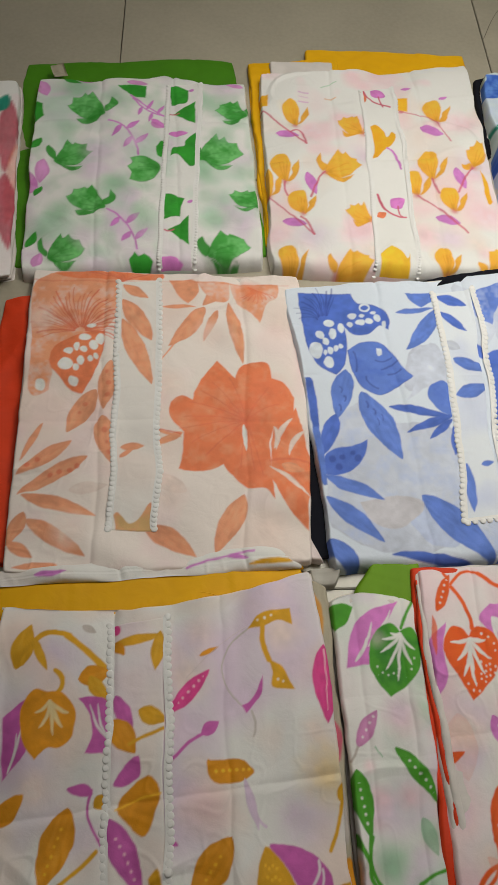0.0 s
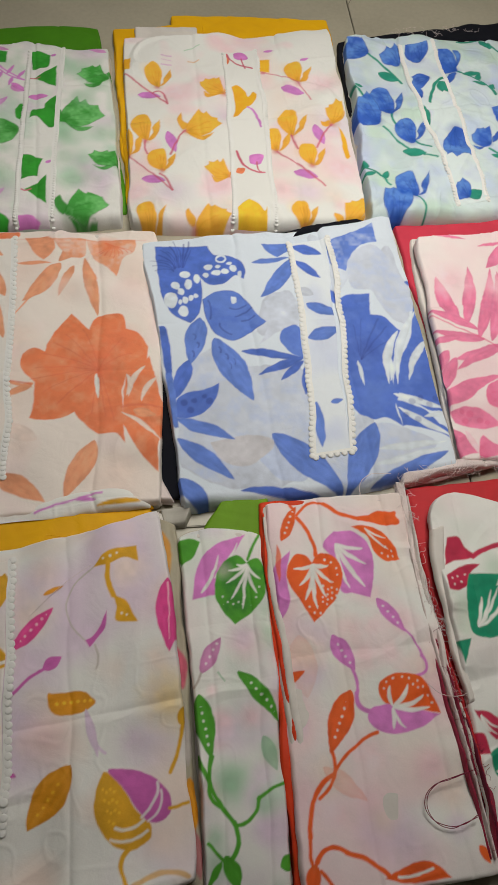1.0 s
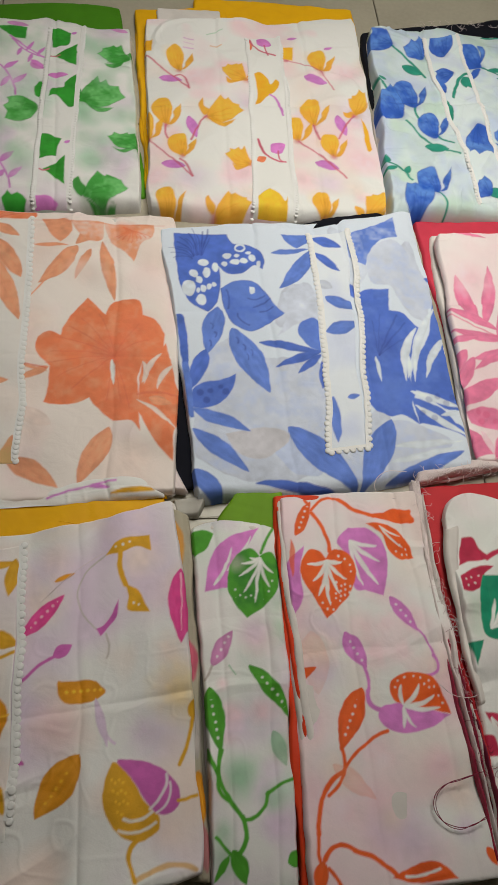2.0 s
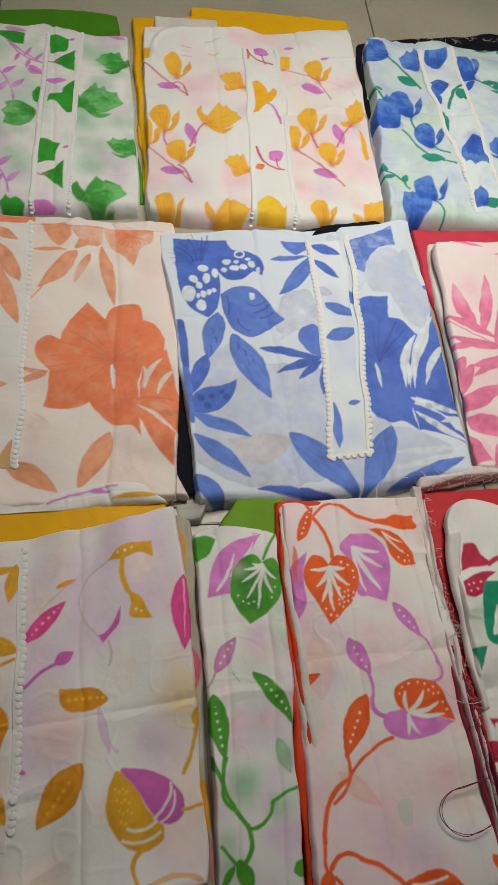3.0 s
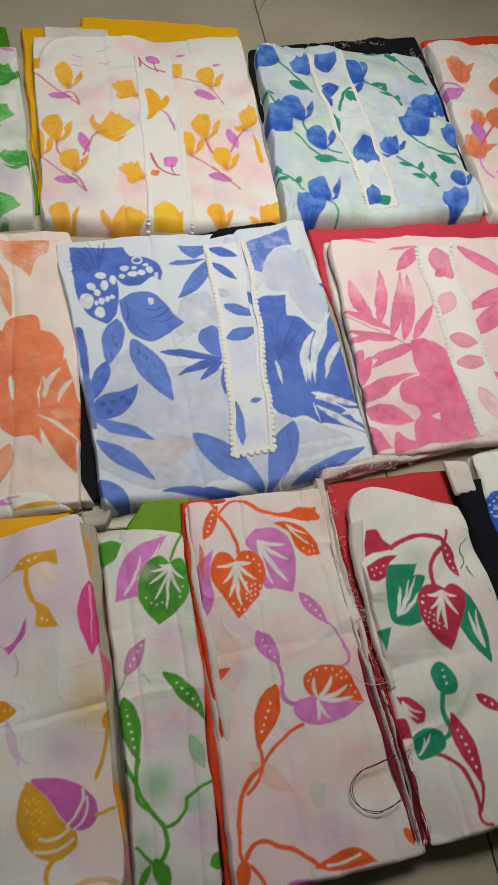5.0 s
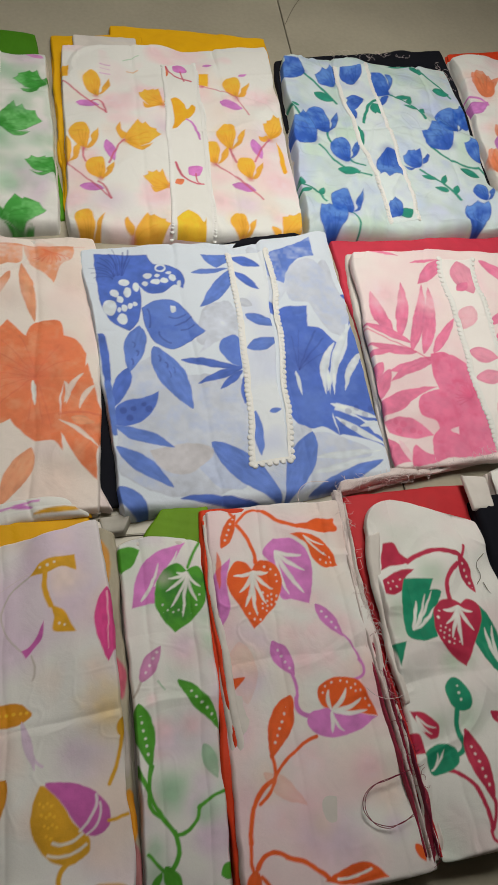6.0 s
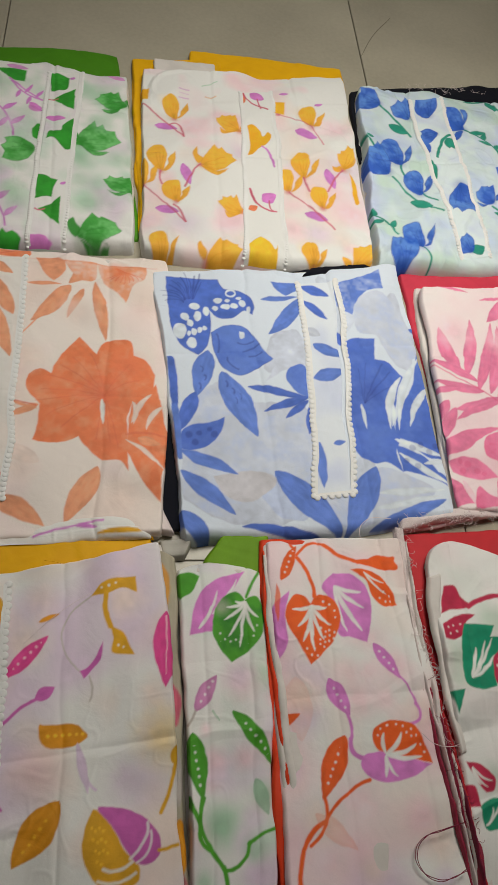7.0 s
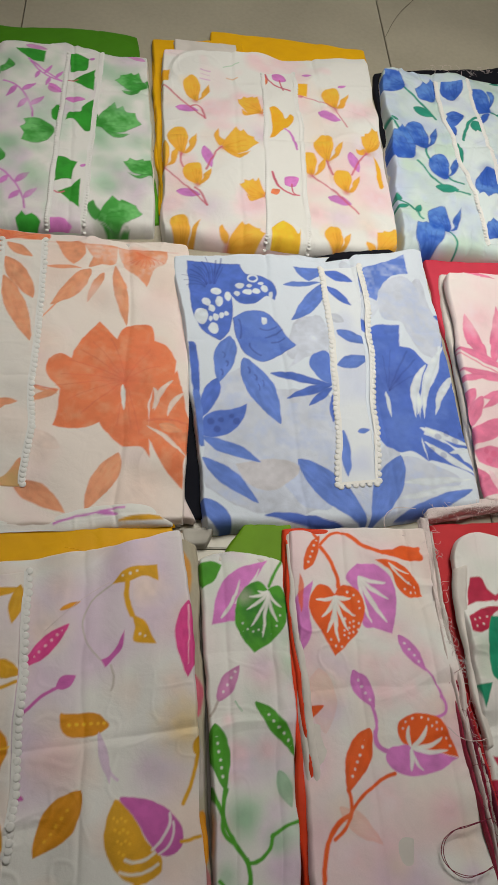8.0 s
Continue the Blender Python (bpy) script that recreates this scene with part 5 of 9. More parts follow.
s.shape(((-0.1240, 0.4860), (-0.1230, 0.4900), (-0.1190, 0.4900), (-0.1170, 0.4860), (-0.1180, 0.4820), (-0.1220, 0.4820)), WHITE)
s.shape(((-0.1090, 0.5000), (-0.1080, 0.5040), (-0.1050, 0.5040), (-0.1030, 0.5000), (-0.1040, 0.4960), (-0.1070, 0.4960)), WHITE)
s.shape(((-0.1030, 0.5040), (-0.1020, 0.5080), (-0.0990, 0.5080), (-0.0970, 0.5040), (-0.0980, 0.4990), (-0.1010, 0.5000)), WHITE)
s.shape(((-0.1630, 0.4610), (-0.1620, 0.4680), (-0.1550, 0.4680), (-0.1510, 0.4610), (-0.1530, 0.4530), (-0.1600, 0.4540)), WHITE)
s.shape(((-0.1180, 0.5470), (-0.1160, 0.5500), (-0.1100, 0.5510), (-0.1070, 0.5480), (-0.1100, 0.5450), (-0.1150, 0.5450)), WHITE)
s.shape(((-0.1280, 0.5150), (-0.1270, 0.5210), (-0.1230, 0.5210), (-0.1210, 0.5150), (-0.1220, 0.5090), (-0.1250, 0.5100)), WHITE)
s.shape(((-0.1700, 0.6240, 1), (-0.1280, 0.6320), (-0.0370, 0.6370, 1), (-0.0410, 0.6270), (-0.0980, 0.6210), (-0.1460, 0.6180)), CORAL, pale=PEACH)
s.stem((-0.0870, 0.6190), (-0.0950, 0.6250), (-0.1270, 0.6290), 0.0020, SALMON, alpha=0.6)
s.stem((-0.0870, 0.6190), (-0.0920, 0.6250), (-0.1190, 0.6330), 0.0010, SALMON, alpha=0.6)
s.stem((-0.0870, 0.6190), (-0.0900, 0.6260), (-0.1090, 0.6310), 0.0014, SALMON, alpha=0.6)
s.stem((-0.0870, 0.6190), (-0.0870, 0.6260), (-0.1010, 0.6350), 0.0010, SALMON, alpha=0.6)
s.stem((-0.0870, 0.6190), (-0.0840, 0.6260), (-0.0910, 0.6330), 0.0020, SALMON, alpha=0.6)
s.stem((-0.0870, 0.6190), (-0.0810, 0.6260), (-0.0830, 0.6370), 0.0010, SALMON, alpha=0.6)
s.stem((-0.0870, 0.6190), (-0.0790, 0.6270), (-0.0730, 0.6350), 0.0010, SALMON, alpha=0.6)
s.stem((-0.0870, 0.6190), (-0.0760, 0.6270), (-0.0650, 0.6390), 0.0010, SALMON, alpha=0.6)
s.stem((-0.0870, 0.6190), (-0.0730, 0.6270), (-0.0550, 0.6360), 0.0020, SALMON, alpha=0.6)
s.stem((-0.0870, 0.6190), (-0.0700, 0.6280), (-0.0470, 0.6410), 0.0014, SALMON, alpha=0.6)
s.leaf((-0.0930, 0.4600), (-0.1160, 0.4020), 0.0252, PEACH)
s.leaf((-0.0810, 0.4250), (-0.0620, 0.3690), 0.0251, PEACH)
s.leaf((-0.0810, 0.5000), (-0.0810, 0.4340), 0.0221, PEACH)
s.spot((-0.0840, 0.4840), 0.0022, SALMON, alpha=0.6)
s.spot((-0.0800, 0.4690), 0.0032, SALMON, alpha=0.6)
s.spot((-0.0790, 0.4540), 0.0032, SALMON, alpha=0.6)
s.spot((-0.0750, 0.4070), 0.0032, SALMON, alpha=0.6)
s.spot((-0.0700, 0.3930), 0.0020, SALMON, alpha=0.6)
s.spot((-0.0660, 0.3810), 0.0030, SALMON, alpha=0.6)
s.spot((-0.1020, 0.4400), 0.0030, SALMON, alpha=0.6)
s.spot((-0.1070, 0.4290), 0.0020, SALMON, alpha=0.6)
s.leaf((-0.0880, 0.3730), (-0.1550, 0.3260), 0.0181, PEACH)
s.leaf((-0.1080, 0.3920), (-0.1600, 0.3460), 0.0160, PEACH)
s.leaf((-0.1430, 0.4100), (-0.1590, 0.3620), 0.0071, PEACH)
s.leaf((-0.1510, 0.3250), (-0.0700, 0.3100), 0.0160, PEACH)
s.leaf((-0.1410, 0.2990), (-0.0730, 0.2640), 0.0181, PEACH)
s.leaf((-0.1550, 0.2730), (-0.1250, 0.2580), 0.0120, PEACH)
s.leaf((-0.1430, 0.3070), (-0.1550, 0.2690), 0.0170, PEACH)
s.leaf((-0.0990, 0.2530), (-0.1430, 0.2460), 0.0081, PEACH)
s.spot((-0.1150, 0.3530), 0.0030, SALMON, alpha=0.7)
s.spot((-0.1040, 0.3560), 0.0030, SALMON, alpha=0.7)
s.spot((-0.0970, 0.3610), 0.0030, SALMON, alpha=0.7)
s.spot((-0.1410, 0.3660), 0.0030, SALMON, alpha=0.7)
s.spot((-0.1500, 0.3580), 0.0030, SALMON, alpha=0.7)
s.spot((-0.1240, 0.3490), 0.0030, SALMON, alpha=0.7)
s.leaf((0.0180, 0.5920), (-0.0190, 0.5280), 0.0201, PEACH, bend=0.004)
s.stem((-0.0110, 0.5420), (-0.0170, 0.5220), (-0.0260, 0.5070), 0.0020, PEACH)
s.leaf((0.0350, 0.5900), (0.0210, 0.5400), 0.0100, PEACH)
s.leaf((0.0470, 0.6010), (0.0710, 0.5130), 0.0160, PEACH)
s.leaf((-0.0320, 0.5850), (0.0080, 0.5900), 0.0071, PEACH)
s.leaf((0.0430, 0.6320), (0.0160, 0.5940), 0.0181, PEACH)
s.shape(((-0.0290, 0.6280, 1), (0.0060, 0.6290, 1), (0.0090, 0.6130), (-0.0020, 0.5940, 1), (-0.0150, 0.6050)), PEACH)
s.shape(((0.0050, 0.6290, 1), (0.0450, 0.6330, 1), (0.0460, 0.6060), (0.0300, 0.6020), (0.0160, 0.6130)), PEACH, pale=BLUSH)
s.shape(((0.0450, 0.6320, 1), (0.1060, 0.6370, 1), (0.1070, 0.6160), (0.0950, 0.6040), (0.0870, 0.5750, 1), (0.0720, 0.5910), (0.0560, 0.6030)), PEACH, pale=BLUSH)
s.stem((0.0700, 0.6280), (0.0730, 0.6190), (0.0600, 0.6110), 0.0020, SALMON, alpha=0.7)
s.stem((0.0700, 0.6280), (0.0750, 0.6190), (0.0650, 0.6090), 0.0020, SALMON, alpha=0.7)
s.stem((0.0700, 0.6280), (0.0770, 0.6200), (0.0710, 0.6070), 0.0020, SALMON, alpha=0.7)
s.stem((0.0700, 0.6280), (0.0790, 0.6200), (0.0770, 0.6040), 0.0010, SALMON, alpha=0.7)
s.stem((0.0700, 0.6280), (0.0810, 0.6200), (0.0820, 0.6020), 0.0010, SALMON, alpha=0.7)
s.stem((0.0700, 0.6280), (0.0830, 0.6200), (0.0880, 0.6060), 0.0010, SALMON, alpha=0.7)
s.stem((0.0700, 0.6280), (0.0860, 0.6200), (0.0930, 0.6090), 0.0014, SALMON, alpha=0.7)
s.stem((0.0700, 0.6280), (0.0880, 0.6210), (0.0990, 0.6120), 0.0010, SALMON, alpha=0.7)
s.stem((0.0700, 0.6280), (0.0900, 0.6210), (0.1040, 0.6150), 0.0010, SALMON, alpha=0.7)
s.blob((0.0740, 0.6230), 0.0181, CORAL, 0.7)
s.shape(((0.0120, 0.4120, 1), (-0.0010, 0.4250), (-0.0070, 0.4360), (-0.0060, 0.4510), (0.0040, 0.4600), (0.0180, 0.4550, 1), (0.0190, 0.4700), (0.0270, 0.4930), (0.0400, 0.5140, 1), (0.0530, 0.5010), (0.0630, 0.4910, 1), (0.0680, 0.5080), (0.0810, 0.5150), (0.0990, 0.5160), (0.1050, 0.4950, 1), (0.1210, 0.4880), (0.1320, 0.4710, 1), (0.1310, 0.4460), (0.1240, 0.4330), (0.1100, 0.4270, 1), (0.1070, 0.4050), (0.1110, 0.3740), (0.1150, 0.3410, 1), (0.1040, 0.3520), (0.0870, 0.3510), (0.0700, 0.3630), (0.0580, 0.3770, 1), (0.0440, 0.3690), (0.0280, 0.3670), (0.0100, 0.3690, 1), (0.0130, 0.3860), (0.0120, 0.3990, 1)), CORAL, pale=PEACH)
s.shape(((0.1100, 0.4270, 1), (0.1210, 0.4340), (0.1340, 0.4570, 1), (0.1490, 0.4070), (0.1590, 0.3900), (0.1570, 0.3640), (0.1510, 0.3350), (0.1530, 0.3090, 1), (0.1370, 0.3240), (0.1220, 0.3450), (0.1100, 0.3670, 1), (0.1090, 0.3980)), CORAL, pale=PEACH)
s.leaf((0.0110, 0.4110), (-0.0200, 0.3940), 0.0081, PEACH)
s.leaf((-0.0230, 0.4120), (0.0100, 0.4060), 0.0030, PEACH)
s.stem((0.0080, 0.4090), (-0.0110, 0.4120), (-0.0310, 0.4130), 0.0014, SALMON)
s.stem((0.0790, 0.4350), (0.0440, 0.4360), (0.0100, 0.4320), 0.0010, SALMON, alpha=0.6)
s.stem((0.0790, 0.4350), (0.0470, 0.4470), (0.0140, 0.4520), 0.0014, SALMON, alpha=0.6)
s.stem((0.0790, 0.4350), (0.0520, 0.4550), (0.0250, 0.4690), 0.0014, SALMON, alpha=0.6)
s.stem((0.0790, 0.4350), (0.0580, 0.4610), (0.0370, 0.4820), 0.0010, SALMON, alpha=0.6)
s.stem((0.0790, 0.4350), (0.0420, 0.4280), (0.0070, 0.4150), 0.0010, SALMON, alpha=0.6)
s.stem((0.0790, 0.4350), (0.0500, 0.4210), (0.0220, 0.4010), 0.0010, SALMON, alpha=0.6)
s.stem((0.0790, 0.4350), (0.0590, 0.4130), (0.0390, 0.3870), 0.0014, SALMON, alpha=0.6)
s.stem((0.0790, 0.4350), (0.0680, 0.4660), (0.0560, 0.4910), 0.0010, SALMON, alpha=0.6)
s.stem((0.0790, 0.4350), (0.0900, 0.4610), (0.1020, 0.4820), 0.0010, SALMON, alpha=0.6)
s.stem((0.0790, 0.4350), (0.0970, 0.4500), (0.1150, 0.4600), 0.0010, SALMON, alpha=0.6)
s.stem((0.0790, 0.4350), (0.0850, 0.4060), (0.0920, 0.3730), 0.0010, SALMON, alpha=0.6)
s.stem((0.0790, 0.4350), (0.0910, 0.4030), (0.1020, 0.3670), 0.0010, SALMON, alpha=0.6)
s.stem((0.0790, 0.4350), (0.0780, 0.4070), (0.0770, 0.3750), 0.0010, SALMON, alpha=0.6)
s.blob((0.0750, 0.4370), 0.0321, SALMON, 0.55)
s.blob((0.0990, 0.4780), 0.0251, SALMON, 0.3)
s.blob((0.0920, 0.3760), 0.0251, SALMON, 0.3)
s.leaf((0.0770, 0.4300), (0.0820, 0.3960), 0.0051, WHITE)
s.leaf((0.1110, 0.4300), (0.1120, 0.4030), 0.0060, BLUSH, bend=0.004)
s.leaf((0.1310, 0.4420), (0.1150, 0.4020), 0.0061, BLUSH, bend=-0.005)
s.leaf((0.1450, 0.4260), (0.1290, 0.3960), 0.0060, BLUSH, bend=-0.005)
s.leaf((0.1080, 0.3800), (0.1540, 0.3450), 0.0051, BLUSH, bend=0.004)
s.stem((0.1080, 0.3870), (0.1310, 0.3920), (0.1560, 0.3900), 0.0030, SALMON, alpha=0.6)
s.leaf((0.1210, 0.3840), (0.1470, 0.3770), 0.0130, PEACH)
s.leaf((0.0840, 0.3430), (0.0570, 0.2780), 0.0241, PEACH)
s.leaf((-0.0200, 0.3030), (0.0390, 0.2730), 0.0211, PEACH, bend=0.002)
s.leaf((0.0220, 0.3420), (-0.0170, 0.3600), 0.0181, BLUSH, alpha=0.7)
s.leaf((-0.1020, 0.3330), (-0.0620, 0.3430), 0.0140, BLUSH, alpha=0.6)
s.stem((-0.2000, 0.6100), (-0.1250, 0.6150), (-0.0420, 0.6230), 0.0022, SALMON, alpha=0.4)
s.stem((-0.0430, 0.6250), (0.0410, 0.6300), (0.1190, 0.6370), 0.0010, SALMON, alpha=0.35)
s.blob((-0.0120, 0.4750), 0.0231, BLUSH, 0.6)
s.blob((-0.1760, 0.5550), 0.0242, BLUSH, 0.6)
s.blob((0.0040, 0.3350), 0.0211, BLUSH, 0.6)
s.blob((0.1130, 0.3120), 0.0221, BLUSH, 0.6)
s.blob((-0.0940, 0.2890), 0.0211, BLUSH, 0.6)
s.blob((0.0340, 0.5510), 0.0242, BLUSH, 0.6)
k = Sheet((-0.0885, 0.6184), (-0.0428, 0.6268), (-0.0088, 0.2973), (-0.0513, 0.2938), 0, 0, edge=0.002, on=s, lift=0.0009, ground=lin(238, 233, 228), seed=5)
k.tint(BLUSH, 0.05, 0.5, 5)
k.leaf((-0.0810, 0.5910), (-0.0380, 0.5330), 0.0231, PEACH)
k.leaf((-0.0770, 0.5600), (-0.0300, 0.4700), 0.0231, PEACH)
k.leaf((-0.0550, 0.3880), (-0.0290, 0.3920), 0.0091, PEACH)
k.leaf((-0.0540, 0.3760), (-0.0390, 0.3890), 0.0060, PEACH)
k.leaf((-0.0840, 0.6130), (-0.0510, 0.5960), 0.0141, PEACH)
k.leaf((-0.0140, 0.3050), (-0.0140, 0.3270), 0.0100, PEACH)
k.shape(((-0.0510, 0.3100, 1), (-0.0460, 0.3130), (-0.0350, 0.3030), (-0.0250, 0.3080), (-0.0170, 0.3220), (-0.0110, 0.3180, 1), (-0.0090, 0.2970, 1), (-0.0470, 0.2940, 1)), lin(216, 176, 120), pale=PEACH)
k.build("placket", top, "white placket strip with peach print")
lace(top, s, (-0.0892, 0.6183), (-0.0526, 0.2950), 1, m=(-0.0658, 0.4399))
lace(top, s, (-0.0435, 0.6267), (-0.0097, 0.2997), -1, m=(-0.0226, 0.4439))
layers(top, s, 5, 0, 0.0134)
s.build("printed_fabric", top, "white cotton printed with large peach flowers and leaves")
plain(top, "folded_layer", "pale peach inner fold slipping out", PALEPINKCLOTH, (0.1260, 0.3000), (0.1530, 0.3110), (0.1710, 0.2780), (0.1390, 0.2800), 0.002, 0.014, seed=64, wrinkle=0.004, edge=0.004)

top = cloth_set("white dress fabric printed with large blue flowers folded over navy cloth")
plain(top, "lining", "plain navy cotton cloth folded beneath", NAVYCLOTH, (0.1268, 0.6001), (0.4039, 0.7193), (0.4812, 0.3467), (0.1545, 0.2836), 0.0, 0.012, seed=12, bow=(0, 0.002, 0.003, -0.003))
s = Sheet((0.1111, 0.6321), (0.4413, 0.6990), (0.4815, 0.3239), (0.1802, 0.2679), 0, 0.024, seed=7, nose=0.012, ground=lin(220, 229, 242), bow=(-0.002, 0.001, 0.002, -0.002))
s.poly(((0.1675, 0.3224), (0.1763, 0.3851), (0.2165, 0.4346), (0.2550, 0.4475), (0.3211, 0.4489), (0.3218, 0.3333), (0.2937, 0.2973), (0.2165, 0.2923)), MIST, smooth=1)
s.poly(((0.2203, 0.3419), (0.2443, 0.3584), (0.2754, 0.3449), (0.2389, 0.3306)), TAUPE, alpha=0.35)
s.poly(((0.2670, 0.5562), (0.3021, 0.5619), (0.3086, 0.5115), (0.2544, 0.4789)), MIST)
s.poly(((0.3961, 0.5771), (0.4316, 0.6582), (0.4482, 0.5855), (0.4492, 0.5157), (0.4216, 0.5285)), MIST)
s.poly(((0.3310, 0.3276), (0.3861, 0.4119), (0.3946, 0.3415), (0.4181, 0.3171), (0.3424, 0.2992)), MIST, alpha=0.8)
s.poly(((0.3183, 0.6772), (0.3908, 0.6129), (0.3513, 0.5435)), MIST, alpha=0.6)
s.poly(((0.1574, 0.3756), (0.1906, 0.4386), (0.2045, 0.4179)), SKY, alpha=0.8)
s.poly(((0.2509, 0.3387), (0.2941, 0.3714), (0.3181, 0.3064), (0.2817, 0.3025)), SKY, alpha=0.6)
s.shape(((0.1680, 0.4350, 1), (0.2150, 0.4710), (0.2680, 0.4290), (0.3170, 0.4410), (0.3170, 0.3400), (0.2680, 0.3560), (0.2200, 0.2990), (0.1750, 0.3220, 1)), MIST, pale=SKY)
s.shape(((0.3760, 0.6260, 1), (0.4140, 0.6400), (0.4530, 0.5800), (0.4570, 0.5450), (0.4210, 0.5370), (0.4010, 0.5650), (0.3770, 0.5720)), MIST, pale=SKY)
s.shape(((0.2680, 0.5420, 1), (0.2990, 0.5630), (0.3120, 0.5130), (0.2810, 0.4930), (0.2610, 0.4750, 1), (0.2740, 0.5090)), MIST)
s.shape(((0.2070, 0.3450, 1), (0.2490, 0.3580), (0.2770, 0.3500), (0.2500, 0.3210), (0.2190, 0.3250)), lin(204, 202, 210))
s.shape(((0.3290, 0.3340, 1), (0.3880, 0.3770), (0.4330, 0.3700), (0.4570, 0.3500), (0.3900, 0.3110), (0.3520, 0.3020)), MIST, pale=SKY)
s.shape(((0.1310, 0.6250, 1), (0.1610, 0.6270), (0.1980, 0.6280, 1), (0.2050, 0.6150), (0.2200, 0.6150), (0.2360, 0.6100), (0.2450, 0.5940), (0.2440, 0.5780, 1), (0.2330, 0.5840), (0.2210, 0.5690), (0.2020, 0.5660), (0.1890, 0.5770, 1), (0.1930, 0.5510), (0.1900, 0.5210), (0.1810, 0.5050, 1), (0.1610, 0.5140), (0.1460, 0.5360), (0.1420, 0.5540), (0.1370, 0.5840)), COBALT, lip=DKBLUE)
s.stem((0.1570, 0.5840), (0.1490, 0.5870), (0.1350, 0.5830), 0.0010, DKBLUE, alpha=0.6)
s.stem((0.1570, 0.5850), (0.1460, 0.5910), (0.1310, 0.5900), 0.0010, DKBLUE, alpha=0.6)
s.stem((0.1570, 0.5870), (0.1450, 0.5960), (0.1280, 0.5990), 0.0010, DKBLUE, alpha=0.6)
s.stem((0.1580, 0.5880), (0.1510, 0.5980), (0.1380, 0.6020), 0.0010, DKBLUE, alpha=0.6)
s.stem((0.1580, 0.5890), (0.1500, 0.6030), (0.1370, 0.6110), 0.0020, DKBLUE, alpha=0.6)
s.stem((0.1590, 0.5900), (0.1510, 0.6090), (0.1380, 0.6200), 0.0010, DKBLUE, alpha=0.6)
s.stem((0.1600, 0.5910), (0.1560, 0.6070), (0.1470, 0.6170), 0.0010, DKBLUE, alpha=0.6)
s.stem((0.1620, 0.5910), (0.1580, 0.6120), (0.1500, 0.6260), 0.0020, DKBLUE, alpha=0.6)
s.stem((0.1630, 0.5920), (0.1600, 0.6170), (0.1540, 0.6340), 0.0010, DKBLUE, alpha=0.6)
s.stem((0.1640, 0.5920), (0.1650, 0.6120), (0.1610, 0.6250), 0.0014, DKBLUE, alpha=0.6)
s.stem((0.1660, 0.5920), (0.1680, 0.6150), (0.1670, 0.6310), 0.0020, DKBLUE, alpha=0.6)
s.stem((0.1670, 0.5920), (0.1720, 0.6180), (0.1730, 0.6350), 0.0020, DKBLUE, alpha=0.6)
s.stem((0.1680, 0.5920), (0.1740, 0.6100), (0.1760, 0.6220), 0.0010, DKBLUE, alpha=0.6)
s.shape(((0.1470, 0.5360), (0.1510, 0.5470), (0.1600, 0.5470), (0.1630, 0.5370), (0.1590, 0.5250), (0.1510, 0.5270)), ICE)
s.shape(((0.1650, 0.5210), (0.1680, 0.5290), (0.1740, 0.5290), (0.1770, 0.5210), (0.1740, 0.5140), (0.1680, 0.5150)), ICE)
s.shape(((0.1540, 0.5610), (0.1570, 0.5670), (0.1630, 0.5670), (0.1660, 0.5610), (0.1630, 0.5550), (0.1570, 0.5560)), ICE)
s.shape(((0.1640, 0.5800), (0.1670, 0.5850), (0.1740, 0.5850), (0.1770, 0.5800), (0.1730, 0.5750), (0.1670, 0.5760)), ICE)
s.shape(((0.1710, 0.5650), (0.1730, 0.5720), (0.1780, 0.5720), (0.1800, 0.5650), (0.1770, 0.5570), (0.1730, 0.5580)), ICE)
s.shape(((0.1810, 0.5740), (0.1830, 0.5810), (0.1880, 0.5810), (0.1890, 0.5750), (0.1870, 0.5680), (0.1830, 0.5690)), ICE)
s.shape(((0.1630, 0.5510), (0.1640, 0.5570), (0.1690, 0.5570), (0.1710, 0.5520), (0.1690, 0.5460), (0.1640, 0.5470)), ICE)
s.shape(((0.1690, 0.5380), (0.1700, 0.5430), (0.1750, 0.5430), (0.1770, 0.5390), (0.1750, 0.5340), (0.1710, 0.5340)), ICE)
s.shape(((0.1770, 0.5430), (0.1780, 0.5470), (0.1820, 0.5470), (0.1830, 0.5430), (0.1810, 0.5390), (0.1780, 0.5390)), ICE)
s.shape(((0.1830, 0.5470), (0.1840, 0.5500), (0.1870, 0.5500), (0.1890, 0.5470), (0.1870, 0.5440), (0.1840, 0.5440)), ICE)
s.shape(((0.1640, 0.5340), (0.1650, 0.5380), (0.1680, 0.5380), (0.1690, 0.5350), (0.1670, 0.5310), (0.1650, 0.5320)), ICE)
s.shape(((0.2080, 0.6080), (0.2110, 0.6140), (0.2190, 0.6150), (0.2220, 0.6090), (0.2180, 0.6030), (0.2110, 0.6030)), ICE)
s.shape(((0.1940, 0.5940), (0.1970, 0.5980), (0.2030, 0.5980), (0.2050, 0.5950), (0.2020, 0.5900), (0.1970, 0.5900)), ICE)
s.shape(((0.2030, 0.5850), (0.2060, 0.5890), (0.2130, 0.5900), (0.2150, 0.5860), (0.2120, 0.5810), (0.2050, 0.5820)), ICE)
s.shape(((0.2150, 0.5870), (0.2180, 0.5920), (0.2230, 0.5920), (0.2250, 0.5880), (0.2220, 0.5840), (0.2170, 0.5840)), ICE)
s.shape(((0.2260, 0.5940), (0.2280, 0.5990), (0.2330, 0.5990), (0.2350, 0.5940), (0.2320, 0.5890), (0.2280, 0.5900)), ICE)
s.shape(((0.2360, 0.5860), (0.2370, 0.5910), (0.2400, 0.5910), (0.2410, 0.5860), (0.2400, 0.5810), (0.2370, 0.5820)), ICE)
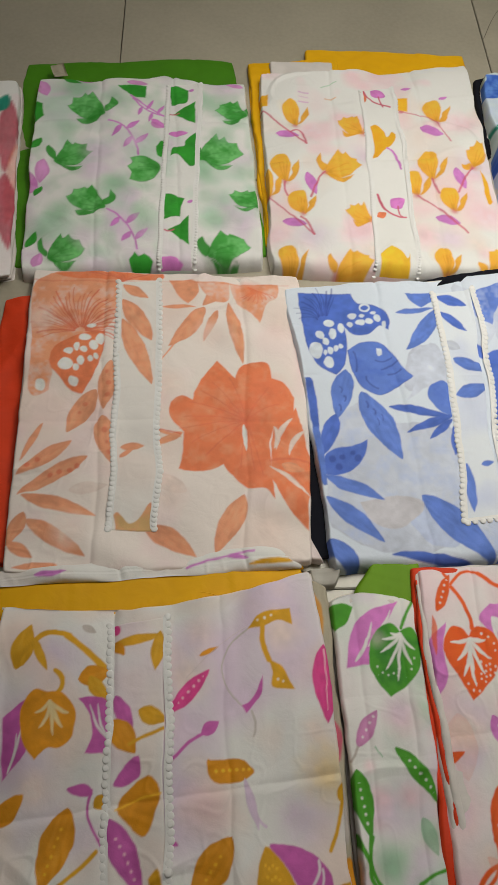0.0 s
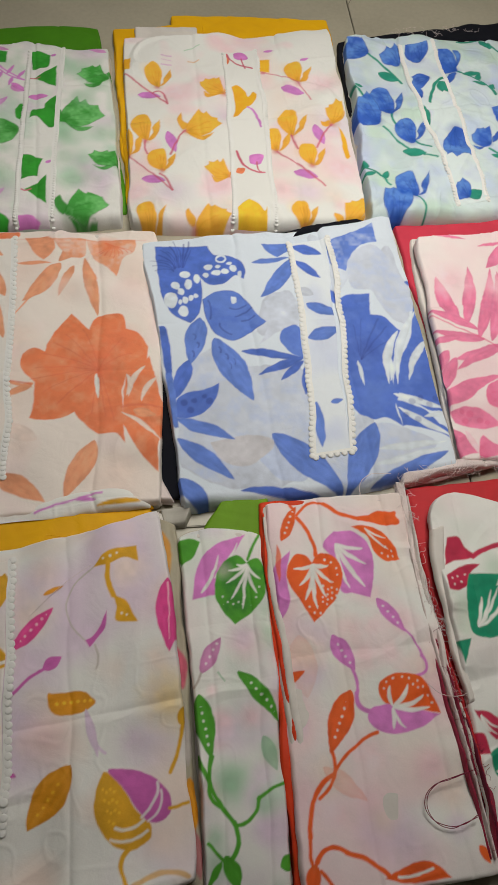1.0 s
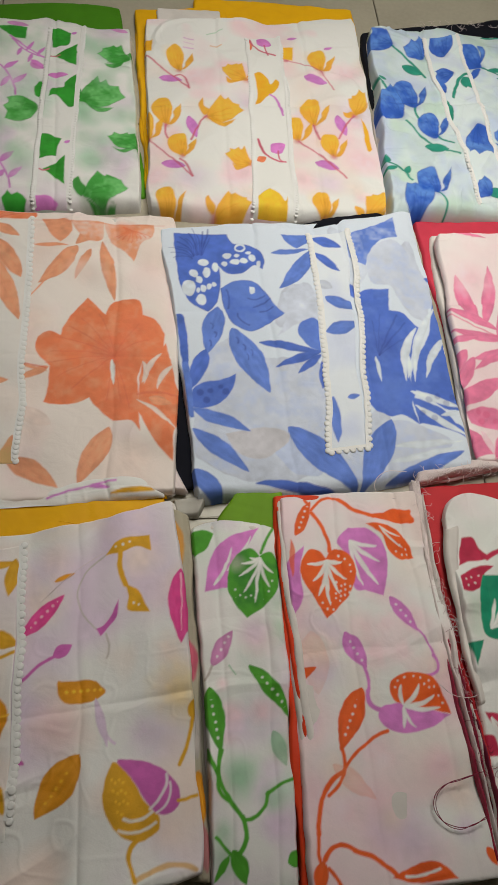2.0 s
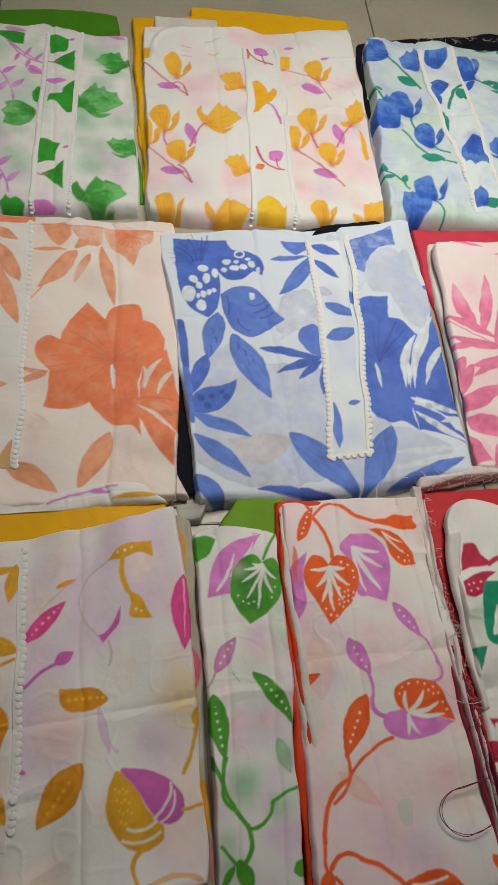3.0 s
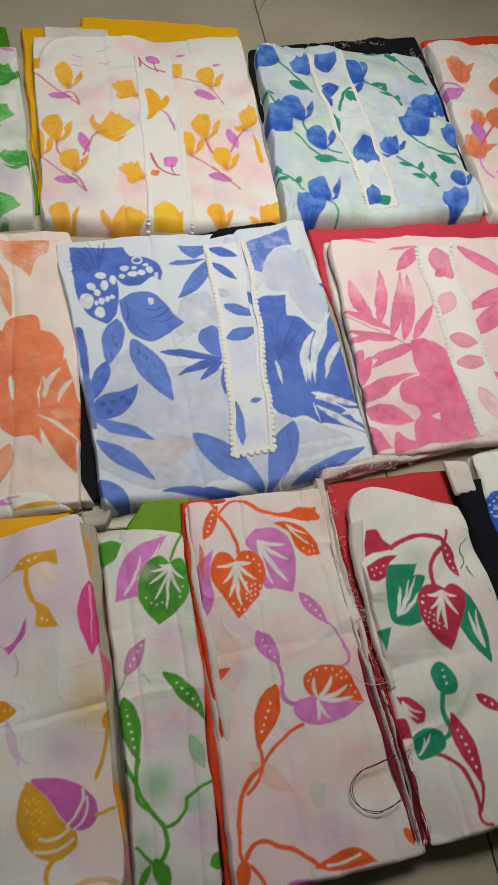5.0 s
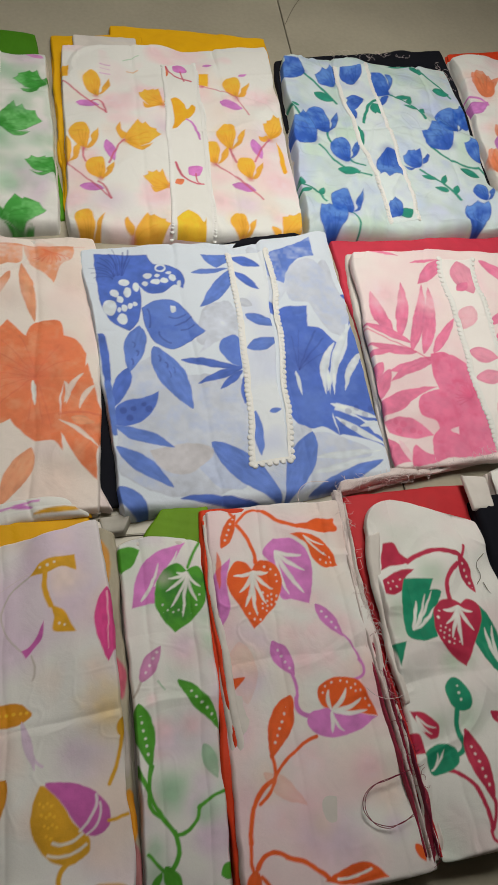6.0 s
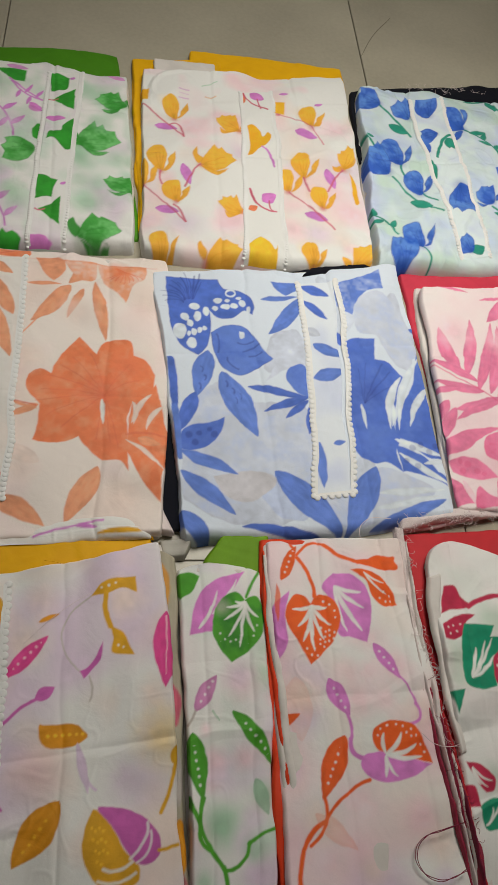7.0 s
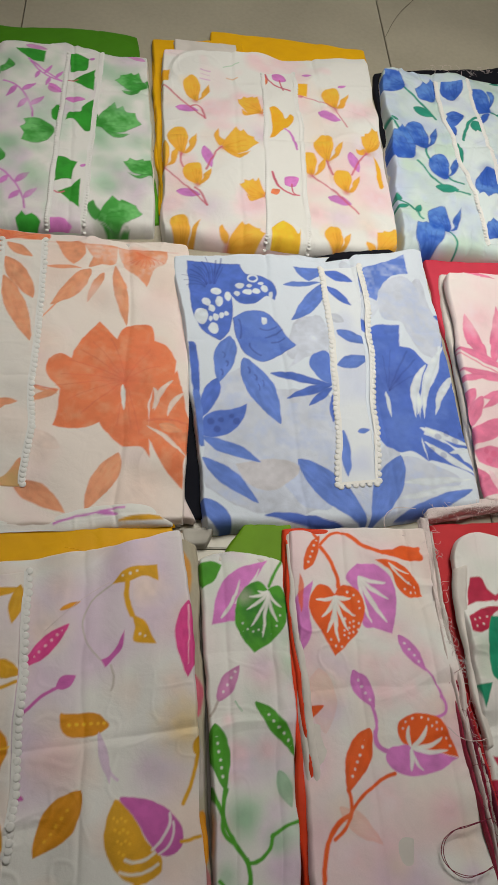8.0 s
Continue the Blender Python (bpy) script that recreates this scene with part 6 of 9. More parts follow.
s.shape(((0.2220, 0.6020), (0.2240, 0.6040), (0.2280, 0.6040), (0.2290, 0.6020), (0.2270, 0.5990), (0.2230, 0.6000)), ICE)
s.shape(((0.1930, 0.5810), (0.1950, 0.5850), (0.1990, 0.5850), (0.2000, 0.5810), (0.1980, 0.5770), (0.1950, 0.5780)), ICE)
s.shape(((0.2080, 0.5950), (0.2100, 0.5980), (0.2140, 0.5980), (0.2150, 0.5960), (0.2130, 0.5930), (0.2100, 0.5930)), ICE)
s.shape(((0.2100, 0.6080), (0.2150, 0.6130), (0.2200, 0.6100), (0.2150, 0.6050)), COBALT)
s.shape(((0.1930, 0.5410, 1), (0.2070, 0.5530), (0.2300, 0.5570), (0.2470, 0.5420), (0.2610, 0.5200), (0.2700, 0.5100, 1), (0.2540, 0.4950), (0.2320, 0.4820), (0.2120, 0.4870), (0.2000, 0.5050)), BLUE, lip=DKBLUE, pale=COBALT)
s.shape(((0.2270, 0.5480, 1), (0.2330, 0.5470), (0.2350, 0.5390, 1), (0.2300, 0.5370)), ICE)
s.stem((0.2000, 0.5390), (0.2040, 0.5270), (0.2030, 0.5100), 0.0020, DKBLUE, alpha=0.55)
s.stem((0.2340, 0.5170), (0.2440, 0.5230), (0.2530, 0.5320), 0.0020, DKBLUE, alpha=0.55)
s.stem((0.2410, 0.5100), (0.2490, 0.5130), (0.2560, 0.5200), 0.0020, DKBLUE, alpha=0.55)
s.stem((0.2140, 0.5030), (0.2180, 0.4950), (0.2280, 0.4900), 0.0020, DKBLUE, alpha=0.55)
s.stem((0.2270, 0.5290), (0.2370, 0.5290), (0.2460, 0.5360), 0.0020, DKBLUE, alpha=0.55)
s.leaf((0.1910, 0.5130), (0.1820, 0.4460), 0.0251, BLUE)
s.leaf((0.2080, 0.4830), (0.2540, 0.4010), 0.0321, BLUE)
s.leaf((0.2400, 0.4670), (0.3130, 0.4600), 0.0110, COBALT)
s.leaf((0.3150, 0.4630), (0.2600, 0.4350), 0.0110, COBALT)
s.leaf((0.3130, 0.4570), (0.2850, 0.4290), 0.0091, COBALT)
s.leaf((0.3140, 0.4490), (0.3140, 0.4110), 0.0081, COBALT)
s.stem((0.2150, 0.4710), (0.2170, 0.4680), (0.2170, 0.4640), 0.0020, DKBLUE, alpha=0.6)
s.stem((0.2230, 0.4620), (0.2250, 0.4590), (0.2250, 0.4550), 0.0020, DKBLUE, alpha=0.6)
s.stem((0.2270, 0.4490), (0.2290, 0.4460), (0.2290, 0.4420), 0.0010, DKBLUE, alpha=0.6)
s.stem((0.2320, 0.4550), (0.2340, 0.4520), (0.2340, 0.4480), 0.0010, DKBLUE, alpha=0.6)
s.stem((0.1840, 0.4880), (0.1870, 0.4850), (0.1860, 0.4810), 0.0010, DKBLUE, alpha=0.6)
s.stem((0.1890, 0.4760), (0.1910, 0.4730), (0.1900, 0.4690), 0.0020, DKBLUE, alpha=0.6)
s.stem((0.1840, 0.4640), (0.1860, 0.4610), (0.1860, 0.4570), 0.0020, DKBLUE, alpha=0.6)
s.shape(((0.1680, 0.3970), (0.1800, 0.4080), (0.1980, 0.4130), (0.2150, 0.4210, 1), (0.2120, 0.4000), (0.2000, 0.3850), (0.1840, 0.3760), (0.1690, 0.3750, 1)), COBALT, pale=BLUE)
s.spot((0.1770, 0.3950), 0.0040, DKBLUE, alpha=0.5)
s.spot((0.1880, 0.3980), 0.0032, DKBLUE, alpha=0.5)
s.spot((0.1990, 0.4040), 0.0030, DKBLUE, alpha=0.5)
s.spot((0.2050, 0.3980), 0.0041, DKBLUE, alpha=0.5)
s.spot((0.1840, 0.3860), 0.0041, DKBLUE, alpha=0.5)
s.leaf((0.1800, 0.4520), (0.1660, 0.3980), 0.0180, COBALT)
s.leaf((0.1690, 0.3740), (0.2340, 0.3520), 0.0151, BLUE)
s.leaf((0.1710, 0.3500), (0.2330, 0.3040), 0.0191, BLUE)
s.leaf((0.1730, 0.3020), (0.2090, 0.2690), 0.0210, BLUE)
s.leaf((0.2750, 0.3610), (0.3530, 0.2940), 0.0321, BLUE)
s.leaf((0.3910, 0.3790), (0.3560, 0.2930), 0.0301, BLUE)
s.leaf((0.2400, 0.2920), (0.3340, 0.2910), 0.0100, COBALT)
s.leaf((0.4700, 0.3440), (0.3830, 0.3030), 0.0140, BLUE)
s.leaf((0.4600, 0.3800), (0.4770, 0.3660), 0.0090, COBALT)
s.shape(((0.2860, 0.4840), (0.2890, 0.4990), (0.3020, 0.5070), (0.3140, 0.5000, 1), (0.3130, 0.4610, 1), (0.2990, 0.4660)), BLUE, pale=COBALT)
s.shape(((0.3500, 0.6480, 1), (0.3780, 0.6610), (0.4130, 0.6830, 1), (0.4160, 0.6460, 1), (0.3930, 0.6400), (0.3770, 0.6170, 1), (0.3730, 0.5980, 1), (0.3520, 0.6120)), BLUE, pale=SKY)
s.shape(((0.2660, 0.6370, 1), (0.3010, 0.6440, 1), (0.3010, 0.6300), (0.2860, 0.6190, 1), (0.2720, 0.6270)), BLUE)
s.leaf((0.2540, 0.6060), (0.3020, 0.6190), 0.0081, BLUE)
s.leaf((0.3050, 0.6180), (0.2640, 0.5490), 0.0202, BLUE, bend=0.004)
s.leaf((0.3460, 0.5680), (0.3590, 0.5430), 0.0110, COBALT)
s.shape(((0.3610, 0.5510, 1), (0.3740, 0.5590), (0.3980, 0.5600, 1), (0.3980, 0.5290, 1), (0.4160, 0.5270), (0.4340, 0.5100, 1), (0.4250, 0.4860), (0.4200, 0.4590), (0.4170, 0.4370), (0.4230, 0.4200), (0.4170, 0.4000), (0.4230, 0.3750, 1), (0.4060, 0.3860), (0.3890, 0.3830), (0.3730, 0.3920), (0.3630, 0.4090), (0.3630, 0.4460), (0.3630, 0.5020)), COBALT, pale=BLUE)
s.shape(((0.4550, 0.5540, 1), (0.4660, 0.5360), (0.4700, 0.4960), (0.4760, 0.4480), (0.4790, 0.4000, 1), (0.4550, 0.3990), (0.4320, 0.4170), (0.4230, 0.4200, 1), (0.4180, 0.4370), (0.4300, 0.4680), (0.4460, 0.5020)), COBALT, pale=BLUE)
s.shape(((0.4170, 0.4120, 1), (0.4360, 0.4050), (0.4550, 0.3950), (0.4750, 0.3610, 1), (0.4560, 0.3710), (0.4360, 0.3760), (0.4230, 0.3750, 1)), COBALT, pale=BLUE)
s.leaf((0.4630, 0.4050), (0.4840, 0.4010), 0.0120, COBALT)
s.leaf((0.4480, 0.5880), (0.4640, 0.5780), 0.0070, COBALT)
s.stem((0.3820, 0.4630), (0.3830, 0.4910), (0.3860, 0.5210), 0.0010, DKBLUE, alpha=0.4)
s.stem((0.3820, 0.4630), (0.3930, 0.4920), (0.4070, 0.5230), 0.0020, DKBLUE, alpha=0.4)
s.stem((0.3820, 0.4630), (0.4020, 0.4810), (0.4260, 0.5000), 0.0010, DKBLUE, alpha=0.4)
s.stem((0.3820, 0.4630), (0.3780, 0.4870), (0.3760, 0.5110), 0.0010, DKBLUE, alpha=0.4)
s.stem((0.3820, 0.4630), (0.3980, 0.4880), (0.4170, 0.5140), 0.0020, DKBLUE, alpha=0.4)
s.blob((0.3890, 0.4800), 0.0231, DKBLUE, 0.35)
s.blob((0.3910, 0.4180), 0.0242, BLUE, 0.5)
s.leaf((0.3770, 0.4610), (0.3830, 0.4270), 0.0050, ICE)
s.leaf((0.4130, 0.4740), (0.4150, 0.4360), 0.0080, ICE, bend=0.003)
s.leaf((0.4310, 0.5100), (0.4130, 0.4320), 0.0100, ICE, bend=-0.008)
s.leaf((0.4560, 0.5410), (0.4230, 0.4320), 0.0100, ICE, bend=-0.008)
s.leaf((0.4710, 0.5040), (0.4370, 0.4380), 0.0091, ICE, bend=-0.006)
s.leaf((0.4160, 0.4180), (0.4780, 0.4020), 0.0091, ICE)
s.leaf((0.4200, 0.4010), (0.4790, 0.3620), 0.0090, ICE)
s.leaf((0.3920, 0.3450), (0.4700, 0.3570), 0.0090, ICE)
s.leaf((0.3850, 0.3240), (0.4640, 0.3490), 0.0081, ICE)
s.leaf((0.4490, 0.3900), (0.4820, 0.3970), 0.0060, ICE)
s.spot((0.4370, 0.4090), 0.0041, DKBLUE, alpha=0.35)
s.spot((0.4480, 0.4150), 0.0040, DKBLUE, alpha=0.35)
s.spot((0.4580, 0.4070), 0.0040, DKBLUE, alpha=0.35)
s.spot((0.4670, 0.4160), 0.0041, DKBLUE, alpha=0.35)
s.spot((0.4280, 0.3910), 0.0040, DKBLUE, alpha=0.35)
s.spot((0.4410, 0.3860), 0.0040, DKBLUE, alpha=0.35)
s.shape(((0.1430, 0.4960, 1), (0.1530, 0.4920), (0.1610, 0.4420), (0.1610, 0.4270, 1), (0.1540, 0.4340)), COBALT)
s.shape(((0.1540, 0.4340, 1), (0.1630, 0.4270), (0.1720, 0.3630, 1), (0.1650, 0.3690)), BLUE)
k = Sheet((0.3044, 0.6433), (0.3493, 0.6533), (0.3616, 0.3432), (0.3199, 0.3344), 0, 0, edge=0.002, on=s, lift=0.0009, ground=lin(228, 234, 242), seed=5)
k.tint(PALEBLUE, 0.05, 0.7, 6)
k.leaf((0.3060, 0.6370), (0.3440, 0.6260), 0.0161, COBALT)
k.leaf((0.3080, 0.6130), (0.3400, 0.5840), 0.0122, COBALT)
k.leaf((0.3190, 0.5410), (0.3600, 0.5260), 0.0181, BLUE)
k.leaf((0.3190, 0.4890), (0.3590, 0.5060), 0.0180, BLUE)
k.leaf((0.3250, 0.4030), (0.3300, 0.3450), 0.0130, BLUE)
k.leaf((0.3420, 0.4020), (0.3570, 0.4070), 0.0071, BLUE)
k.leaf((0.3100, 0.5640), (0.3300, 0.5560), 0.0141, MIST)
k.build("placket", top, "white placket strip with blue printed leaves")
lace(top, s, (0.3036, 0.6432), (0.3199, 0.3344), 1, m=(0.3164, 0.4879))
lace(top, s, (0.3500, 0.6534), (0.3623, 0.3447), -1, m=(0.3613, 0.5110))
lace(top, s, (0.3212, 0.3346), (0.3616, 0.3432), 1)
layers(top, s, 5, 0, 0.0134)
s.build("printed_fabric", top, "white cotton printed with large blue flowers and leaves")
plain(top, "lining", "navy cloth corner turned up behind the print", NAVYCLOTH, (0.3200, 0.6680), (0.3880, 0.6990), (0.4200, 0.6860), (0.3090, 0.6560), 0.006, 0.02, seed=63, wrinkle=0.003, edge=0.003)

top = cloth_set("pale pink dress fabric printed with pink leaves folded over crimson cloth")
plain(top, "lining", "plain crimson cotton cloth folded beneath", CRIMSONCLOTH, (0.4449, 0.7148), (0.8821, 0.7831), (0.8876, 0.4059), (0.4992, 0.3470), 0.0, 0.006, seed=13)
plain(top, "folded_layer", "", LAYER, (0.4636, 0.6744), (0.8705, 0.7222), (0.8503, 0.3957), (0.4838, 0.3597), 0.004, 0.012, seed=15)
s = Sheet((0.4693, 0.6637), (0.8588, 0.7031), (0.8515, 0.3848), (0.4847, 0.3330), 0.017, 0.024, seed=8, wrinkle=0.003, ground=lin(244, 226, 226), bow=(0.002, 0, 0, 0))
s.tint(PALEPINK, 0.06, 0.6, 2)
s.tint(WHITE, 0.05, 0.5, 5)
s.leaf((0.6561, 0.6668), (0.7283, 0.6093), 0.0229, PINK, bend=0.0000)
s.leaf((0.6432, 0.5510), (0.7311, 0.6015), 0.0205, PINK, bend=0.0000)
s.leaf((0.6396, 0.5104), (0.7277, 0.5835), 0.0275, PINK, bend=0.0000)
s.leaf((0.6709, 0.4757), (0.7183, 0.5559), 0.0160, PINK, bend=0.0000)
s.leaf((0.7203, 0.6354), (0.7478, 0.6792), 0.0235, PINK, bend=0.0000)
s.leaf((0.6516, 0.4546), (0.6867, 0.3649), 0.0504, PINK, bend=0.0000)
s.leaf((0.5100, 0.5210), (0.4880, 0.5960), 0.0200, PINK, bend=0.004)
s.leaf((0.5170, 0.5210), (0.5330, 0.6140), 0.0170, PINK, bend=-0.003)
s.leaf((0.5280, 0.4980), (0.5630, 0.6150), 0.0150, PINK, bend=-0.004)
s.leaf((0.5450, 0.4960), (0.5720, 0.6120), 0.0180, PINK, bend=-0.005)
s.leaf((0.5580, 0.4980), (0.5990, 0.5610), 0.0140, PINK, bend=0.000)
s.leaf((0.5320, 0.5120), (0.4700, 0.5400), 0.0130, PINK, bend=-0.003)
s.leaf((0.5360, 0.4980), (0.4740, 0.5100), 0.0140, PINK, bend=0.002)
s.leaf((0.5460, 0.4840), (0.4960, 0.4690), 0.0130, PINK, bend=0.000)
s.leaf((0.5640, 0.4930), (0.4980, 0.4570), 0.0150, PINK, bend=-0.003)
s.leaf((0.5070, 0.5010), (0.4650, 0.4930), 0.0090, PINK, bend=0.000)
s.leaf((0.4890, 0.4810), (0.4630, 0.4450), 0.0160, PINK, bend=0.000)
s.leaf((0.4970, 0.4720), (0.4760, 0.4260), 0.0160, PINK, bend=0.000)
s.stem((0.4690, 0.5350), (0.5130, 0.5110), (0.5600, 0.4840), 0.0020, DEEPPINK, alpha=0.7)
s.shape(((0.4800, 0.4260, 1), (0.5020, 0.4410), (0.5270, 0.4480), (0.5550, 0.4500, 1), (0.5280, 0.4350), (0.5030, 0.4130), (0.4800, 0.4050, 1)), PINK)
s.shape(((0.4810, 0.3980, 1), (0.5010, 0.4050), (0.5230, 0.3990), (0.5400, 0.3820, 1), (0.5130, 0.3770), (0.4860, 0.3850, 1)), PINK)
s.spot((0.4950, 0.3990), 0.0030, DEEPPINK, alpha=0.5)
s.spot((0.5040, 0.3960), 0.0040, DEEPPINK, alpha=0.5)
s.spot((0.5150, 0.3880), 0.0040, DEEPPINK, alpha=0.5)
s.spot((0.4980, 0.3880), 0.0040, DEEPPINK, alpha=0.5)
s.spot((0.5230, 0.3850), 0.0030, DEEPPINK, alpha=0.5)
s.shape(((0.4810, 0.3780, 1), (0.4930, 0.3690), (0.5060, 0.3450, 1), (0.4810, 0.3380, 1)), PINK)
s.leaf((0.4960, 0.3740), (0.5090, 0.3420), 0.0070, PALEPINK)
s.shape(((0.5540, 0.4970, 1), (0.5730, 0.5010), (0.5950, 0.4920), (0.6070, 0.4750), (0.6100, 0.4340), (0.6130, 0.3880), (0.6110, 0.3590, 1), (0.5770, 0.3510), (0.5550, 0.3520), (0.5350, 0.3450), (0.5060, 0.3380, 1), (0.5090, 0.3590), (0.5150, 0.3690, 1), (0.5240, 0.3590), (0.5350, 0.3560, 1), (0.5380, 0.3790), (0.5480, 0.3910, 1), (0.5440, 0.4010), (0.5280, 0.4070), (0.5270, 0.4230), (0.5350, 0.4380), (0.5570, 0.4470, 1), (0.5530, 0.4690)), PINK, pale=DEEPPINK)
s.blob((0.5940, 0.4360), 0.0150, DEEPPINK, 0.8)
s.blob((0.5600, 0.3990), 0.0360, DEEPPINK, 0.3)
s.stem((0.5970, 0.4360), (0.5880, 0.4290), (0.5780, 0.4230), 0.0010, DEEPPINK, alpha=0.7)
s.stem((0.5970, 0.4360), (0.5870, 0.4320), (0.5760, 0.4280), 0.0010, DEEPPINK, alpha=0.7)
s.stem((0.5970, 0.4360), (0.5870, 0.4350), (0.5760, 0.4340), 0.0010, DEEPPINK, alpha=0.7)
s.stem((0.5970, 0.4360), (0.5880, 0.4380), (0.5780, 0.4400), 0.0010, DEEPPINK, alpha=0.7)
s.stem((0.5970, 0.4360), (0.5900, 0.4410), (0.5820, 0.4460), 0.0010, DEEPPINK, alpha=0.7)
s.stem((0.5970, 0.4360), (0.5920, 0.4430), (0.5870, 0.4510), 0.0010, DEEPPINK, alpha=0.7)
s.stem((0.5970, 0.4360), (0.5950, 0.4450), (0.5940, 0.4540), 0.0010, DEEPPINK, alpha=0.7)
s.stem((0.5970, 0.4360), (0.5990, 0.4460), (0.6000, 0.4560), 0.0010, DEEPPINK, alpha=0.7)
s.stem((0.5970, 0.4360), (0.6020, 0.4460), (0.6070, 0.4560), 0.0022, DEEPPINK, alpha=0.7)
s.stem((0.5970, 0.4360), (0.6050, 0.4440), (0.6120, 0.4530), 0.0010, DEEPPINK, alpha=0.7)
s.shape(((0.5600, 0.3880), (0.5710, 0.3930, 1), (0.5700, 0.3820, 1)), PALEPINK)
s.shape(((0.4620, 0.5600, 1), (0.4700, 0.5420), (0.4780, 0.4720), (0.4820, 0.3990), (0.4780, 0.3390, 1), (0.4730, 0.3600), (0.4680, 0.4380)), PINK, pale=PALEPINK)
s.leaf((0.6000, 0.6630), (0.5580, 0.6150), 0.0190, PINK)
s.leaf((0.4860, 0.6640), (0.5360, 0.6590), 0.0050, PINK)
s.leaf((0.5510, 0.6510), (0.5930, 0.6620), 0.0050, PINK)
s.blob((0.5080, 0.5910), 0.0281, PALEPINK, 0.8)
s.blob((0.5690, 0.5840), 0.0240, PALEPINK, 0.6)
k = Sheet((0.5993, 0.6631), (0.6448, 0.6681), (0.6577, 0.3822), (0.6178, 0.3634), 0, 0, edge=0.002, on=s, lift=0.0009, ground=lin(246, 238, 236), seed=5)
k.leaf((0.6221, 0.6625), (0.6351, 0.6045), 0.0375, PINK, alpha=0.8)
k.leaf((0.6137, 0.6093), (0.6320, 0.6263), 0.0129, PINK)
k.leaf((0.6280, 0.5808), (0.6051, 0.5421), 0.0265, PINK, alpha=0.5)
k.leaf((0.6081, 0.5077), (0.6453, 0.4963), 0.0254, PINK, alpha=0.8)
k.leaf((0.6105, 0.4657), (0.6530, 0.4718), 0.0215, PINK, alpha=0.8)
k.leaf((0.6300, 0.4290), (0.6484, 0.3806), 0.0236, PALEPINK)
k.build("placket", top, "white placket strip with pink print")
lace(top, s, (0.5984, 0.6630), (0.6185, 0.3634), 1, m=(0.6062, 0.5058))
lace(top, s, (0.6448, 0.6681), (0.6596, 0.3838), -1, m=(0.6472, 0.5161))
layers(top, s, 4, 0, 0.014)
s.build("printed_fabric", top, "pale pink cotton printed with deep pink leaves and flowers")
plain(top, "organza_hem", "sheer pale pink fabric edge", PALEPINKCLOTH, (0.4155, 0.3191), (0.6659, 0.3854), (0.6659, 0.3696), (0.4174, 0.3051), 0.008, 0.017, seed=16, wrinkle=0.005)

top = cloth_set("white dress fabric printed with mustard leaves folded over mustard cloth")
plain(top, "lining", "plain mustard cotton cloth folded beneath", MUSTARDCLOTH, (-0.1539, 0.2264), (0.1487, 0.2735), (0.1801, 0.1136), (-0.1410, 0.0919), 0.0, 0.02, seed=14, bow=(0.002, 0, 0, 0))
s = Sheet((-0.1573, 0.2410), (0.1348, 0.2941), (0.1472, 0.2685), (-0.1537, 0.2252), 0.02, 0.026, seed=17, ground=WHITE, edge=0.008, puff=0.001)
s.tint(BLUSH, 0.05, 0.5, 4)
s.leaf((-0.0049, 0.2660), (0.0129, 0.2603), 0.0081, MAUVE)
s.stem((0.0301, 0.2592), (0.0575, 0.2709), (0.0971, 0.2813), 0.0023, MAUVE)
s.leaf((-0.1190, 0.2394), (-0.0866, 0.2454), 0.0057, MAUVE)
s.leaf((0.0922, 0.2677), (0.1470, 0.2768), 0.0059, MUSTARD)
s.leaf((0.0687, 0.2748), (0.0918, 0.2737), 0.0047, MAUVE)
s.build("folded_hem", top, "white hem printed with mauve sprigs")
plain(top, "folded_layer", "mustard cloth corner showing between folds", MUSTARDCLOTH, (0.0494, 0.2596), (0.1435, 0.2790), (0.1495, 0.2687), (0.0512, 0.2515), 0.014, 0.021, seed=18)
s = Sheet((-0.1454, 0.2070), (0.1571, 0.2667), (0.2029, -0.0646), (-0.1106, -0.1266), 0.023, 0.03, seed=9, wrinkle=0.0046, grid=0.00095, bow=(-0.017, 0.003, 0, 0))
s.tint(LILAC, 0.07, 0.85, 2)
s.tint(BLUSH, 0.06, 0.85, 7)
s.blob((0.0687, 0.0451), 0.0222, PALEPINK, 0.5, sx=1.22)
s.blob((0.0472, 0.0260), 0.0213, LILAC, 0.5, sx=1.22)
s.blob((0.1346, 0.1767), 0.0203, LILAC, 0.5, sx=1.0)
s.blob((-0.0804, 0.1321), 0.0233, BLUSH, 0.5, sx=0.92)
s.blob((0.1435, 0.0454), 0.0135, LILAC, 0.5, sx=0.81)
s.blob((0.0560, 0.1684), 0.0127, LILAC, 0.5, sx=0.87)
s.blob((-0.0270, -0.0036), 0.0219, BLUSH, 0.5, sx=0.95)
s.blob((-0.0343, 0.0146), 0.0192, LILAC, 0.5, sx=1.45)
s.blob((0.0889, 0.0063), 0.0226, BLUSH, 0.5, sx=0.72)
s.blob((0.0206, 0.0075), 0.0142, BLUSH, 0.5, sx=0.94)
s.blob((0.0497, 0.1956), 0.0238, BLUSH, 0.5, sx=0.75)
s.blob((-0.0107, 0.1250), 0.0227, LILAC, 0.5, sx=1.08)
s.blob((0.0409, 0.1533), 0.0259, BLUSH, 0.7)
s.blob((0.1293, 0.2021), 0.0219, BLUSH, 0.7)
s.blob((0.1640, 0.1121), 0.0200, BLUSH, 0.7)
s.blob((-0.0810, 0.0496), 0.0186, BLUSH, 0.7)
s.blob((0.1554, 0.0427), 0.0278, LILAC, 0.7)
s.blob((-0.0004, 0.1452), 0.0206, LILAC, 0.7)
s.blob((0.0902, 0.1315), 0.0254, LILAC, 0.7)
